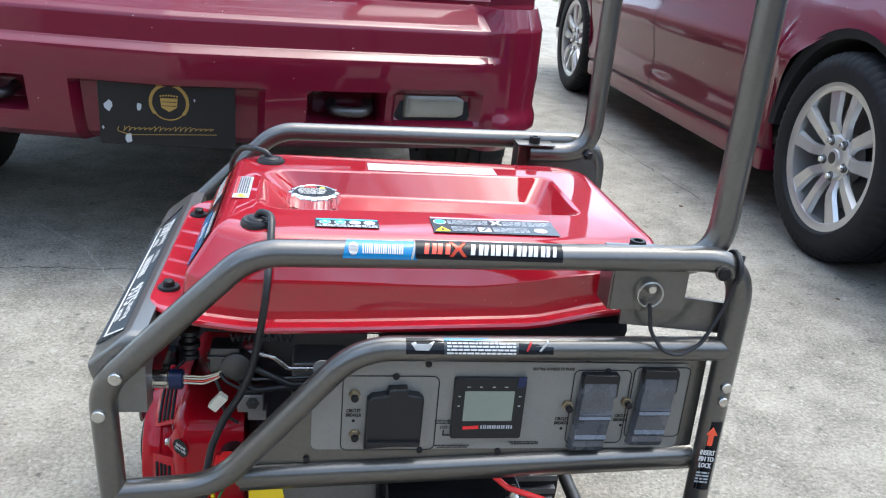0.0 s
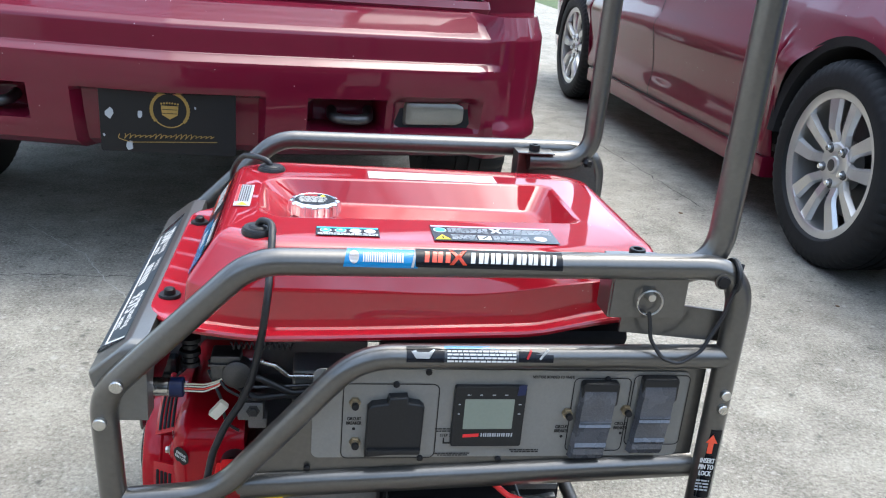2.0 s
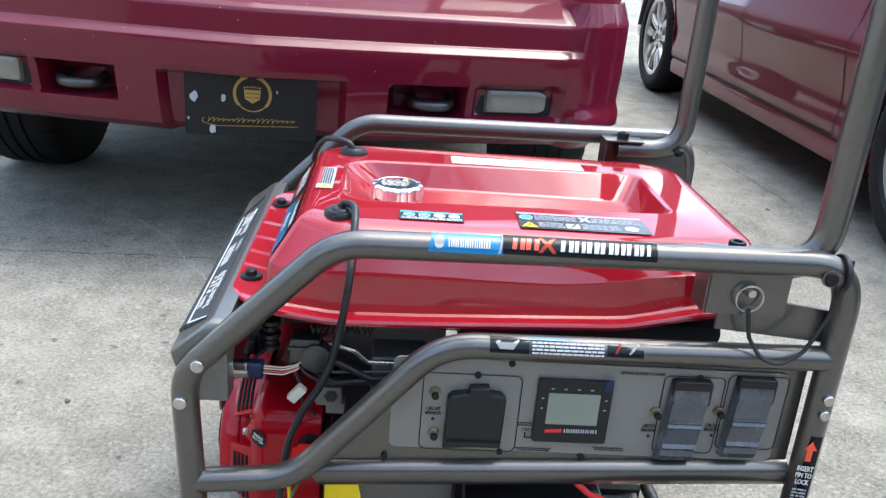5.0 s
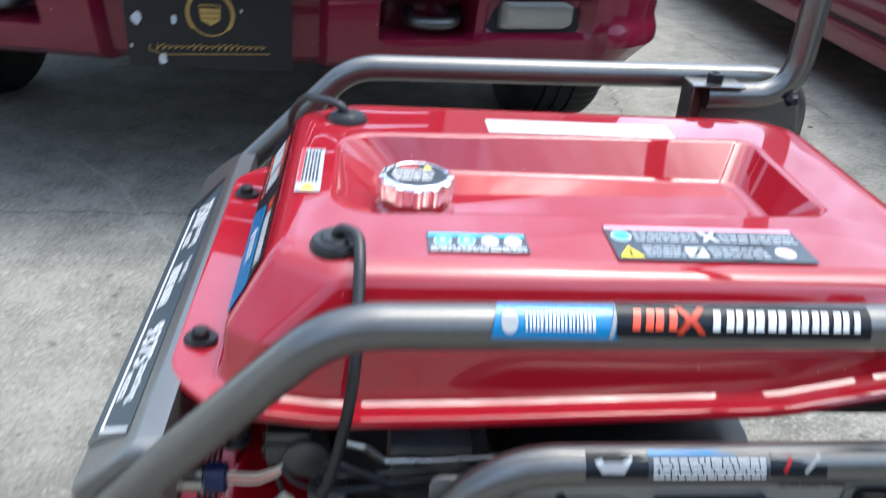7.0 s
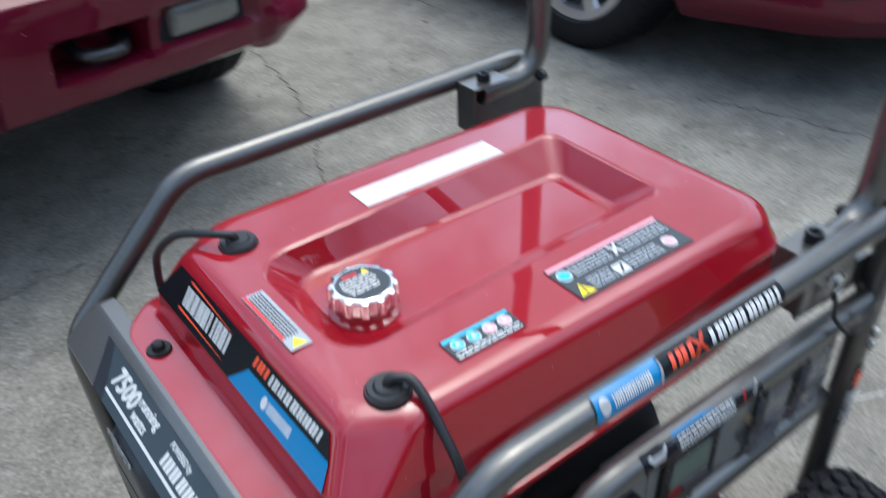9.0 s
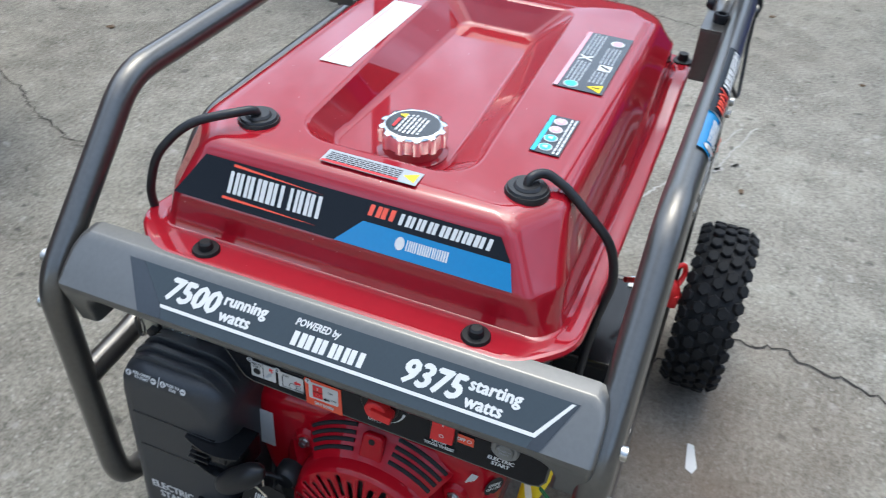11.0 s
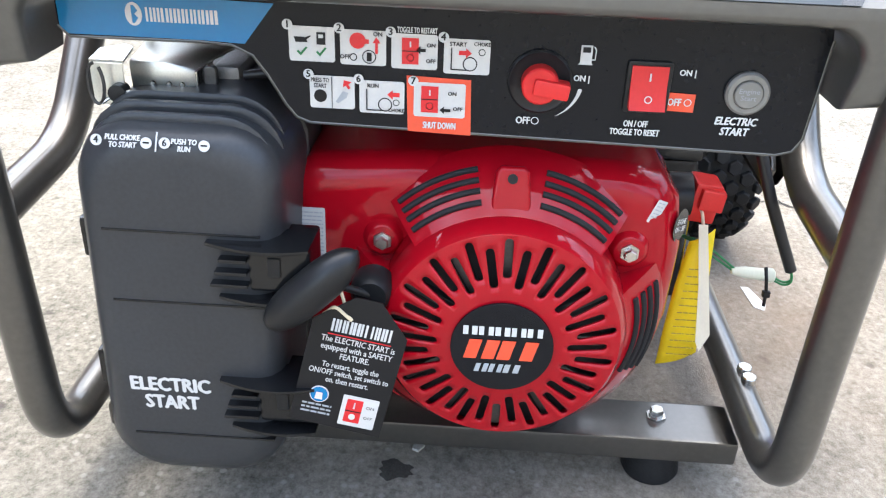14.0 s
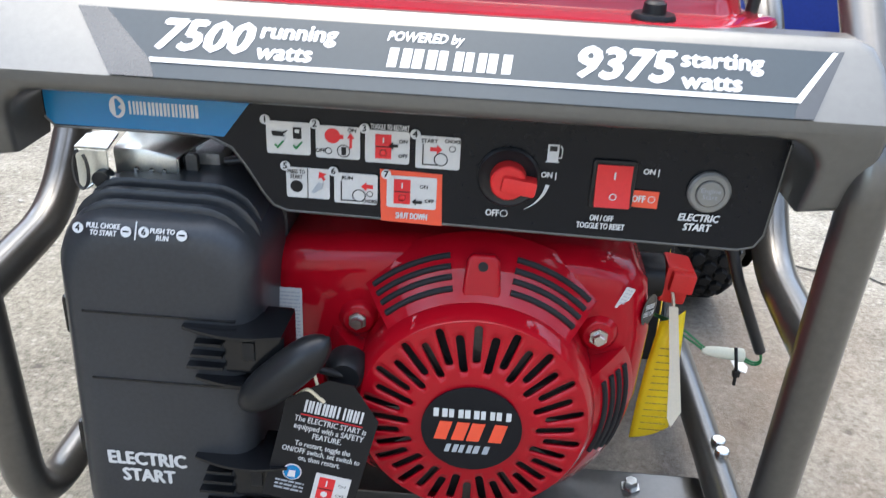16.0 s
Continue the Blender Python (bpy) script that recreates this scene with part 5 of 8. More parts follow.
CW, CH = 0.0262, 0.0200
TOPS = [(-0.0885, 0.3785), (-0.0592, 0.3778), (-0.0300, 0.3770), (-0.0002, 0.3755)]
for i, (u, v) in enumerate(TOPS):
    step(i + 1, u, v, CW, CH)
LOW = [(-0.0775, 0.3505), (-0.0485, 0.3490)]
for i, (u, v) in enumerate(LOW):
    step(i + 5, u, v, CW, CH * 0.97)
decal("stop_field", [(-0.0212, 0.3530), (0.0160, 0.3520), (0.0172, 0.3185), (-0.0200, 0.3195)], FP, "orange", panel, 0.0004, label="orange-red stop field")
step(7, -0.0168, 0.3495, 0.0300, 0.0205)
words("lettering", "SHUT DOWN", 0.0062, at_plane(FP, -0.0015, 0.3240), "white", panel, "CENTER", 0, 0.0002, 0.86, 0.0013, fit=(0.0190, 0.0040))
# drawings on the steps
def bit(poly, mat, lift=0.0013):
    decal("pictogram", poly, FP, mat, panel, lift)


def circle_line(u, v, r, w, mat="ink", lift=0.0013):
    b = bmesh.new()
    n = 24
    a = [b.verts.new((u + r * math.cos(2 * math.pi * k / n), v + r * math.sin(2 * math.pi * k / n), lift)) for k in range(n)]
    c = [b.verts.new((u + (r - w) * math.cos(2 * math.pi * k / n), v + (r - w) * math.sin(2 * math.pi * k / n), lift)) for k in range(n)]
    for k in range(n):
        b.faces.new((a[k], a[(k + 1) % n], c[(k + 1) % n], c[k]))
    b.transform(FP)
    part("pictogram", b, mat, panel, smooth=0)


u, v = TOPS[0]
bit([(u + 0.003, v - 0.006), (u + 0.009, v - 0.006), (u + 0.011, v - 0.009), (u + 0.004, v - 0.009)], "ink")
bit([(u + 0.009, v - 0.0065), (u + 0.0125, v - 0.0050), (u + 0.0128, v - 0.0056), (u + 0.0098, v - 0.0078)], "ink")
bit([(u + 0.016, v - 0.003), (u + 0.021, v - 0.003), (u + 0.021, v - 0.010), (u + 0.016, v - 0.010)], "ink")
bit([(u + 0.0172, v - 0.0042), (u + 0.0198, v - 0.0042), (u + 0.0198, v - 0.0062), (u + 0.0172, v - 0.0062)], "offwhite", 0.0017)
for d in (0.0045, 0.0155):
    bit([(u + d, v - 0.0145), (u + d + 0.0022, v - 0.0168), (u + d + 0.0062, v - 0.0120), (u + d + 0.0052, v - 0.0115), (u + d + 0.0021, v - 0.0150), (u + d + 0.0008, v - 0.0136)], "green")
u, v = TOPS[1]
bit(disc(0.0046, 20, u + 0.010, v - 0.006), "redink")
bit([(u + 0.010, v - 0.005), (u + 0.0165, v - 0.005), (u + 0.0165, v - 0.0075), (u + 0.010, v - 0.0075)], "redink", 0.0014)
bit([(u + 0.020, v - 0.013), (u + 0.0215, v - 0.013), (u + 0.0215, v - 0.007), (u + 0.0230, v - 0.007), (u + 0.0207, v - 0.0035), (u + 0.0185, v - 0.007), (u + 0.020, v - 0.007)], "redink")
circle_line(u + 0.0075, v - 0.0155, 0.0022, 0.0006)
circle_line(u + 0.0165, v - 0.0150, 0.0040, 0.0006)
bit([(u + 0.0152, v - 0.0125), (u + 0.0180, v - 0.0125), (u + 0.0180, v - 0.0175), (u + 0.0152, v - 0.0175)], "ink")
words("lettering", "ON", 0.0034, at_plane(FP, u + 0.0215, v - 0.0020), "ink", panel, "CENTER", 0, 0.0001, 1, 0.0015)
words("lettering", "OFF", 0.0034, at_plane(FP, u + 0.0028, v - 0.0155), "ink", panel, "CENTER", 0, 0.0001, 1, 0.0015)


def rocker(u, v, s=1.0):
    bit([(u, v), (u + 0.0095 * s, v), (u + 0.0095 * s, v - 0.0150 * s), (u, v - 0.0150 * s)], "redink")
    bit([(u, v - 0.0072 * s), (u + 0.0095 * s, v - 0.0072 * s), (u + 0.0095 * s, v - 0.0077 * s), (u, v - 0.0077 * s)], "ink", 0.0016)
    bit([(u + 0.0044 * s, v - 0.0020 * s), (u + 0.0052 * s, v - 0.0020 * s), (u + 0.0052 * s, v - 0.0052 * s), (u + 0.0044 * s, v - 0.0052 * s)], "white", 0.0016)
    circle_line(u + 0.0048 * s, v - 0.0113 * s, 0.0022 * s, 0.0006 * s, "white", 0.0016)


u, v = TOPS[2]
rocker(u + 0.006, v - 0.0022)
bit([(u + 0.0165, v - 0.0080), (u + 0.0165, v - 0.0065), (u + 0.0140, v - 0.0088), (u + 0.0165, v - 0.0112), (u + 0.0165, v - 0.0098), (u + 0.0195, v - 0.0098), (u + 0.0195, v - 0.0080)], "ink")
words("lettering", "ON", 0.0032, at_plane(FP, u + 0.0225, v - 0.0060), "ink", panel, "CENTER", 0, 0.0001, 1, 0.0015)
words("lettering", "OFF", 0.0032, at_plane(FP, u + 0.0225, v - 0.0150), "ink", panel, "CENTER", 0, 0.0001, 1, 0.0015)
words("lettering", "TOGGLE TO RESTART", 0.0034, at_plane(FP, u + 0.0145, v + 0.0022), "white", panel, "CENTER", 0, 0.0001, 0.88, 0.0012, fit=(0.0225, 0.0032))
for (u, v), left, right, back in ((TOPS[3], "START", "CHOKE", 1), (LOW[1], "RUN", "", 0)):
    bit([(u + 0.004, v - 0.005), (u + 0.0047, v - 0.005), (u + 0.0047, v - 0.0172), (u + 0.0140, v - 0.0172), (u + 0.0140, v - 0.0178), (u + 0.004, v - 0.0178)], "ink")
    circle_line(u + 0.0150, v - 0.0140, 0.0042, 0.0007)
    d = 1 if back else -1
    c0 = u + (0.0115 if back else 0.0205)
    bit([(c0 - d * 0.003, v - 0.0065), (c0 + d * 0.001, v - 0.0065), (c0 + d * 0.001, v - 0.0050), (c0 + d * 0.0042, v - 0.0078), (c0 + d * 0.001, v - 0.0106), (c0 + d * 0.001, v - 0.0090), (c0 - d * 0.003, v - 0.0090)], "redink")
    circle_line(u + (0.0215 if back else 0.0215), v - (0.0070 if back else 0.0125), 0.0020, 0.0005)
    words("lettering", left, 0.0033, at_plane(FP, u + 0.0080, v - 0.0030), "ink", panel, "CENTER", 0, 0.0001, 1, 0.0015)
    words("lettering", "CHOKE", 0.0031, at_plane(FP, u + 0.0215, v - (0.0025 if back else 0.0172)), "ink", panel, "CENTER", 0, 0.0001, 0.9, 0.0015)
u, v = LOW[0]
words("lettering", "PRESS TO\nSTART", 0.0031, at_plane(FP, u + 0.0062, v - 0.0042), "ink", panel, "CENTER", 0, 0.0001, 0.9, 0.0015, fit=(0.0105, 0.0058))
bit(disc(0.0038, 20, u + 0.0062, v - 0.0120), "ink")
bit([(u + 0.0128, v - 0.0004), (u + 0.0132, v - 0.0004), (u + 0.0132, v - 0.0192), (u + 0.0128, v - 0.0192)], "ink")
bit([(u + 0.0150, v - 0.0150), (u + 0.0195, v - 0.0085), (u + 0.0225, v - 0.0095), (u + 0.0215, v - 0.0125), (u + 0.0165, v - 0.0160)], "grey")
bit([(u + 0.0200, v - 0.0020), (u + 0.0245, v - 0.0030), (u + 0.0225, v - 0.0045), (u + 0.0240, v - 0.0065), (u + 0.0225, v - 0.0075), (u + 0.0212, v - 0.0052), (u + 0.0196, v - 0.0062)], "redink")
rocker(-0.0125, 0.3475, 1.05)
words("lettering", "ON", 0.0032, at_plane(FP, 0.0055, 0.3435), "ink", panel, "CENTER", 0, 0.0001, 1, 0.0015)
words("lettering", "OFF", 0.0032, at_plane(FP, 0.0090, 0.3345), "ink", panel, "CENTER", 0, 0.0001, 1, 0.0015)
bit([(0.0010, 0.3345), (0.0010, 0.3360), (-0.0015, 0.3337), (0.0010, 0.3315), (0.0010, 0.3328), (0.0048, 0.3328), (0.0048, 0.3345)], "ink", 0.0017)

# fuel knob
kc = (0.0550, 0.3535)
bezel = part("knob_bezel", moved(lathe([(0.0185, 0), (0.0185, 0.002), (0.0172, 0.003), (0.014, 0.0015), (0, 0.0015)], 36), FP @ Matrix.Translation((*kc, 0))), "black", panel)
kn = lathe([(0, 0.012), (0.0095, 0.012), (0.0105, 0.011), (0.0108, 0.002), (0, 0.002)], 30)
add(kn, box((-0.004, -0.0048, 0.004), (0.0165, 0.0048, 0.0155), 0.002))
part("fuel_knob", moved(kn, FP @ Matrix.Translation((*kc, 0)) @ Matrix.Rotation(radians(-8), 4, "Z")), "cordred", panel, "red fuel valve knob")
words("lettering", "ON |", 0.0064, at_plane(FP, 0.0785, 0.3560), "white", panel, "CENTER", 0, 0.0002, 0.95, 0.001, fit=(0.0088, 0.0045))
words("lettering", "OFF", 0.0064, at_plane(FP, 0.0473, 0.3300), "white", panel, "CENTER", 0, 0.0002, 0.95, 0.001, fit=(0.0080, 0.0042))
circle_line(0.0542, 0.3300, 0.0023, 0.0005, "white", 0.001)
swoosh = bmesh.new()
prev = None
for i in range(11):
    a = radians(-62 + 54 * i / 10)
    w = 0.0002 + 0.0022 * i / 10
    cur = [swoosh.verts.new((kc[0] + r * math.cos(a), kc[1] + r * math.sin(a), 0.001)) for r in (0.0225, 0.0225 + w)]
    if prev:
        swoosh.faces.new((prev[0], prev[1], cur[1], cur[0]))
    prev = cur
part("pictogram", moved(swoosh, FP), "white", panel, smooth=0)
bit([(0.0765, 0.3755), (0.0830, 0.3755), (0.0830, 0.3655), (0.0840, 0.3645), (0.0755, 0.3645), (0.0765, 0.3655)], "white", 0.0009)
bit([(0.0776, 0.3745), (0.0819, 0.3745), (0.0819, 0.3715), (0.0776, 0.3715)], "ink", 0.0013)
part("pictogram", tube([FP @ Vector(p) for p in ((0.0832, 0.3675, 0.0012), (0.0848, 0.3675, 0.0012), (0.0850, 0.3730, 0.0012), (0.0838, 0.3748, 0.0012))], 0.0004, 0, n=6), "white", panel)

# rocker switch
sw = part("switch_frame", moved(slab(rrect(0.1035, 0.3385, 0.1290, 0.3685, 0.002), 0.0025, 0.0008), FP), "black", panel)
rk = bmesh.new()
pv = [rk.verts.new(p) for p in ((0.1060, 0.3415, 0.002), (0.1265, 0.3415, 0.002), (0.1265, 0.3660, 0.002), (0.1060, 0.3660, 0.002), (0.1060, 0.3415, 0.0085), (0.1265, 0.3415, 0.0085), (0.1265, 0.354, 0.0040), (0.1060, 0.354, 0.0040), (0.1265, 0.3660, 0.0035), (0.1060, 0.3660, 0.0035))]
for f in ((0, 1, 5, 4), (4, 5, 6, 7), (7, 6, 8, 9), (9, 8, 2, 3), (1, 2, 8, 6, 5), (0, 4, 7, 9, 3)):
    rk.faces.new([pv[i] for i in f])
part("rocker_switch", moved(rk, FP), "cordred", panel, "red rocker switch", 20)
bit([(0.1158, 0.3580), (0.1168, 0.3580), (0.1168, 0.3625), (0.1158, 0.3625)], "white", 0.0052)
circle_line(0.1163, 0.3480, 0.0022, 0.0006, "white", 0.0075)
words("lettering", "ON |", 0.0064, at_plane(FP, 0.1375, 0.3622), "white", panel, "CENTER", 0, 0.0002, 0.95, 0.001, fit=(0.0090, 0.0045))
decal("off_field", [(0.1262, 0.3510), (0.1440, 0.3505), (0.1440, 0.3398), (0.1262, 0.3403)], FP, "orange", panel, 0.0008)
words("lettering", "OFF", 0.0062, at_plane(FP, 0.1325, 0.3456), "white", panel, "CENTER", 0, 0.0002, 0.9, 0.0014, fit=(0.0075, 0.0042))
circle_line(0.1400, 0.3456, 0.0022, 0.0005, "white", 0.0014)
words("lettering", "ON / OFF\nTOGGLE TO RESET", 0.0058, at_plane(FP, 0.1125, 0.3288), "white", panel, "CENTER", 0, 0.0002, 0.84, 0.001, fit=(0.0285, 0.0090))

# start button
bc = (0.1722, 0.3530)
part("button_ring", moved(lathe([(0.0125, 0), (0.0125, 0.003), (0.0112, 0.0042), (0.0086, 0.0042), (0.0083, 0.0032), (0, 0.0032)], 36), FP @ Matrix.Translation((*bc, 0))), "panelgrey", panel, "metal push button")
part("start_button", moved(lathe([(0.0080, 0.003), (0.0080, 0.0050), (0.0074, 0.0056), (0, 0.0056)], 32), FP @ Matrix.Translation((*bc, 0))), "panelgrey", panel)
words("lettering", "Engine\nStart", 0.0034, at_plane(FP, bc[0], bc[1] + 0.0003), "grey", panel, "CENTER", 0, 0.0, 1, 0.0059, fit=(0.0115, 0.0068))
words("lettering", "ELECTRIC\nSTART", 0.0078, at_plane(FP, 0.1695, 0.3328), "white", panel, "CENTER", 0.18, 0.0003, 0.86, 0.001, fit=(0.0240, 0.0108))

# ---- engine ----
EC = (-0.0445, 0.188)   # y, z of the crank axis


hous = [(0.104, 0.262), (0.098, 0.278), (0.084, 0.287), (0.02, 0.292), (-0.04, 0.294), (-0.115, 0.292), (-0.142, 0.286), (-0.156, 0.270), (-0.162, 0.235), (-0.160, 0.180), (-0.148, 0.135), (-0.120, 0.100), (-0.08, 0.083), (-0.02, 0.080), (0.03, 0.095), (0.070, 0.125), (0.096, 0.165), (0.104, 0.205)]
engine = part("fan_housing", moved(slab([(-y, z) for y, z in hous], 0.085, 0.022, 5), basis((-0.075, 0, 0), -Y, Z)), "enginered", G, "red engine fan housing", 50)
# raised ring that carries the starter cover
RIM = [(0.0800, -0.1700), (0.0812, -0.1870), (0.0830, -0.1850), (0.0895, -0.1790), (0.0990, -0.1690), (0.1085, -0.1580), (0.1125, -0.1480)]


def rim_point(r, x, a):
    return Vector((x, EC[0] + r * math.cos(radians(a)), EC[1] + r * math.sin(radians(a))))


for a0, a1 in ((44, 136), (158, 382)):
    n = int((a1 - a0) / 3)
    rows = [[rim_point(r, x, a0 + (a1 - a0) * k / n) for r, x in RIM] for k in range(n + 1)]
    rows = [[Vector((-0.150, *p.yz)) for p in rows[0]]] + rows + [[Vector((-0.150, *p.yz)) for p in rows[-1]]]
    part("starter_rim", grid(rows), "enginered", engine, smooth=40)
for a0, a1 in ((22, 44), (136, 158)):
    rows = [[rim_point(r, x, a0 + (a1 - a0) * k / 8) for r, x in ((0.0800, -0.170), (0.0812, -0.1870), (0.0822, -0.1830), (0.0832, -0.150))] for k in range(9)]
    part("starter_rim", grid(rows), "enginered", engine, smooth=40)


def starter_cover():
    """A pressed disc pierced by two rings of round-ended radial slots."""
    slots = 36
    wide = 0.0027
    spans = ((0.0415, 0.0672), (0.0478, 0.0730))
    ends = sorted(q for lo, hi in spans for q in (lo, lo + 0.0008, lo + 0.0024, hi - 0.0024, hi - 0.0008, hi))
    radii = [0.0310, 0.0335, 0.0380] + ends + [0.0750, 0.0775, 0.0797, 0.0815]
    radii = sorted(set(radii + [0.0570]))

    def dome(r):
        return -0.2085 + 0.010 * (r / 0.0815) ** 2 + 0.022 * max(0, (r - 0.0752) / 0.0063) ** 2

    def half(r, lo, hi):
        e = min(r - lo, hi - r)
        return wide * (0.40 if e < 0.0004 else 0.78 if e < 0.0016 else 1.0) if e > -1e-6 else wide

    bm = bmesh.new()
    rings = []
    for r in radii:
        ring = []
        for k in range(slots):
            c = 2 * math.pi * k / slots
            d = half(r, *spans[k % 2]) / r
            for a in (c - d, c, c + d, c + math.pi / slots):
                ring.append(bm.verts.new((dome(r), r * math.cos(a), r * math.sin(a))))
        rings.append(ring)
    n = slots * 4
    for i in range(len(radii) - 1):
        mid = (radii[i] + radii[i + 1]) / 2
        for k in range(n):
            lo, hi = spans[(k // 4) % 2]
            if k % 4 < 2 and lo < mid < hi:
                continue
            bm.faces.new((rings[i][k], rings[i][(k + 1) % n], rings[i + 1][(k + 1) % n], rings[i + 1][k]))
    c = bm.verts.new((dome(0) + 0.001, 0, 0))
    for k in range(n):
        bm.faces.new((c, rings[0][k], rings[0][(k + 1) % n]))
    bm.transform(Matrix.Translation((0, EC[0], EC[1])))
    ob = part("starter_cover", bm, "enginered", engine, "red recoil starter cover with radial slots", 40)
    s = ob.modifiers.new("thick", "SOLIDIFY")
    s.thickness, s.offset = 0.0026, 0
    return ob


cover = starter_cover()
part("fan", lathe([(0.0, -0.190), (0.077, -0.190), (0.077, -0.186), (0.0, -0.186)], 40, "x", (0, *EC)), "under", engine)
for k in range(12):
    a = 2 * math.pi * k / 12
    part("fan_blade", moved(box((-0.197, 0.036, -0.0035), (-0.188, 0.072, 0.0035), 0.001), Matrix.Translation((0, *EC)) @ Matrix.Rotation(a, 4, "X")), "steel", engine)
FE = basis((-0.2095, EC[0], EC[1]), -Y, Z)
part("badge", moved(slab(disc(0.0328, 48), 0.0016, 0.0006), FE), "gloss", engine, "round black engine badge")
letter_blocks("trade_mark", 5, -0.0255, 0.0095, 0.0255, 0.0160, FE, "white", engine, 0.0, 0.14, 0.0021, 6)
letter_blocks("trade_mark", 2, -0.0250, -0.0085, 0.0205, 0.0060, FE, "orange", engine, 0.25, 0.10, 0.0021, 10)
letter_blocks("trade_mark", 3, -0.0175, -0.0185, 0.0120, -0.0120, FE, "grey", engine, 0.25, 0.16, 0.0021, 12)

# louvres round the rim
for a0, a1 in ((102, 133), (47, 78), (164, 202)):
    for r, x in ((0.0885, -0.1806), (0.0940, -0.1748), (0.0990, -0.1696), (0.1040, -0.1638)):
        pts = [rim_point(r, x, a0 + (a1 - a0) * k / 12) for k in range(13)]
        part("louvre", tube(pts, 0.0021, 0, n=8), "under", engine)
tab = slab([(-0.013, -0.022), (0.013, -0.022), (0.0105, 0.006), (0.007, 0.0095), (-0.007, 0.0095), (-0.0105, 0.006)], 0.0065, 0.0028, 3)
part("starter_lug", moved(tab, basis((-0.1725, EC[0], EC[1] + 0.0985), -Y, Vector((0.30, 0, 1)))), "enginered", engine)
part("lug_hole", moved(slab(disc(0.0032, 16), 0.0004), basis((-0.1725, EC[0], EC[1] + 0.0985), -Y, Vector((0.30, 0, 1))) @ Matrix.Translation((0, 0.002, 0.0064))), "ink", engine)
for y, z in ((0.037, 0.236), (-0.1245, 0.2375)):
    lug = part("starter_lug", lathe([(0.0135, 0), (0.0108, 0.0040), (0.0092, 0.0050), (0, 0.0050)], 24, "-x", (-0.1600, y, z)), "enginered", engine)
    part("bolt", bolt(0.0045, 0.0060, (-0.1652, y, z), "-x"), "zinc", engine, "flanged hex bolt")
# stickers on the housing
FH = basis((-0.1602, 0, 0), -Y, Z)
decal("sticker", rrect(-0.0935, 0.203, -0.0755, 0.255, 0.001), FH, "offwhite", engine)
bars("print", [(-0.0920, -0.0770, 0.251 - 0.0028 * k, 0.0010) for k in range(16)], FH, "grey", engine)
FT = basis((-0.1602, -0.134, 0.267), Vector((0.25, -1, -0.40)), Vector((0, -0.38, 1)))
decal("sticker", rrect(0.0020, -0.0085, 0.0088, 0.0085, 0.0006), FT, "offwhite", engine)
bars("print", [(0.0032, 0.0076, 0.0060 - 0.0026 * k, 0.0009) for k in range(5)], FT, "grey", engine)

# cylinder, crankcase, alternator: dark masses behind the housing
part("crankcase", box((-0.075, -0.125, 0.052), (0.10, 0.105, 0.245), 0.02, 3), "castalu", G, "cast aluminium crankcase")
head = part("cylinder_head", box((-0.065, 0.06, 0.20), (0.075, 0.20, 0.335), 0.015), "castalu", G, "finned cast cylinder head")
for k in range(9):
    part("fin", box((-0.072, 0.055 + k * 0.014, 0.19), (0.082, 0.060 + k * 0.014, 0.34), 0.0015), "castalu", head)
alt = part("alternator", lathe([(0, 0.085), (0.085, 0.085), (0.118, 0.10), (0.120, 0.30), (0.112, 0.335), (0.08, 0.345), (0, 0.345)], 40, "x", (0, -0.01, 0.165)), "black", G, "black alternator housing")
for k in range(7):
    z = 0.098 + k * 0.020
    part("vent", box((0.22, -0.133, z), (0.33, -0.118, z + 0.009), 0.002), "castalu", alt)
part("tank_tray", box((-0.12, -0.165, 0.405), (0.38, 0.175, 0.428), 0.01), "under", G)
part("muffler", box((0.10, 0.04, 0.26), (0.34, 0.20, 0.40), 0.03, 4), "steel", G, "dark steel muffler")
# carburettor side clutter seen under the tank
clut = part("carburettor", box((-0.02, -0.155, 0.315), (0.045, -0.105, 0.365), 0.006), "castalu", G, "carburettor with linkage")
part("float_bowl", lathe([(0, 0), (0.018, 0), (0.021, 0.006), (0.021, 0.03), (0.012, 0.036), (0, 0.036)], 20, "z", (0.01, -0.145, 0.275)), "castalu", clut)
part("governor_arm", tube([(-0.058, -0.168, 0.384), (-0.040, -0.170, 0.380), (-0.024, -0.170, 0.366), (0.012, -0.170, 0.366), (0.10, -0.165, 0.368)], 0.0030, 0.006), "zinc", clut)
part("intake", add(box((-0.112, -0.166, 0.356), (-0.078, -0.135, 0.388), 0.004), lathe([(0, 0), (0.016, 0), (0.017, 0.002), (0.017, 0.020), (0.012, 0.022), (0, 0.022)], 24, "-y", (-0.082, -0.150, 0.366))), "steel", clut, "dark cast intake body")
part("intake_rib", box((-0.114, -0.169, 0.376), (-0.076, -0.165, 0.379), 0.0008), "steel", clut)
pump = part("fuel_pump", add(box((-0.082, -0.166, 0.304), (-0.052, -0.140, 0.328), 0.003), box((-0.070, -0.164, 0.292), (-0.048, -0.142, 0.306), 0.003)), "castalu", clut, "small cast fuel fitting")
part("bolt", bolt(0.0055, 0.005, (-0.064, -0.166, 0.317), "-y"), "steel", pump)
part("fuel_line", tube([(-0.090, -0.150, 0.345), (-0.060, -0.172, 0.338), (-0.030, -0.172, 0.342), (0.02, -0.165, 0.33)], 0.0036, 0.012), "hose", clut)
part("linkage", tube([(-0.105, -0.16, 0.352), (-0.06, -0.168, 0.350), (0.01, -0.165, 0.352)], 0.0020, 0.01), "steel", clut)
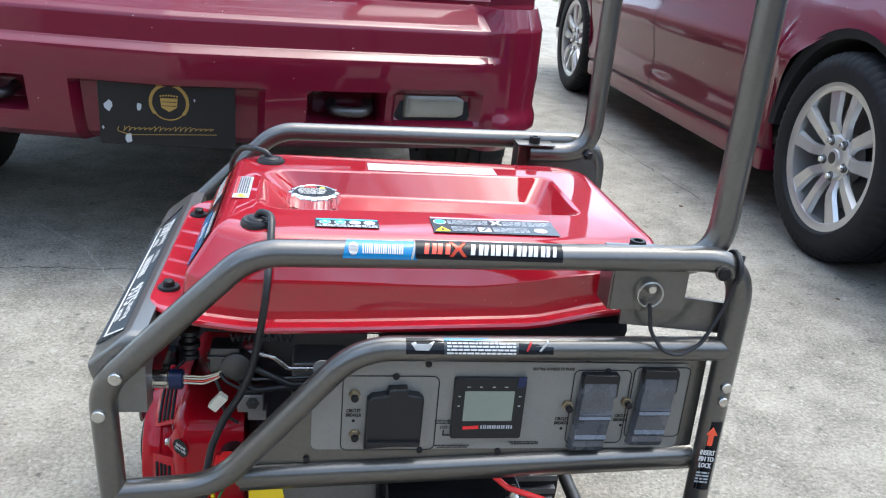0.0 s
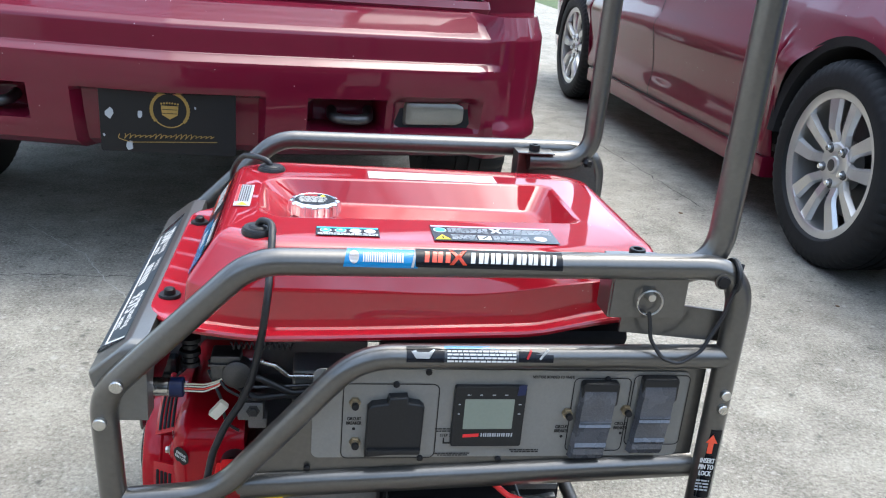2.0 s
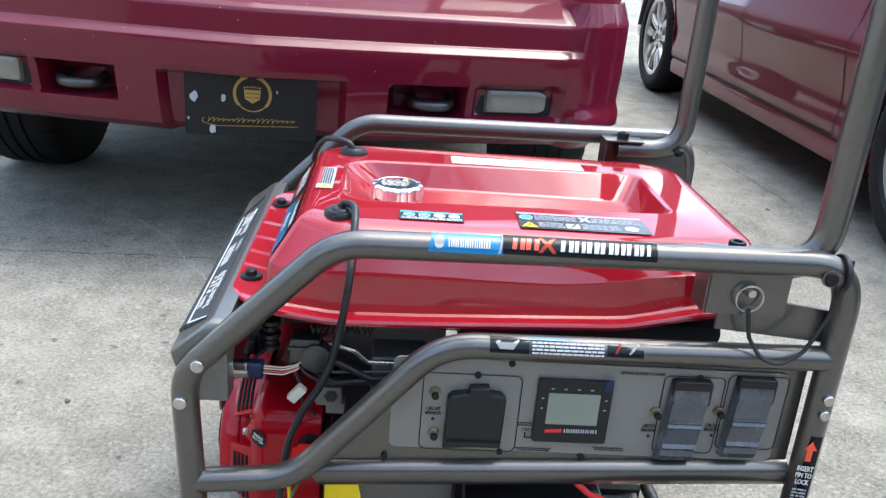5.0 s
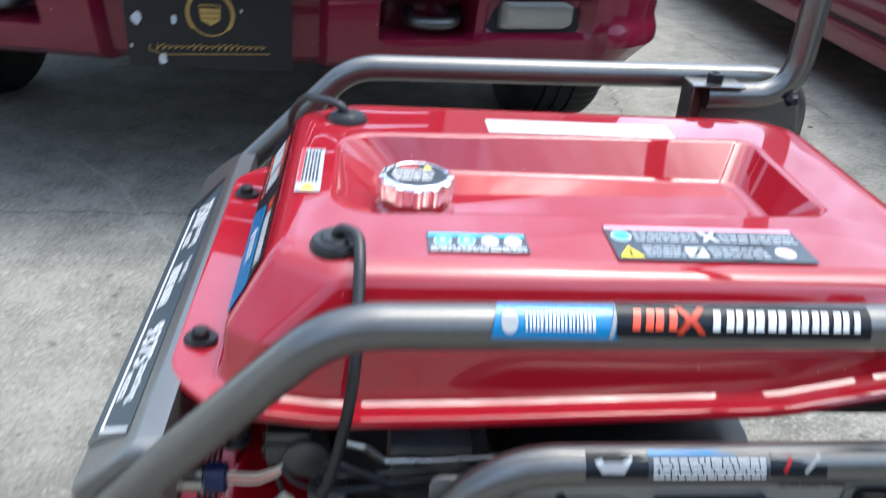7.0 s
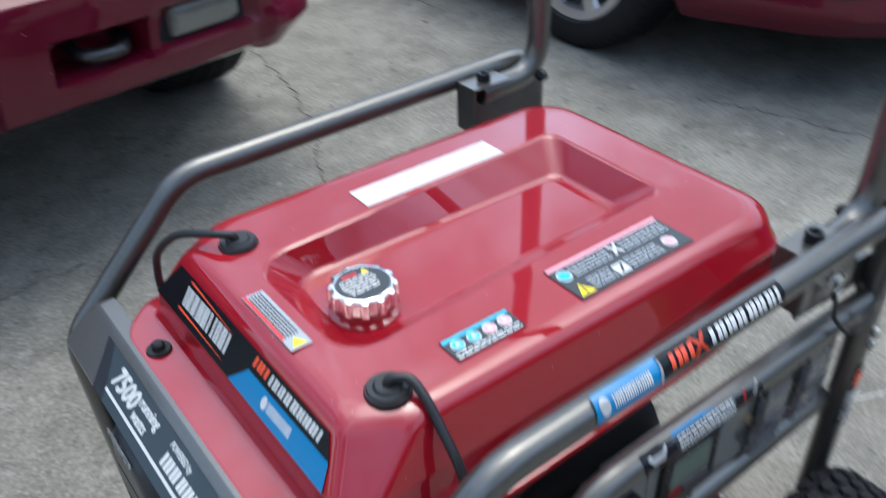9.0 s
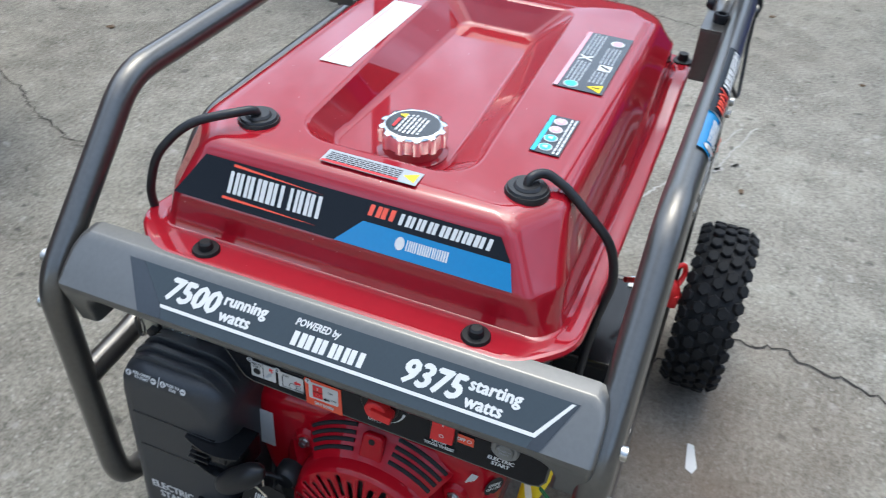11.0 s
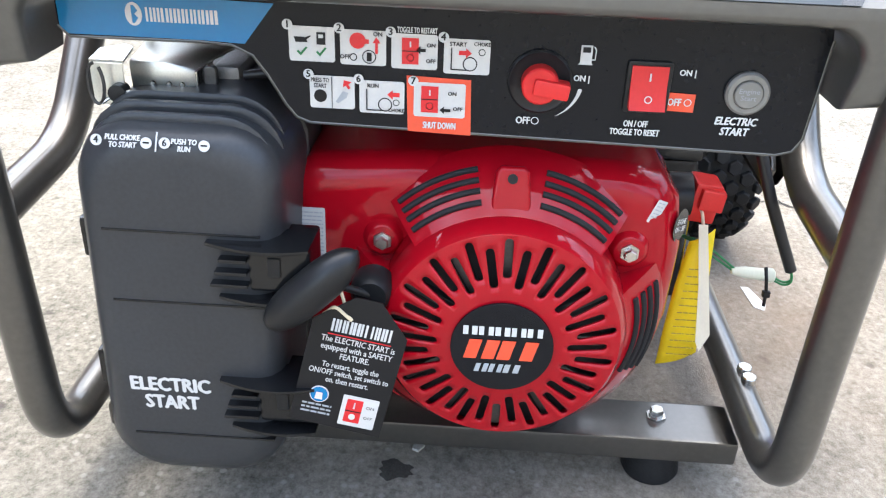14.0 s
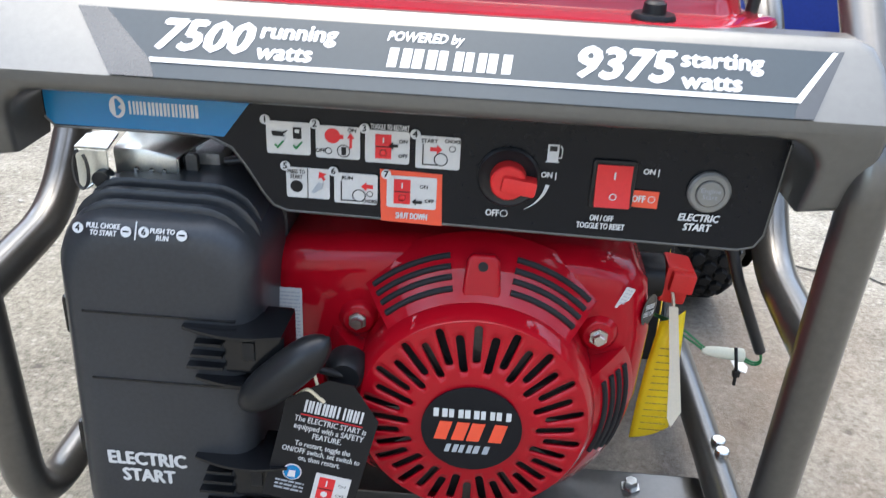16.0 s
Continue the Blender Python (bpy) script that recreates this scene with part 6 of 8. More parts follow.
part("spring", tube([(-0.09 + 0.0012 * k, -0.158 + 0.004 * math.sin(k * 1.3), 0.398 + 0.004 * math.cos(k * 1.3)) for k in range(60)], 0.0011, 0, n=6), "steel", clut)
valve = part("button_barrel", lathe([(0, 0.0), (0.0105, 0.0), (0.0105, 0.024), (0.0112, 0.025), (0.0112, 0.026), (0, 0.026)], 22, "x", (-0.181, -0.172, 0.352)), "zinc", G, "metal barrel of the start button with wires")
part("collar", lathe([(0, 0), (0.0115, 0), (0.0115, 0.014), (0.0095, 0.015), (0, 0.015)], 22, "x", (-0.155, -0.172, 0.352)), "navy", valve, "dark blue plastic collar")
for k, col in enumerate(("cream", "orange", "cream", "string")):
    part("wire", tube([(-0.140, -0.172, 0.347 + k * 0.003), (-0.118, -0.172, 0.346 + k * 0.003), (-0.100, -0.168, 0.352 + k * 0.002), (-0.09, -0.15, 0.37)], 0.0009, 0.015, n=6), col, valve)
for k, (r, z) in enumerate(((0.012, 0.402), (0.009, 0.394), (0.012, 0.386), (0.009, 0.378), (0.011, 0.372))):
    part("fitting", lathe([(0, 0), (r, 0), (r, 0.005), (0, 0.005)], 16, "z", (-0.135, -0.155, z)), "hose", valve)
harness = part("wiring", tube([(-0.10, -0.14, 0.385), (-0.085, -0.165, 0.36), (-0.06, -0.17, 0.365), (-0.02, -0.172, 0.345), (0.03, -0.17, 0.35), (0.09, -0.16, 0.37)], 0.004, 0.02), "hose", G, "black wiring loom")
part("wire", tube([(-0.115, -0.15, 0.375), (-0.095, -0.172, 0.35), (-0.070, -0.172, 0.335), (-0.045, -0.17, 0.34)], 0.0018, 0.02), "hose", harness)
part("wire", tube([(-0.115, -0.155, 0.365), (-0.100, -0.168, 0.335), (-0.095, -0.165, 0.30), (-0.08, -0.165, 0.29)], 0.0018, 0.02), "hose", harness)
part("connector", moved(box((-0.006, -0.005, -0.011), (0.006, 0.005, 0.011), 0.002), Matrix.Translation((-0.102, -0.174, 0.324)) @ Matrix.Rotation(radians(40), 4, "Y")), "cream", harness, "white plastic connector")


# air cleaner
def air_cleaner():
    y0, y1 = 0.087, 0.214
    rings = []
    for x, grow in ((-0.085, -0.006), (-0.095, 0.0), (-0.140, 0.0), (-0.1415, -0.002), (-0.1445, -0.002), (-0.146, 0.0), (-0.200, -0.001), (-0.210, -0.0035), (-0.2165, -0.0085), (-0.2192, -0.0140), (-0.2198, -0.020)):
        ring = []
        for p in rrect(-y1 - grow, 0.068 - grow, -y0 + grow, 0.328 + grow, 0.036, 7):
            v = Vector((x, -p[0], p[1]))
            # leans towards the foot
            t = (0.328 - v.z) / 0.26
            v.y += 0.0095 * t + (0.002 * t if v.y < 0.16 else -0.001 * t)
            ring.append(v)
        rings.append(ring)
    ac = part("air_cleaner", ring_loft(rings), "satin", G, "black plastic air cleaner housing", 40)
    for z in (0.262, 0.213, 0.108):
        part("seam", box((-0.2206, y0 + 0.016, z - 0.0007), (-0.205, y1 - 0.016, z + 0.0007), 0.0003), "shine", ac)
    for x0, x1, dz, ins in ((-0.2055, -0.198, 0.0015, 0.008), (-0.1945, -0.186, 0.0045, 0.005), (-0.182, -0.10, 0.007, 0.007)):
        lid = [[Vector((x, -p[0], p[1])) for p in rrect(-y1 + ins + g2, 0.250, -y0 - ins - g2, 0.328 + dz - g2, 0.030, 6)] for x, g2 in ((x0, 0.003), (x0 + 0.002, 0.0), (x1 - 0.002, 0.0), (x1, 0.003))]
        part("lid_ridge", ring_loft(lid), "satin", ac, smooth=40)
    for z in (0.243, 0.143):
        clip = part("clip", box((-0.2225, y0 - 0.014, z - 0.017), (-0.188, y0 + 0.024, z + 0.014), 0.003), "shine", ac, "black snap clip with ribs")
        for dz, reach, left, right in ((0.016, -0.2330, 0.048, -0.014), (-0.021, -0.2300, 0.043, -0.013)):
            fin = [(left, -0.2195)] + [(left + (right - left) * q / 9, -0.2195 + (reach + 0.2195) * math.sin(math.pi * (0.12 + 0.66 * q / 9))) for q in range(10)] + [(right - 0.001, -0.196), (left - 0.03, -0.205)]
            part("shelf", moved(slab([(y0 + p, q) for p, q in fin], 0.0026, 0.0008, 1), basis((0, 0, z + dz), Y, X)), "shine", clip)
        for k in range(3):
            part("rib", box((-0.2262, y0 + 0.024, z - 0.0135 + k * 0.0085), (-0.205, y0 + 0.047 - 0.003 * k, z - 0.0112 + k * 0.0085), 0.0008), "shine", clip)
        part("button", box((-0.2240, y0 + 0.004, z - 0.006), (-0.215, y0 + 0.012, z + 0.007), 0.001), "black", clip)
        part("clip", box((-0.196, y1 - 0.004, z - 0.015), (-0.160, y1 + 0.020 - 0.04 * z, z + 0.013), 0.003), "shine", ac, "black moulded hinge")
    FA = basis((-0.2198, 0, 0), -Y, Z)
    words("lettering", "ELECTRIC\nSTART", 0.0185, at_plane(FA, -0.1695, 0.1425), "white", ac, "CENTER", 0, 0.0007, 0.83, 0.0006, fit=(0.0520, 0.0245))
    FB = basis((-0.2180, 0, 0.3175), -Y, Vector((0.38, 0, 1)))
    words("lettering", "PULL CHOKE\nTO START", 0.0062, at_plane(FB, -0.1775, 0.0), "white", ac, "CENTER", 0.15, 0.0002, 0.9, 0.0012, fit=(0.0200, 0.0072))
    words("lettering", "PUSH TO\nRUN", 0.0062, at_plane(FB, -0.1425, -0.0008), "white", ac, "CENTER", 0.15, 0.0002, 0.9, 0.0012, fit=(0.0145, 0.0070))
    for u, num in ((-0.1925, "4"), (-0.1535, "6")):
        decal("step_number", disc(0.0032, 18, u, 0.0), FB, "white", ac, 0.0012)
        words("lettering", num, 0.0055, at_plane(FB, u, 0.0), "ink", ac, "CENTER", 0, 0.0002, 1, 0.0018)
    for u in (-0.1640, -0.1310):
        decal("pictogram", disc(0.0032, 18, u, -0.0005), FB, "white", ac, 0.0012)
        decal("pictogram", [(u - 0.0018, -0.0008), (u + 0.0018, -0.0008), (u + 0.0018, 0.0002), (u - 0.0018, 0.0002)], FB, "ink", ac, 0.0016)
    decal("pictogram", [(-0.1590, -0.005), (-0.1582, -0.005), (-0.1574, 0.006), (-0.1582, 0.006)], FB, "white", ac, 0.0012)
    return ac


air_cleaner()
# choke linkage plate above the air cleaner
plate = grid([[Vector((x, y + (0.0 if y > 0.16 else sk), z - (0.0035 if y < 0.16 else 0.0))) for y in (0.189, 0.168, 0.150)] for x, z, sk in ((-0.1675, 0.3230, 0.0), (-0.1690, 0.3470, 0.0), (-0.1680, 0.3492, 0.0), (-0.1620, 0.3502, -0.002), (-0.130, 0.3555, -0.018))])
brk = part("choke_bracket", plate, "bright", G, "bright zinc-plated choke bracket")
brk.modifiers.new("thick", "SOLIDIFY").thickness = 0.0016
part("small_plate", moved(slab([(-0.213, 0.0), (-0.192, 0.0), (-0.194, 0.022), (-0.200, 0.026), (-0.213, 0.018)], 0.0016), basis((-0.170, 0, 0.3478), -Y, Vector((1, 0, 0.12)))), "zinc", brk)
part("small_fold", box((-0.1715, 0.1925, 0.322), (-0.1700, 0.2125, 0.3480), 0.0006), "bright", brk)
part("side_fold", moved(box((-0.168, -0.0008, 0.322), (-0.135, 0.0008, 0.344), 0.0006), Matrix.Translation((0, 0.1495, 0))), "zinc", brk)
for y in (0.176, 0.166, 0.158):
    part("rivet", lathe([(0, 0.0008), (0.0012, 0.0008), (0.0018, 0.0)], 14, "-x", (-0.1690, y, 0.336)), "zinc", brk)
loop = [(-0.178, 0.2070 + 0.0048 * math.sin(a), 0.337 + 0.0125 * math.cos(a)) for a in [2 * math.pi * k / 20 for k in range(19)]]
part("spring_loop", tube(loop, 0.0011, 0, n=8), "steel", brk)
part("spring_wire", tube([(-0.178, 0.2050, 0.325), (-0.176, 0.196, 0.331), (-0.174, 0.180, 0.3335), (-0.172, 0.170, 0.333)], 0.0010, 0.006, n=8), "zinc", brk)
part("cable_end", lathe([(0, 0), (0.004, 0), (0.0055, 0.004), (0.0055, 0.012), (0, 0.013)], 16, "-x", (-0.166, 0.1955, 0.331)), "black", brk)
part("valve_block", box((-0.150, 0.128, 0.300), (-0.105, 0.146, 0.343), 0.004), "castalu", brk)
part("cover_flange", moved(slab(rrect(-0.147, 0.318, -0.139, 0.346, 0.003), 0.004, 0.001), basis((-0.158, 0, 0), -Y, Z)), "steel", brk)
part("breather_stub", tube([(-0.155, 0.139, 0.322), (-0.152, 0.118, 0.3215)], 0.0056, 0), "hose", brk)
part("breather_hose", tube([(-0.152, 0.119, 0.3215), (-0.148, 0.100, 0.321), (-0.135, 0.080, 0.322), (-0.09, 0.05, 0.33)], 0.0046, 0.02), "hose", brk)
part("hose_clamp", tube([(-0.1515 + 0.0, 0.1175 + 0.0, 0.3215)] + [(-0.1515 + 0.0064 * math.sin(a), 0.1175, 0.3215 + 0.0064 * math.cos(a)) for a in [2 * math.pi * k / 16 for k in range(17)]][1:], 0.0008, 0, n=6), "zinc", brk)
part("cable", tube([(-0.150, 0.125, 0.338), (-0.150, 0.105, 0.341), (-0.140, 0.080, 0.341), (-0.08, 0.05, 0.341)], 0.0030, 0.02), "hose", brk)

# starter grip
ga, gb = Vector((-0.2265, 0.1000, 0.2060)), Vector((-0.2265, 0.0445, 0.2605))
grip = part("starter_grip", tube([ga.lerp(gb, (1 - math.cos(math.pi * k / 26)) / 2) + Vector((-0.003 * math.sin(math.pi * k / 26), 0, 0)) for k in range(27)], lambda t: max(0.0012, (0.0112 + 0.0018 * math.sin(math.pi * t)) * (1 - abs(math.cos(math.pi * t)) ** 3.2) ** 0.5), 0, 6, 24), "black", G, "black rubber starter grip")
part("rope_guide", lathe([(0, 0), (0.014, 0), (0.014, 0.012), (0.010, 0.018), (0, 0.018)], 20, "-x", (-0.185, 0.040, 0.215)), "black", grip)
part("rope", tube([(-0.200, 0.040, 0.215), (-0.208, 0.055, 0.224), (-0.214, 0.070, 0.232)], 0.0025, 0.01), "hose", grip)

# key switch knob and cap on the housing
part("switch_collar", lathe([(0, 0), (0.0150, 0), (0.0168, 0.003), (0.0168, 0.019), (0, 0.019)], 24, "-y", (-0.085, -0.158, 0.2455)), "black", engine, "black switch collar")
key = moved(box((-0.0130, -0.0200, -0.0150), (0.0130, 0.0, 0.0150), 0.003), Matrix.Translation((-0.086, -0.1765, 0.246)) @ Matrix.Rotation(radians(7), 4, "X"))
add(key, moved(box((-0.0185, -0.0215, -0.0030), (0.0, -0.004, 0.0125), 0.002), Matrix.Translation((-0.086, -0.1765, 0.246)) @ Matrix.Rotation(radians(7), 4, "X")))
part("engine_key", key, "cordred", engine, "red engine switch")
FK = basis((-0.1475, -0.1580, 0.251), Vector((0.80, -0.55, -0.25)), Vector((0.16, -0.12, 1)))
decal("switch_label", disc(0.0115, 26), FK, "gloss", engine, 0.0004)
words("lettering", "ENGINE\nON / OFF", 0.005, FK, "white", engine, "CENTER", 0, 0.0002, 1, 0.0009, fit=(0.017, 0.0090))

# cross beams, feet
for x0, x1 in ((-0.122, -0.072), (0.300, 0.350)):
    beam = part("cross_beam", box((x0, YN + 0.006, 0.026), (x1, YF - 0.006, 0.048), 0.003), "gun", G, "grey steel cross beam")
    if x0 < 0:
        for y in (-0.182, 0.195):
            part("beam_bolt", bolt(0.0058, 0.0085, (-0.093, y, 0.048), "z"), "zinc", beam)
            part("foot", lathe([(0, 0), (0.022, 0), (0.024, 0.004), (0.021, 0.026), (0, 0.026)], 28, "z", (-0.100, y, 0.0)), "rubber", beam, "black rubber foot")
for y in (-0.08, 0.09):
    part("engine_mount", lathe([(0, 0), (0.024, 0), (0.026, 0.005), (0.024, 0.026), (0, 0.026)], 22, "z", (-0.095, y, 0.048)), "rubber", G)


# wheels of the generator
def yard_wheel(y, s):
    c = Vector((0.372, y, 0.122))
    r, w = 0.122, 0.070
    h = w / 2
    tyre = lathe([(0.070, -h * 0.7), (0.078, -h), (0.100, -h * 1.04), (0.113, -h * 0.9), (0.117, -h * 0.5), (0.118, 0), (0.117, h * 0.5), (0.113, h * 0.9), (0.100, h * 1.04), (0.078, h), (0.070, h * 0.7)], 44, "y", c)
    wheel = part("wheel", tyre, "rubber", G, "black pneumatic tyre with block tread")
    for k in range(30):
        for j in (-2, -1, 0, 1, 2):
            a = 2 * math.pi * (k + (0.5 if j % 2 else 0)) / 30
            rr = 0.1165 if abs(j) < 2 else 0.1105
            tilt = -0.65 * j / 2 if abs(j) == 2 else 0
            m = Matrix.Translation(c) @ Matrix.Rotation(a, 4, "Y") @ Matrix.Translation((0, j * 0.0158, rr)) @ Matrix.Rotation(tilt, 4, "X")
            block(wheel, m)
    part("rim", lathe([(0.072, -h * 0.75), (0.066, -h * 0.8), (0.060, -h * 0.5), (0.028, -h * 0.35), (0.026, -h * 0.9), (0.0, -h * 0.9)], 36, "y", c), "panelgrey", wheel, "grey steel wheel disc")
    part("rim", lathe([(0.072, h * 0.75), (0.066, h * 0.8), (0.060, h * 0.5), (0.028, h * 0.35), (0.026, h * 0.9), (0.0, h * 0.9)], 36, "y", c), "panelgrey", wheel, "grey steel wheel disc")
    return wheel


hexa = [(0.0096 * math.cos(radians(60 * q)), 0.0086 * math.sin(radians(60 * q))) for q in range(6)]
BLOCK = finish(slab(hexa, 0.0062, 0.0012, 1), "rubber", "tread_block", 0)


def block(parent, m):
    ob = new("tread_block", BLOCK)
    ob.matrix_world = m
    ob.parent = parent


yard_wheel(YN - 0.065, -1)
yard_wheel(YF + 0.065, 1)
part("axle", tube([(0.372, YN - 0.10, 0.122), (0.372, YF + 0.10, 0.122)], 0.0095, 0), "steel", G)

# battery below the side panel
bat = part("battery", box((0.100, -0.232, 0.050), (0.262, -0.150, 0.200), 0.005), "black", G, "black starter battery with red terminal cap")
part("lid", box((0.098, -0.234, 0.200), (0.264, -0.148, 0.212), 0.004), "shine", bat)
hold = slab([(0.115, 0.083), (0.150, 0.083), (0.180, 0.118), (0.272, 0.128), (0.272, 0.205), (0.252, 0.214), (0.236, 0.160), (0.140, 0.135)], 0.003, 0.001, 1)
part("bracket", moved(hold, basis((0, -0.2375, 0), X, Z)), "shine", bat, "black steel battery bracket")
part("bracket_bolt", bolt(0.0058, 0.006, (0.130, YN - 0.004, 0.0815), "z"), "zinc", bat)
part("bracket", box((0.250, -0.252, 0.170), (0.276, -0.205, 0.214), 0.003), "zinc", bat, "zinc-plated terminal clamp")
part("terminal", lathe([(0, 0), (0.008, 0), (0.008, 0.018), (0.004, 0.019), (0.004, 0.034), (0, 0.034)], 14, "z", (0.245, -0.222, 0.205)), "zinc", bat)
part("terminal_cap", add(tube([(0.272, -0.236, 0.214), (0.288, -0.254, 0.206), (0.294, -0.262, 0.184)], lambda t: 0.008 + 0.005 * t, 0.010), box((0.280, -0.272, 0.172), (0.306, -0.250, 0.194), 0.005)), "cordred", bat, "red rubber terminal cap")
part("battery_lead", tube([(0.292, -0.262, 0.190), (0.312, -0.272, 0.212), (0.304, -0.268, 0.234), (0.272, -0.250, 0.240), (0.235, -0.232, 0.243), (0.200, -0.205, 0.262)], 0.0035, 0.02), "cordred", bat)

# ---- side control panel ----
FS = basis((0, -0.236, 0), X, Z)
back = part("side_panel", moved(slab([(-0.075, 0.252), (-0.085, 0.268), (0.030, 0.402), (0.060, 0.424), (0.448, 0.430), (0.450, 0.277)], 0.003), FS @ Matrix.Translation((0, 0, -0.004))), "gun", G, "grey sheet-steel side panel")
lip = [[Vector((x, y, z + (x + 0.07) * 0.045)) for x in rows_between([-0.072, 0.450], 0.06)] for y, z in ((-0.236, 0.280), (-0.243, 0.277), (-0.2475, 0.271), (-0.2475, 0.262), (-0.243, 0.252), (-0.232, 0.249))]
part("panel_lip", grid(lip), "gun", back, smooth=60)
face = part("panel_face", moved(slab(rrect(0.004, 0.301, 0.430, 0.412, 0.008), 0.0012, 0.0003), FS), "panelgrey", G, "light grey printed outlet panel")
FF = basis((0, -0.2373, 0), X, Z)


def outline_rect(u0, v0, u1, v1, r, w=0.0012, parent=face):
    a, b = rrect(u0, v0, u1, v1, r), rrect(u0 + w, v0 + w, u1 - w, v1 - w, max(0.0005, r - w))
    bm = bmesh.new()
    va, vb = [bm.verts.new((*p, 0.0006)) for p in a], [bm.verts.new((*p, 0.0006)) for p in b]
    for i in range(len(a)):
        j = (i + 1) % len(a)
        bm.faces.new((va[i], va[j], vb[j], vb[i]))
    bm.transform(FF)
    return part("printed_frame", bm, "ink", parent, smooth=0)


outline_rect(0.036, 0.300, 0.142, 0.395, 0.008)
outline_rect(0.293, 0.308, 0.361, 0.404, 0.007)
outline_rect(0.363, 0.316, 0.431, 0.408, 0.007)


def breaker(u, v):
    b = part("circuit_breaker", moved(lathe([(0.0064, 0), (0.0064, 0.0030), (0.0058, 0.0038), (0.0050, 0.0038), (0.0050, 0.0085)], 6), FF @ Matrix.Translation((u, v, 0))), "brass", G, "push-button circuit breaker with threaded collar")
    part("button", moved(lathe([(0.0042, 0.004), (0.0042, 0.0115), (0.0036, 0.0125), (0, 0.0125)], 18), FF @ Matrix.Translation((u, v, 0))), "ink", b)


for u, v in ((0.0495, 0.372), (0.0515, 0.322), (0.290, 0.359), (0.359, 0.3635)):
    breaker(u, v)
words("lettering", "CIRCUIT\nBREAKER", 0.0058, at_plane(FF, 0.0495, 0.3485), "ink", face, "CENTER", 0, 0.0002, 0.9, 0.0006, fit=(0.0165, 0.0095))
words("lettering", "CIRCUIT\nBREAKER", 0.0058, at_plane(FF, 0.2865, 0.3380), "ink", face, "CENTER", 0, 0.0002, 0.9, 0.0006, fit=(0.0165, 0.0095))
words("lettering", "CIRCUIT\nBREAKER", 0.0058, at_plane(FF, 0.3565, 0.3420), "ink", face, "CENTER", 0, 0.0002, 0.9, 0.0006, fit=(0.0165, 0.0095))
words("lettering", "NEUTRAL BONDED TO FRAME", 0.0050, at_plane(FF, 0.2690, 0.4045), "ink", face, "CENTER", 0, 0.0001, 0.95, 0.0006, fit=(0.0480, 0.0036))
for u, v in ((0.0495, 0.3385), (0.2870, 0.3280), (0.3575, 0.3320)):
    decal("pictogram", disc(0.0018, 14, u, v), FF, "ink", face, 0.0005)
bars("print", [(0.140, 0.164, 0.3375, 0.0014), (0.142, 0.162, 0.3345, 0.0014)], FF, "ink", face)
words("lettering", "STEP 3", 0.0048, at_plane(FF, 0.1525, 0.3295), "ink", face, "CENTER", 0, 0.0001, 0.9, 0.0006)
decal("pictogram", [(0.1500, 0.3265), (0.1515, 0.3265), (0.1515, 0.3205), (0.1660, 0.3205), (0.1660, 0.3190), (0.1500, 0.3190)], FF, "ink", face, 0.0005)
bars("print", [(0.142, 0.182, 0.3055, 0.0014), (0.145, 0.180, 0.3030, 0.0014), (0.228, 0.262, 0.3095, 0.0014), (0.230, 0.262, 0.3070, 0.0014)], FF, "ink", face, seed=7)
for u, v in ((0.0935, 0.394), (0.1255, 0.300), (0.332, 0.402), (0.0, 0.288), (0.128, 0.4095), (0.306, 0.4175), (0.216, 0.298)):
    part("panel_screw", moved(lathe([(0.0038, 0), (0.0036, 0.002), (0.002, 0.0028), (0, 0.0028)], 14), FF @ Matrix.Translation((u, v, 0))), "ink", G)

# large outlet cover
ob = part("outlet_cover", moved(slab([(0.062, 0.308), (0.124, 0.313), (0.125, 0.370), (0.120, 0.375), (0.108, 0.377), (0.106, 0.384), (0.086, 0.383), (0.084, 0.376), (0.068, 0.374), (0.063, 0.369)], 0.012, 0.003, 3), FF), "black", G, "black flip cover of the large outlet")
part("pull_lip", moved(box((0.064, 0.314, 0.011), (0.123, 0.320, 0.016), 0.0015), FF), "black", ob)
# display
lcd = part("display", moved(slab(rrect(0.158, 0.318, 0.239, 0.3945, 0.003), 0.006, 0.0015), FF), "black", G, "black display module with a pale LCD")
decal("screen", rrect(0.170, 0.3415, 0.226, 0.3795, 0.001), FF, "lcd", lcd, 0.0062)
decal("trade_mark", [(0.171, 0.3305), (0.189, 0.3315), (0.189, 0.3355), (0.171, 0.3345)], FF, "redink", lcd, 0.0062)
letter_blocks("trade_mark", 7, 0.191, 0.3315, 0.228, 0.3360, FF @ Matrix.Rotation(radians(0), 4, "Z"), "grey", lcd, 0, 0.2, 0.0064, 3)
bars("print", [(0.172, 0.176, 0.384, 0.0012), (0.186, 0.190, 0.384, 0.0012), (0.200, 0.204, 0.384, 0.0012), (0.214, 0.218, 0.384, 0.0012), (0.163, 0.166, 0.372, 0.0014), (0.163, 0.166, 0.360, 0.0014), (0.231, 0.234, 0.372, 0.0014), (0.231, 0.234, 0.360, 0.0014)], FF, "grey", lcd, 0.0063)
part("tape", moved(slab([(0.228, 0.384), (0.237, 0.385), (0.238, 0.398), (0.229, 0.397)], 0.0006), FF @ Matrix.Translation((0, 0, 0.0064))), "navy", lcd, "scrap of dark blue tape")


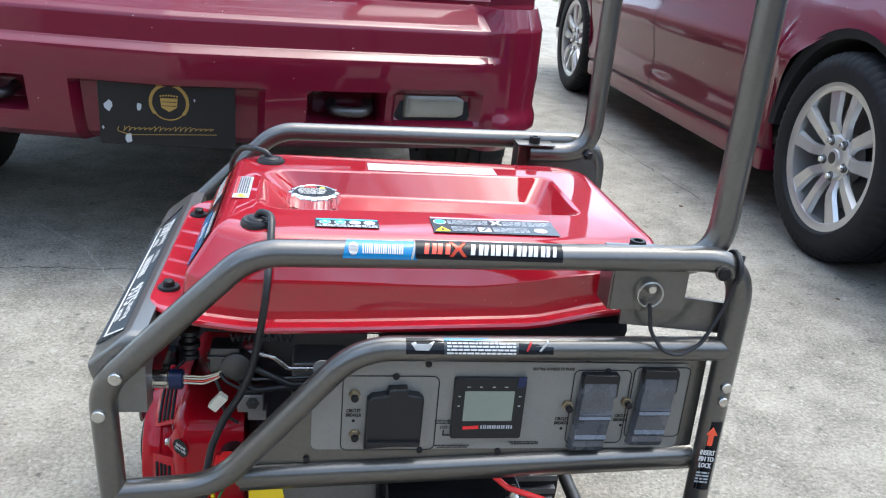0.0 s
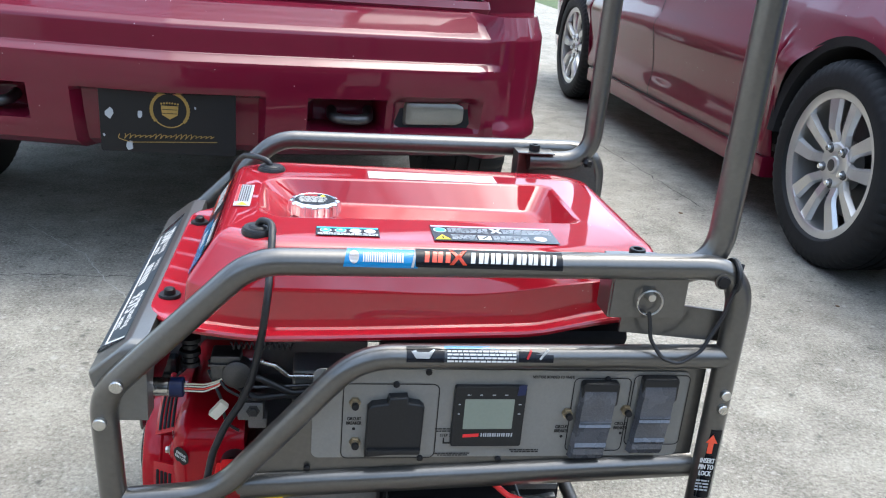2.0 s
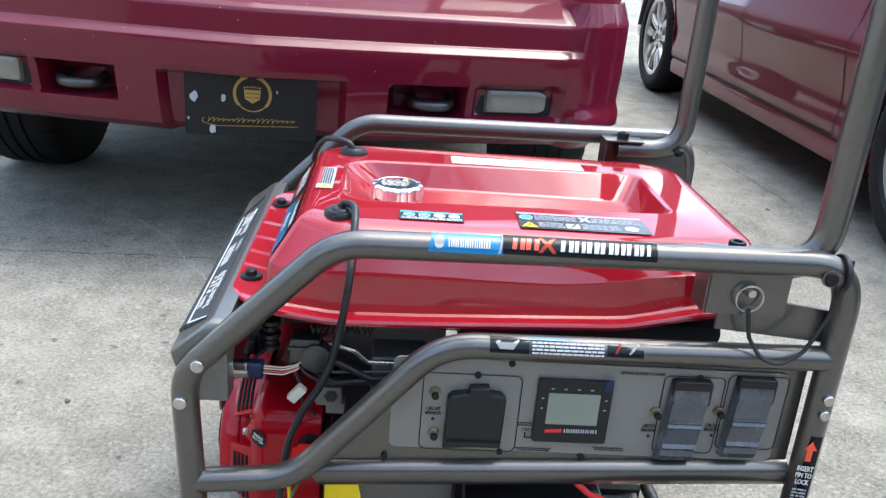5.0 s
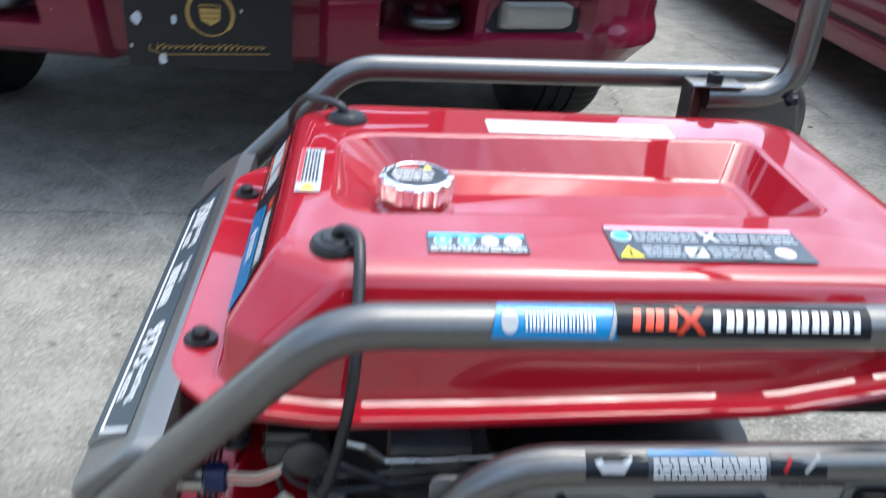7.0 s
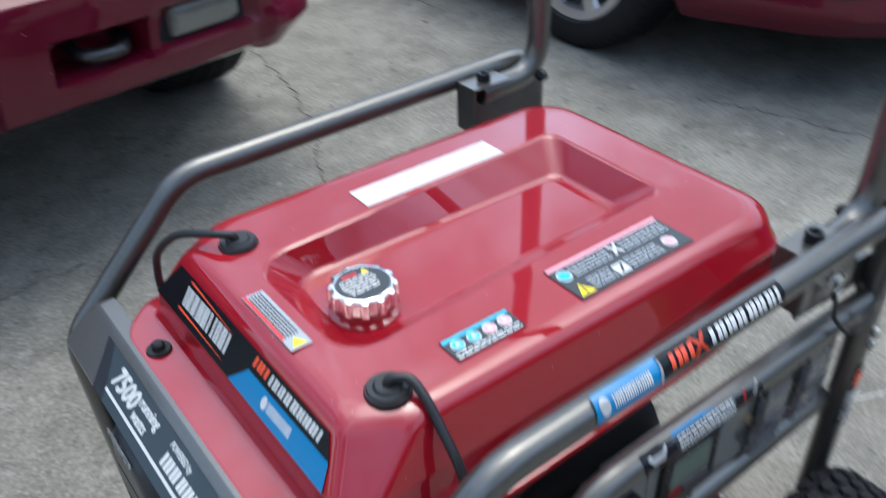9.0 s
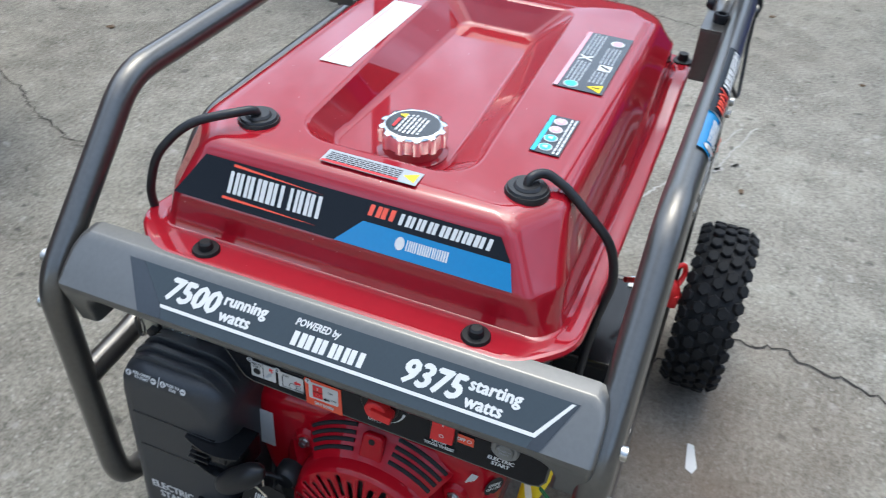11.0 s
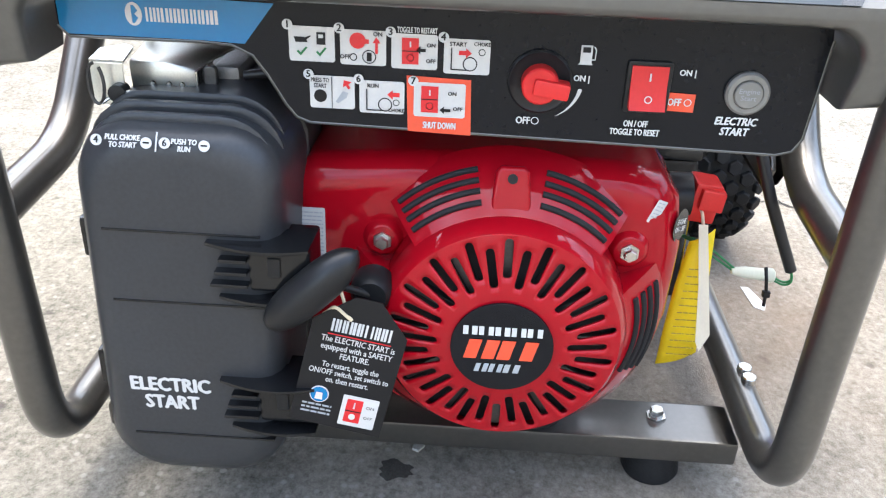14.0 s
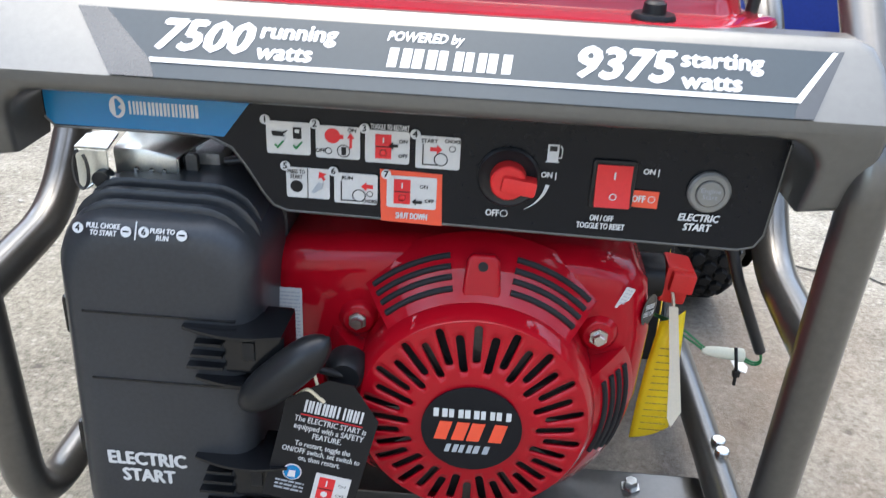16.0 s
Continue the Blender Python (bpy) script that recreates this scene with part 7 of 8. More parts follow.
# smoked flip covers
def smoked(u0, u1, v0, v1):
    f = part("outlet_cover", moved(slab(rrect(u0, v1 - 0.030, u1, v1, 0.004), 0.010, 0.003, 2), FF), "black", G, "smoky clear flip cover over a household outlet")
    rows = []
    for v, d in ((v1 - 0.010, 0.0100), (v1 - 0.022, 0.0135), (v1 - 0.030, 0.0120), (v1 - 0.044, 0.0130), (v1 - 0.0475, 0.0150), (v1 - 0.0505, 0.0130), (v1 - 0.0535, 0.0150), (v1 - 0.057, 0.0135), (v0 + 0.018, 0.0120), (v0 + 0.014, 0.0145), (v0 + 0.010, 0.0115), (v0 + 0.003, 0.0125), (v0 - 0.004, 0.0095)):
        w = (u1 - u0) / 2
        c = (u0 + u1) / 2 - (v1 - v) * 0.06
        rows.append([FF @ Vector((c + w * t, v, d - 0.008 * max(0, abs(t) - 0.85) / 0.15)) for t in (-1, -0.93, -0.85, -0.4, 0, 0.4, 0.85, 0.93, 1)])
    part("flap", grid(rows), "smoke", f, smooth=30)
    part("outlet", moved(slab(rrect(u0 + 0.004, v0 + 0.006, u1 - 0.006, v1 - 0.010, 0.004), 0.004, 0.001), FF), "ink", f)


smoked(0.3015, 0.345, 0.308, 0.4015)
smoked(0.3715, 0.4145, 0.3145, 0.4075)
# fuel, lock and trade stickers on the tubes


def wrap(name, x0, x1, r, yc, zc, a0, a1, mat, parent, label="", skew=0.0):
    rows = []
    for k in range(11):
        a = radians(a0 + (a1 - a0) * k / 10)
        off = skew * (k / 10)
        rows.append([Vector((x + off, yc - (r + 0.0004) * math.cos(a), zc + (r + 0.0004) * math.sin(a))) for x in rows_between([x0, x1], 0.02)])
    return part(name, grid(rows), mat, parent, label, smooth=60)


def on_tube(ob, x_at, r, yc, zc, mid, lift):
    """Bends flat u, v lettering round a tube that runs along x."""
    bm = bmesh.new()
    bm.from_mesh(ob.data)
    for q in (-0.008, -0.0055, -0.003, -0.001, 0.001, 0.003, 0.0055, 0.008):
        bmesh.ops.bisect_plane(bm, geom=bm.verts[:] + bm.edges[:] + bm.faces[:], plane_co=(0, q, 0), plane_no=(0, 1, 0))
    for v in bm.verts:
        a = radians(mid) + v.co.y / r
        v.co = Vector((x_at + v.co.x, yc - (r + lift) * math.cos(a), zc + (r + lift) * math.sin(a)))
    bm.to_mesh(ob.data)
    bm.free()
    return ob


I4 = Matrix()
zr = 0.5425
wrap("tube_label", 0.029, 0.103, TR, YN, zr - 0.0015, -2, 88, "blue", near_frame, "blue printed tube label", 0.004)
wrap("tube_label", 0.101, 0.253, TR, YN, zr, -2, 88, "gloss", near_frame, "black printed tube label")
on_tube(decal("tube_label", [(0, -0.010), (0.0025, -0.010), (0.0065, 0.010), (0.004, 0.010)], I4, "white", near_frame, 0, 0.0001), 0.0965, TR, YN, zr - 0.001, 42, 0.0010)
on_tube(letter_blocks("trade_mark", 9, -0.030, -0.0048, 0.011, 0.0046, I4, "white", near_frame, 0.0, 0.25, 0, 8), 0.078, TR, YN, zr - 0.0015, 40, 0.0012)
on_tube(decal("trade_mark", [(0.0050 * math.cos(a), 0.0068 * math.sin(a)) for a in [2 * math.pi * k / 20 for k in range(20)]], I4, "white", near_frame, 0, 0.0001), 0.0395, TR, YN, zr - 0.0015, 40, 0.0012)
on_tube(letter_blocks("trade_mark", 2, -0.024, -0.0055, 0.003, 0.0055, I4, "orange", near_frame, 0.1, 0.12, 0, 2), 0.133, TR, YN, zr, 42, 0.0012)
on_tube(decal("trade_mark", [(-0.009, -0.0075), (-0.005, -0.0075), (0, -0.002), (0.005, -0.0075), (0.009, -0.0075), (0.003, 0), (0.009, 0.0075), (0.005, 0.0075), (0, 0.002), (-0.005, 0.0075), (-0.009, 0.0075), (-0.003, 0)], I4, "orange", near_frame, 0, 0.0001), 0.144, TR, YN, zr, 42, 0.0014)
on_tube(letter_blocks("trade_mark", 7, 0, -0.0055, 0.090, 0.0055, I4, "white", near_frame, 0.1, 0.16, 0, 14), 0.156, TR, YN, zr, 42, 0.0012)
wrap("tube_label", 0.099, 0.139, TR, YN, 0.434, 5, 80, "gloss", near_frame, "black and blue maintenance label")
wrap("tube_label", 0.139, 0.219, TR, YN, 0.4345, 5, 80, "dark", near_frame)
wrap("tube_label", 0.139, 0.219, TR + 0.0002, YN, 0.4345, 64, 80, "blue", near_frame)
wrap("tube_label", 0.219, 0.257, TR, YN, 0.435, 5, 80, "gloss", near_frame)
on_tube(bars("print", [(-0.037, 0.037, 0.0015 - 0.0034 * k, 0.0018) for k in range(4)], I4, "white", near_frame, 0), 0.179, TR, YN, 0.4345, 42, 0.0010)
on_tube(decal("pictogram", [(-0.014, 0.002), (-0.009, 0.004), (-0.008, 0.0015), (0.004, 0.0015), (0.010, 0.005), (0.011, 0.004), (0.005, -0.005), (-0.009, -0.005)], I4, "white", near_frame, 0, 0.0001), 0.118, TR, YN, 0.434, 42, 0.0010)
on_tube(decal("pictogram", [(-0.006, -0.005), (-0.004, -0.006), (0.006, 0.004), (0.004, 0.006)], I4, "white", near_frame, 0, 0.0001), 0.247, TR, YN, 0.435, 42, 0.0010)
on_tube(decal("pictogram", [(-0.005, -0.005), (-0.003, -0.006), (0.002, 0.003), (0.0, 0.005)], I4, "redink", near_frame, 0, 0.0001), 0.232, TR, YN, 0.435, 42, 0.0010)
for zc0, zc1, ang in ((0.260, 0.352, 0),):
    rows = []
    for q in range(11):
        a = radians(-75 + 95 * q / 10)
        rows.append([Vector((0.463 + (TR + 0.0005) * math.sin(a), YN - (TR + 0.0005) * math.cos(a), z)) for z in rows_between([zc0, zc1], 0.02)])
    lk = part("lock_label", grid(rows), "gloss", near_frame, "black label with an orange arrow", smooth=60)
FL = basis((0.4565, YN - TR - 0.0008, 0), Vector((0.93, -0.18, 0)), Z)
decal("pictogram", [(-0.003, 0.322), (0.003, 0.322), (0.003, 0.336), (0.007, 0.336), (0.0005, 0.347), (-0.006, 0.336), (-0.003, 0.336)], FL, "orange", near_frame, 0.0008)
words("lettering", "INSERT\nPIN TO\nLOCK", 0.0078, at_plane(FL, 0.0, 0.304), "white", near_frame, "CENTER", 0, 0.0003, 0.85, 0.0012, fit=(0.0165, 0.0235))
bars("print", [(-0.008, 0.007, 0.284 - 0.0042 * k, 0.0022) for k in range(4)], FL, "grey", near_frame, 0.0010)

# ---- labels on the tank ----
FT = basis((0, 0, 0.5284), X, Y)
slope = Vector((-0.1125 + 0.1350, 0, 0.5150 - 0.4810))
vt = slope.normalized()
FN = basis((-0.1350, 0, 0.4810), -Y, vt)
L = slope.length
tl = decal("brand_label", [(-0.150, L * 0.97), (0.128, L * 0.97), (0.140, L * 0.55), (0.148, -0.001), (-0.006, -0.001), (-0.174, -0.001)], FN, "gloss", T, 0.0006, label="black and blue tank label with plain lettering shapes")
decal("blue_field", [(0.010, L * 0.52), (0.141, L * 0.52), (0.148, -0.001), (-0.012, -0.001)], FN, "blue", T, 0.0010)
letter_blocks("trade_mark", 8, -0.122, L * 0.28, -0.030, L * 0.76, FN, "white", T, 0.0, 0.16, 0.0012, 21, (4,))
decal("trade_mark", [(-0.120, L * 0.92), (-0.030, L * 0.80), (-0.120, L * 0.86)], FN, "orange", T, 0.0011)
decal("trade_mark", [(-0.125, L * 0.20), (-0.030, L * 0.14), (-0.125, L * 0.14)], FN, "orange", T, 0.0011)
letter_blocks("trade_mark", 2, 0.012, L * 0.66, 0.036, L * 0.90, FN, "orange", T, 0.15, 0.1, 0.0012, 2)
letter_blocks("trade_mark", 8, 0.040, L * 0.64, 0.122, L * 0.88, FN, "white", T, 0.15, 0.15, 0.0012, 31)
letter_blocks("trade_mark", 9, 0.052, L * 0.17, 0.090, L * 0.39, FN, "white", T, 0.0, 0.25, 0.0014, 8)
decal("trade_mark", [(0.0465 + 0.0042 * math.cos(a), L * 0.28 + 0.0056 * math.sin(a)) for a in [2 * math.pi * k / 20 for k in range(20)]], FN, "white", T, 0.0014)

la = decal("running_label", [(0.002, -0.140), (0.074, -0.140), (0.074, -0.112), (0.002, -0.112)], FT, "dark", T, 0.0004, label="small blue and white instruction label")
decal("blue_field", [(0.003, -0.117), (0.073, -0.117), (0.073, -0.1130), (0.003, -0.1130)], FT, "cyan", T, 0.0008)
for k2, (c2, cx2) in enumerate((("cyan", 0.013), ("cyan", 0.030), ("pink", 0.047), ("pink", 0.0635))):
    decal("pictogram", disc(0.0066, 20, cx2, -0.1240), FT, "white", T, 0.0007)
    decal("pictogram", disc(0.0054, 20, cx2, -0.1240), FT, c2, T, 0.0011)
    decal("pictogram", [(cx2 - 0.0028, -0.1260), (cx2 + 0.0028, -0.1260), (cx2 + 0.001, -0.1215), (cx2 - 0.001, -0.1215)], FT, "white", T, 0.0015)
bars("print", [(0.004, 0.072, -0.1345, 0.0020), (0.004, 0.072, -0.1385, 0.0020)], FT, "white", T, 0.0009)

lb = decal("warning_label", [(0.136, -0.146), (0.284, -0.146), (0.284, -0.094), (0.136, -0.094)], FT, "dark", T, 0.0004, label="dark warning label with pictograms")
decal("danger_band", [(0.137, -0.0990), (0.283, -0.0990), (0.283, -0.0945), (0.137, -0.0945)], FT, "pink", T, 0.0008)
bars("print", [(0.156, 0.205, -0.1045 - 0.0042 * k3, 0.0020) for k3 in range(4)] + [(0.222, 0.281, -0.1045 - 0.0042 * k3, 0.0020) for k3 in range(4)] + [(0.158, 0.187, -0.1275 - 0.0042 * k3, 0.0020) for k3 in range(4)] + [(0.207, 0.250, -0.1275 - 0.0042 * k3, 0.0020) for k3 in range(4)], FT, "grey", T, 0.0009)
decal("pictogram", disc(0.0078, 22, 0.1465, -0.1105), FT, "white", T, 0.0008)
decal("pictogram", disc(0.0062, 22, 0.1465, -0.1105), FT, "cyan", T, 0.0011)
decal("warning_triangle", [(0.138, -0.1425), (0.156, -0.1425), (0.147, -0.1270)], FT, "yellow", T, 0.0008)
decal("pictogram", [(0.1458, -0.1405), (0.1482, -0.1405), (0.1478, -0.1320), (0.1462, -0.1320)], FT, "ink", T, 0.0012)
decal("pictogram", rrect(0.189, -0.1410, 0.204, -0.1270, 0.001), FT, "white", T, 0.0008)
decal("pictogram", [(0.192, -0.139), (0.195, -0.139), (0.202, -0.129), (0.199, -0.129)], FT, "ink", T, 0.0012)
decal("pictogram", [(0.207, -0.1165), (0.2105, -0.1165), (0.214, -0.1110), (0.2175, -0.1165), (0.221, -0.1165), (0.2165, -0.1085), (0.221, -0.1015), (0.2175, -0.1015), (0.214, -0.1062), (0.2105, -0.1015), (0.207, -0.1015), (0.2115, -0.1085)], FT, "white", T, 0.0008)
decal("pictogram", disc(0.0078, 22, 0.2640, -0.1325), FT, "white", T, 0.0008)
decal("pictogram", disc(0.0055, 22, 0.2640, -0.1325), FT, "pink", T, 0.0012)

decal("white_label", [(0.074, 0.104), (0.258, 0.104), (0.258, 0.140), (0.074, 0.140)], FT, "offwhite", T, 0.0004, label="plain white paper label")
bars("print", [(0.080, 0.130, 0.133, 0.0022), (0.150, 0.250, 0.133, 0.0022), (0.150, 0.225, 0.108, 0.0018)], FT, "pink", T, 0.0008)
FC = basis((0, 0, 0.5284), X, Y)
decal("caution_label", [(-0.098, -0.045), (-0.078, -0.045), (-0.078, 0.045), (-0.098, 0.045)], FC, "grey", T, 0.0004, label="small grey caution label")
decal("danger_band", [(-0.0975, -0.028), (-0.0945, -0.028), (-0.0945, 0.044), (-0.0975, 0.044)], FC, "redink", T, 0.0008)
bars("print", [(-0.027, 0.042, 0.0925 - 0.0028 * k4, 0.0016) for k4 in range(5)], basis((0, 0, 0.5284), Y, -X), "ink", T, 0.0008)
decal("warning_triangle", [(-0.095, -0.042), (-0.081, -0.042), (-0.088, -0.030)], FC, "yellow", T, 0.0008)

# ---- hanging tags ----
def hang_tag():
    tag = thing("hang_tag", (-0.222, 0.052, 0.115), "black card tag with white print tied to the starter grip", "tag")
    base = Matrix.Translation((0.222, -0.052, -0.115))
    F = basis((-0.2235, 0.049, 0.1745), Vector((0.05, -1, -0.22)), Vector((0.08, -0.22, 1)))
    card = part("card", moved(slab([(-0.032, -0.046), (0.028, -0.048), (0.029, 0.028), (0.008, 0.050), (-0.008, 0.050), (-0.031, 0.030)], 0.0006), base @ F), "ink", tag)
    Fb = base @ F
    letter_blocks("trade_mark", 8, -0.019, 0.024, 0.019, 0.033, Fb, "white", card, 0, 0.16, 0.0010, 21, (4,))
    decal("print_rule", [(-0.020, 0.0215), (0.020, 0.0215), (0.020, 0.0222), (-0.020, 0.0222)], Fb, "redink", card, 0.0008)
    words("lettering", "The ELECTRIC START is\nequipped with a SAFETY\nFEATURE.", 0.0056, at_plane(Fb, 0, 0.0128), "white", card, "CENTER", 0, 0.0001, 0.84, 0.0010, fit=(0.0465, 0.0155))
    words("lettering", "To restart, toggle the\nON/OFF switch, set switch to\non, then restart.", 0.0054, at_plane(Fb, -0.001, -0.006), "white", card, "CENTER", 0, 0.0001, 0.82, 0.0010, fit=(0.0510, 0.0155))
    decal("pictogram", disc(0.0062, 22, -0.0165, -0.0235), Fb, "white", card, 0.0008)
    decal("pictogram", disc(0.0055, 22, -0.0165, -0.0235), Fb, "blue", card, 0.0011)
    decal("pictogram", [(-0.019, -0.027), (-0.014, -0.027), (-0.0145, -0.022), (-0.0185, -0.022)], Fb, "white", card, 0.0014)
    bars("print", [(-0.026, -0.007, -0.0325 - 0.003 * k5, 0.0014) for k5 in range(3)], Fb, "grey", card)
    decal("switch_field", rrect(-0.001, -0.043, 0.0225, -0.020, 0.0006), Fb, "offwhite", card, 0.0008)
    decal("switch_field", rrect(0.002, -0.040, 0.0125, -0.0225, 0.0006), Fb, "redink", card, 0.0011)
    decal("pictogram", [(0.0068, -0.0292), (0.0077, -0.0292), (0.0077, -0.0245), (0.0068, -0.0245)], Fb, "white", card, 0.0014)
    decal("pictogram", [(0.002, -0.0316), (0.0125, -0.0316), (0.0125, -0.0310), (0.002, -0.0310)], Fb, "ink", card, 0.0014)
    decal("pictogram", disc(0.0022, 16, 0.0072, -0.0355), Fb, "white", card, 0.0014)
    words("lettering", "ON", 0.0034, at_plane(Fb, 0.0175, -0.027), "ink", card, "CENTER", 0, 0.0, 1, 0.0012)
    words("lettering", "OFF", 0.0034, at_plane(Fb, 0.0175, -0.035), "ink", card, "CENTER", 0, 0.0, 1, 0.0012)
    part("string", tube([base @ Vector(p) for p in ((-0.222, 0.049, 0.209), (-0.219, 0.053, 0.216), (-0.214, 0.057, 0.226), (-0.210, 0.060, 0.236))], 0.0011, 0.004, n=6), "string", tag, "thin cream string")
    part("string", tube([base @ Vector(p) for p in ((-0.222, 0.049, 0.209), (-0.222, 0.059, 0.219), (-0.220, 0.064, 0.214), (-0.219, 0.067, 0.211))], 0.0011, 0.004, n=6), "string", tag, "thin cream string")
    return tag


hang_tag()


def yellow_tag():
    tag = thing("warning_tag", (-0.08, -0.195, 0.095), "yellow and cream card tags tied to the engine switch", "tag")
    base = Matrix.Translation((0.08, 0.195, -0.095))
    F = base @ basis((-0.100, -0.187, 0.165), -Y, Z)
    sheet = [[Vector((lo[0] + (hi[0] - lo[0]) * q / 6, lo[1] + (hi[1] - lo[1]) * q / 6, 0.0035 * math.sin(math.pi * q / 6) + 0.003 * k)) for q in range(7)] for k, (lo, hi) in enumerate((((-0.0155, -0.059), (0.014, -0.046)), ((-0.0150, -0.020), (0.0120, -0.010)), ((-0.0135, 0.018), (0.0100, 0.028)), ((-0.0100, 0.055), (0.0070, 0.066))))]
    card = part("card", moved(grid(sheet), F), "yellow", tag, "curled yellow card")
    card.modifiers.new("thick", "SOLIDIFY").thickness = 0.0006
    bars("print", [(-0.0125 + 0.0004 * k6, 0.0075 - 0.0002 * k6, -0.040 + 0.0062 * k6, 0.0010) for k6 in range(13)], F, "gold", card, 0.0135)
    F2 = base @ basis((-0.1155, -0.190, 0.185), -Y, Z)
    card2 = part("card", moved(slab([(-0.0105, 0.052), (-0.0040, 0.052), (0.0050, 0.005), (0.0135, -0.039), (0.0080, -0.054), (0.0040, -0.046), (-0.0020, 0.002)], 0.0006), F2), "cream", tag, "cream card strip")
    bars("print", [(0.0042, 0.0078, -0.042, 0.009), (-0.0010, 0.0022, 0.010, 0.014)], F2, "grey", card2)
    F3 = base @ basis((-0.070, -0.186, 0.150), Vector((1, -0.25, 0.25)), Vector((-0.12, 0.05, 1)))
    card3 = part("card", moved(slab([(-0.030, -0.045), (0.030, -0.045), (0.020, 0.052), (-0.015, 0.052)], 0.0006), F3 @ Matrix.Translation((0.030, 0.03, 0))), "yellow", tag, "yellow card")
    part("tie", tube([base @ Vector(p) for p in ((-0.112, -0.184, 0.234), (-0.104, -0.184, 0.240), (-0.090, -0.182, 0.246))], 0.0012, 0.004, n=6), "string", tag)
    return tag


yellow_tag()

# trailing wires with a connector beside the frame
for dz in (0.0, 0.0022):
    part("wire", tube([(-0.112, -0.252, 0.204), (-0.113, -0.2545, 0.193 + dz), (-0.110, -0.250, 0.189 + dz), (-0.107, -0.242, 0.192 + dz)], 0.0009, 0.006, n=8), "green", harness)
    part("wire", tube([(-0.105, -0.214, 0.196 + dz), (-0.102, -0.200, 0.204 + dz * 2), (-0.095, -0.185, 0.213 + dz), (-0.085, -0.170, 0.215)], 0.0009, 0.008, n=8), "green", harness)
plug = ring_loft([[Vector((-0.105 + w * math.cos(a), y, 0.195 + (y + 0.228) * 0.07 + h * math.sin(a))) for a in [2 * math.pi * (k + 0.5) / 12 for k in range(12)]] for y, w, h in ((-0.2125, 0.0022, 0.0022), (-0.216, 0.0032, 0.0034), (-0.222, 0.0040, 0.0044), (-0.2375, 0.0044, 0.0048), (-0.2380, 0.0052, 0.0056), (-0.2430, 0.0050, 0.0054), (-0.2440, 0.0036, 0.0040))])
part("connector", plug, "milky", harness, "milky white plastic connector")
part("cable_tie", tube([(-0.106, -0.2365, 0.201), (-0.1105, -0.2370, 0.194), (-0.112, -0.2385, 0.184), (-0.112, -0.2390, 0.172)], 0.0014, 0.004, n=6), "ink", harness)
part("cable_tie", box((-0.1145, -0.2412, 0.180), (-0.1105, -0.2358, 0.185), 0.0008), "ink", harness)

# ---- small things on the drive ----
for label, name, pts, w, wob in (
    ("hairline crack in the driveway", "crack", [(0.76, 2.05), (0.744, 1.926), (0.70, 1.546), (0.60, 1.209), (0.515, 1.075), (0.46, 0.90)], 0.0042, 0.010),
    ("hairline crack in the driveway", "crack", [(-1.9, 0.93), (-0.748, 0.985), (-0.379, 0.992), (-0.05, 1.02)], 0.0045, 0.010),
    ("hairline crack in the driveway", "crack", [(0.28, -0.20), (0.449, -0.335), (0.47, -0.436), (0.42, -0.62), (0.46, -0.9)], 0.005, 0.008),
    ("hairline crack in the driveway", "crack", [(1.50, 0.75), (1.561, 0.617), (1.657, 0.304), (1.75, 0.05), (1.70, -0.25)], 0.0045, 0.012),
    ("hairline crack in the driveway", "crack", [(1.30, 2.9), (1.362, 2.382), (1.412, 1.786)], 0.0042, 0.010),
):
    tagged(new(name, finish(ribbon(pts, w, 0.0012, len(pts), wob), "crackmat", name, 0)), label, "crack", kind="structure")
for pts, w in (([(-0.797, 1.354), (-0.645, 1.188), (-0.591, 1.133), (-0.501, 0.965), (-0.417, 0.844)], 0.0035), ([(0.79, -0.145), (0.883, -0.188)], 0.006), ([(0.973, -0.271), (1.05, -0.29), (1.201, -0.332)], 0.005), ([(0.96, -0.262), (0.985, -0.28)], 0.015), ([(2.118, -0.112), (2.121, -0.165), (2.128, -0.218)], 0.020), ([(1.005, -0.300), (1.015, -0.312)], 0.014), ([(0.883, -0.208), (1.02, -0.246), (1.185, -0.301)], 0.004)):
    tagged(new("scratch_mark", finish(ribbon(pts, w, 0.0014, 3, 0.003), "chalk", "scratch_mark", 0)), "pale scratch mark on the concrete", "mark", kind="structure")

rnd = random.Random(11)


def flake(name, x, y, size, mat, label, category, h=0.003):
    pts = [(size * rnd.uniform(0.5, 1.0) * math.cos(2 * math.pi * k / 7), size * rnd.uniform(0.35, 0.8) * math.sin(2 * math.pi * k / 7)) for k in range(7)]
    bm = slab(pts, h, h * 0.3, 1)
    for v in bm.verts:
        v.co.z += 0.12 * abs(v.co.x) * (1 if mat == "leafbrown" else 0)
    ob = new(name, finish(bm, mat, name, 30))
    ob.matrix_world = pose(x, y, 0.0003, 0, 0, rnd.uniform(0, 360))
    return tagged(ob, label, category, "litter on the drive")


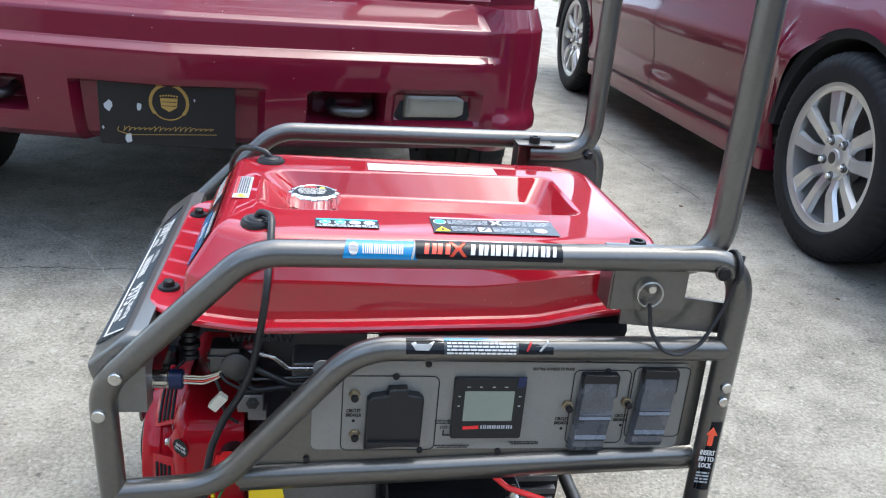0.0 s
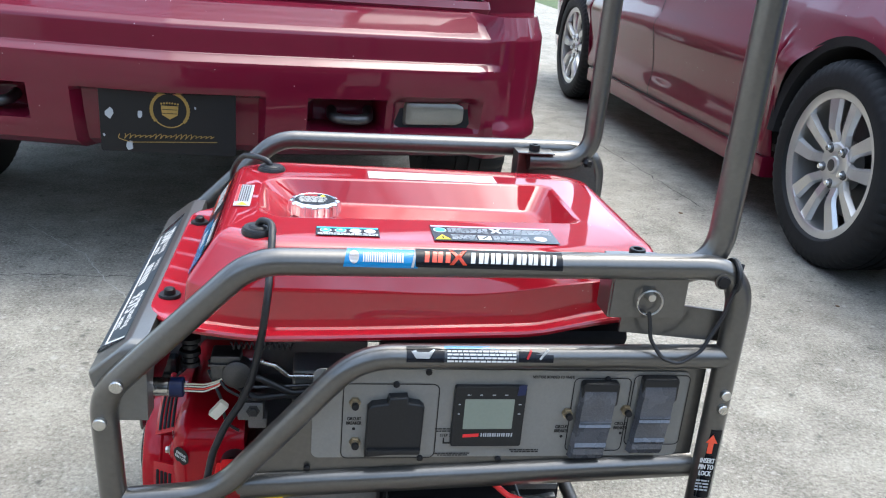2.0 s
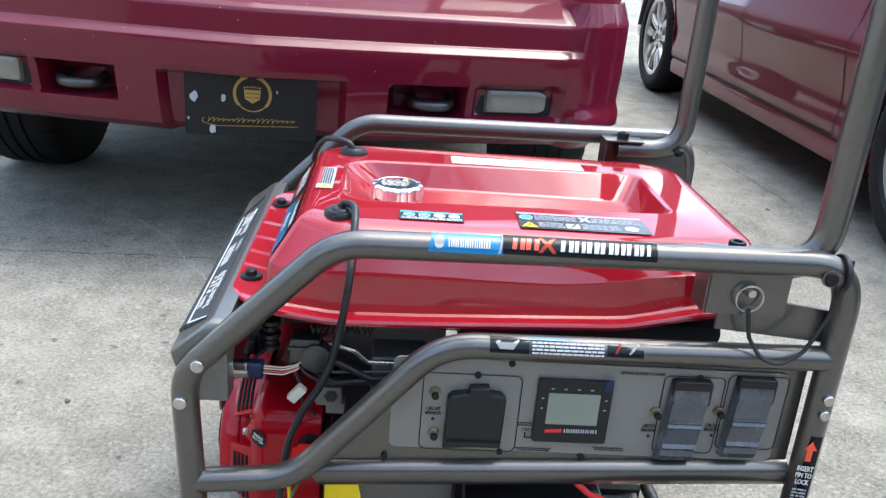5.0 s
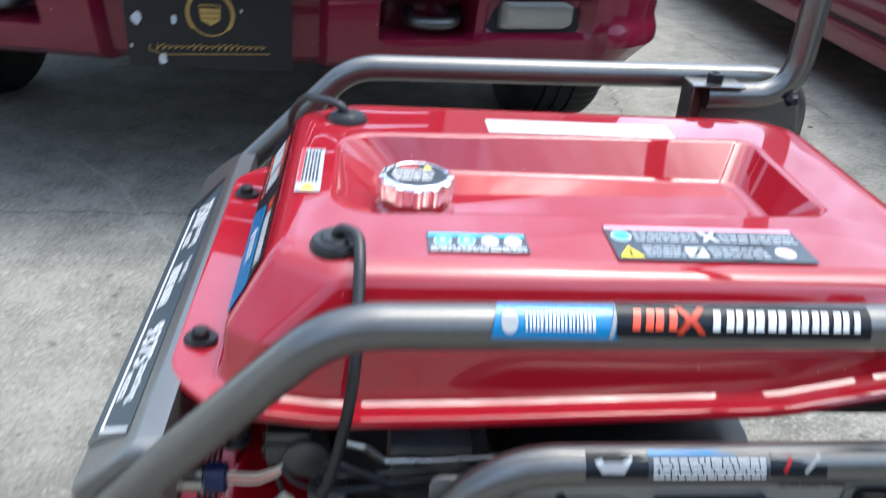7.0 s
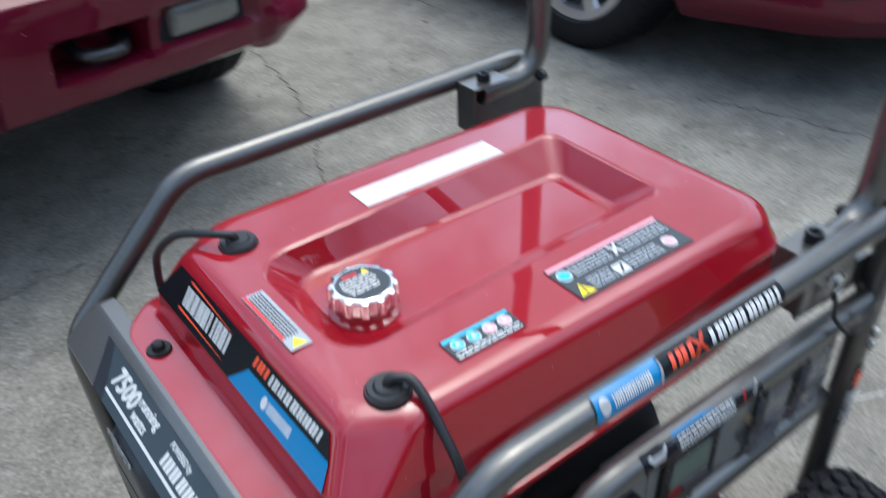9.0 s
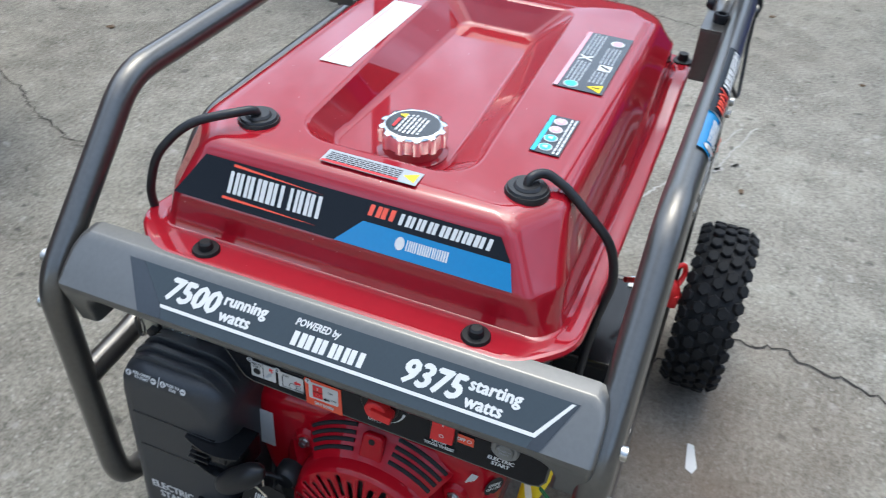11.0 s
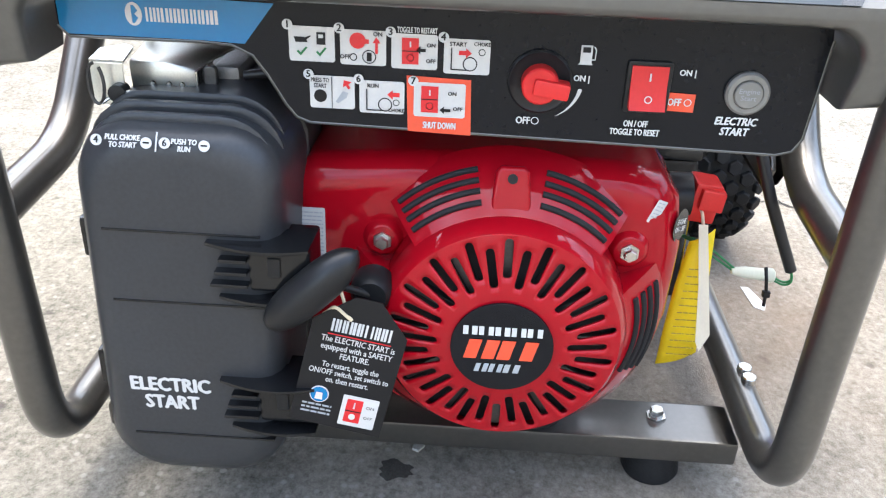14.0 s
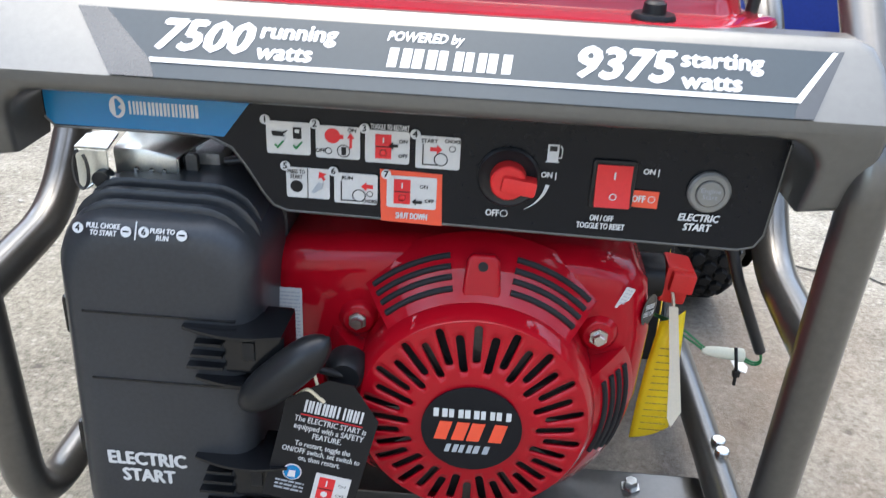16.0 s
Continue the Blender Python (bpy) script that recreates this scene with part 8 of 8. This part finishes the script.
for x, y in ((0.909, -0.330), (1.104, -0.217), (1.30, 1.70), (0.95, 1.25), (1.42, 0.9), (-0.9, 0.55), (1.55, -0.55), (0.7, 2.3), (-0.55, 0.3), (1.9, -0.3)):
    flake("dry_leaf", x, y, rnd.uniform(0.008, 0.014), "leafbrown", "small curled dry brown leaf on the concrete", "leaf")
for k in range(46):
    x, y = rnd.uniform(-1.0, 1.9), rnd.uniform(-0.9, 1.5)
    flake("pebble", x, y, rnd.uniform(0.003, 0.008), "chalk" if k % 3 else "concrete", "small pale chip lying on the concrete", "pebble", 0.002)
# paper scrap and oil spot under the frame
tagged(new("paper_scrap", finish(moved(slab([(0.217, -0.338), (0.172, -0.342), (0.166, -0.352), (0.178, -0.357), (0.216, -0.347)], 0.0010), pose(0, 0, 0.0004)), "offwhite", "paper_scrap", 0)), "scrap of white paper on the concrete", "paper", "litter on the drive")
tagged(new("oil_spot", finish(moved(slab([(0.011 * (1 + 0.25 * math.sin(3 * a) + 0.12 * math.sin(7 * a + 1)) * math.cos(a), 0.016 * (1 + 0.2 * math.cos(2 * a) + 0.12 * math.sin(9 * a)) * math.sin(a)) for a in [2 * math.pi * q / 40 for q in range(40)]], 0.0006), pose(-0.125, 0.030, 0.0006)), "oil", "oil_spot", 0)), "dark oil spot soaked into the concrete", "stain", kind="structure")

# ---- lawn beyond the drive ----
def grass(x0, x1, y0, y1, count, h):
    rg = random.Random(2)
    verts, faces = [], []
    for _ in range(count):
        x, y = x0 + (x1 - x0) * rg.random() ** 1.6, rg.uniform(y0, y1)
        a, hh, w = rg.uniform(0, 6.28), h * rg.uniform(0.5, 1.2), rg.uniform(0.002, 0.004)
        lx, ly = rg.uniform(-0.03, 0.03), rg.uniform(-0.03, 0.03)
        i = len(verts)
        verts += [(x - w * math.cos(a), y - w * math.sin(a), -0.03), (x + w * math.cos(a), y + w * math.sin(a), -0.03), (x + lx * 0.5 + w * 0.6 * math.cos(a), y + ly * 0.5 + w * 0.6 * math.sin(a), hh * 0.6 - 0.03), (x + lx * 0.5 - w * 0.6 * math.cos(a), y + ly * 0.5 - w * 0.6 * math.sin(a), hh * 0.6 - 0.03), (x + lx, y + ly, hh - 0.03)]
        faces += [(i, i + 1, i + 2, i + 3), (i + 3, i + 2, i + 4)]
    me = bpy.data.meshes.new("grass")
    me.from_pydata(verts, [], faces)
    me.materials.append(M["blade"])
    return tagged(new("grass", me), "rough green lawn grass along the concrete edge", "grass", kind="stuff")


grass(EDGE - 0.04, EDGE + 2.2, -2.5, 3.0, 26000, 0.085)
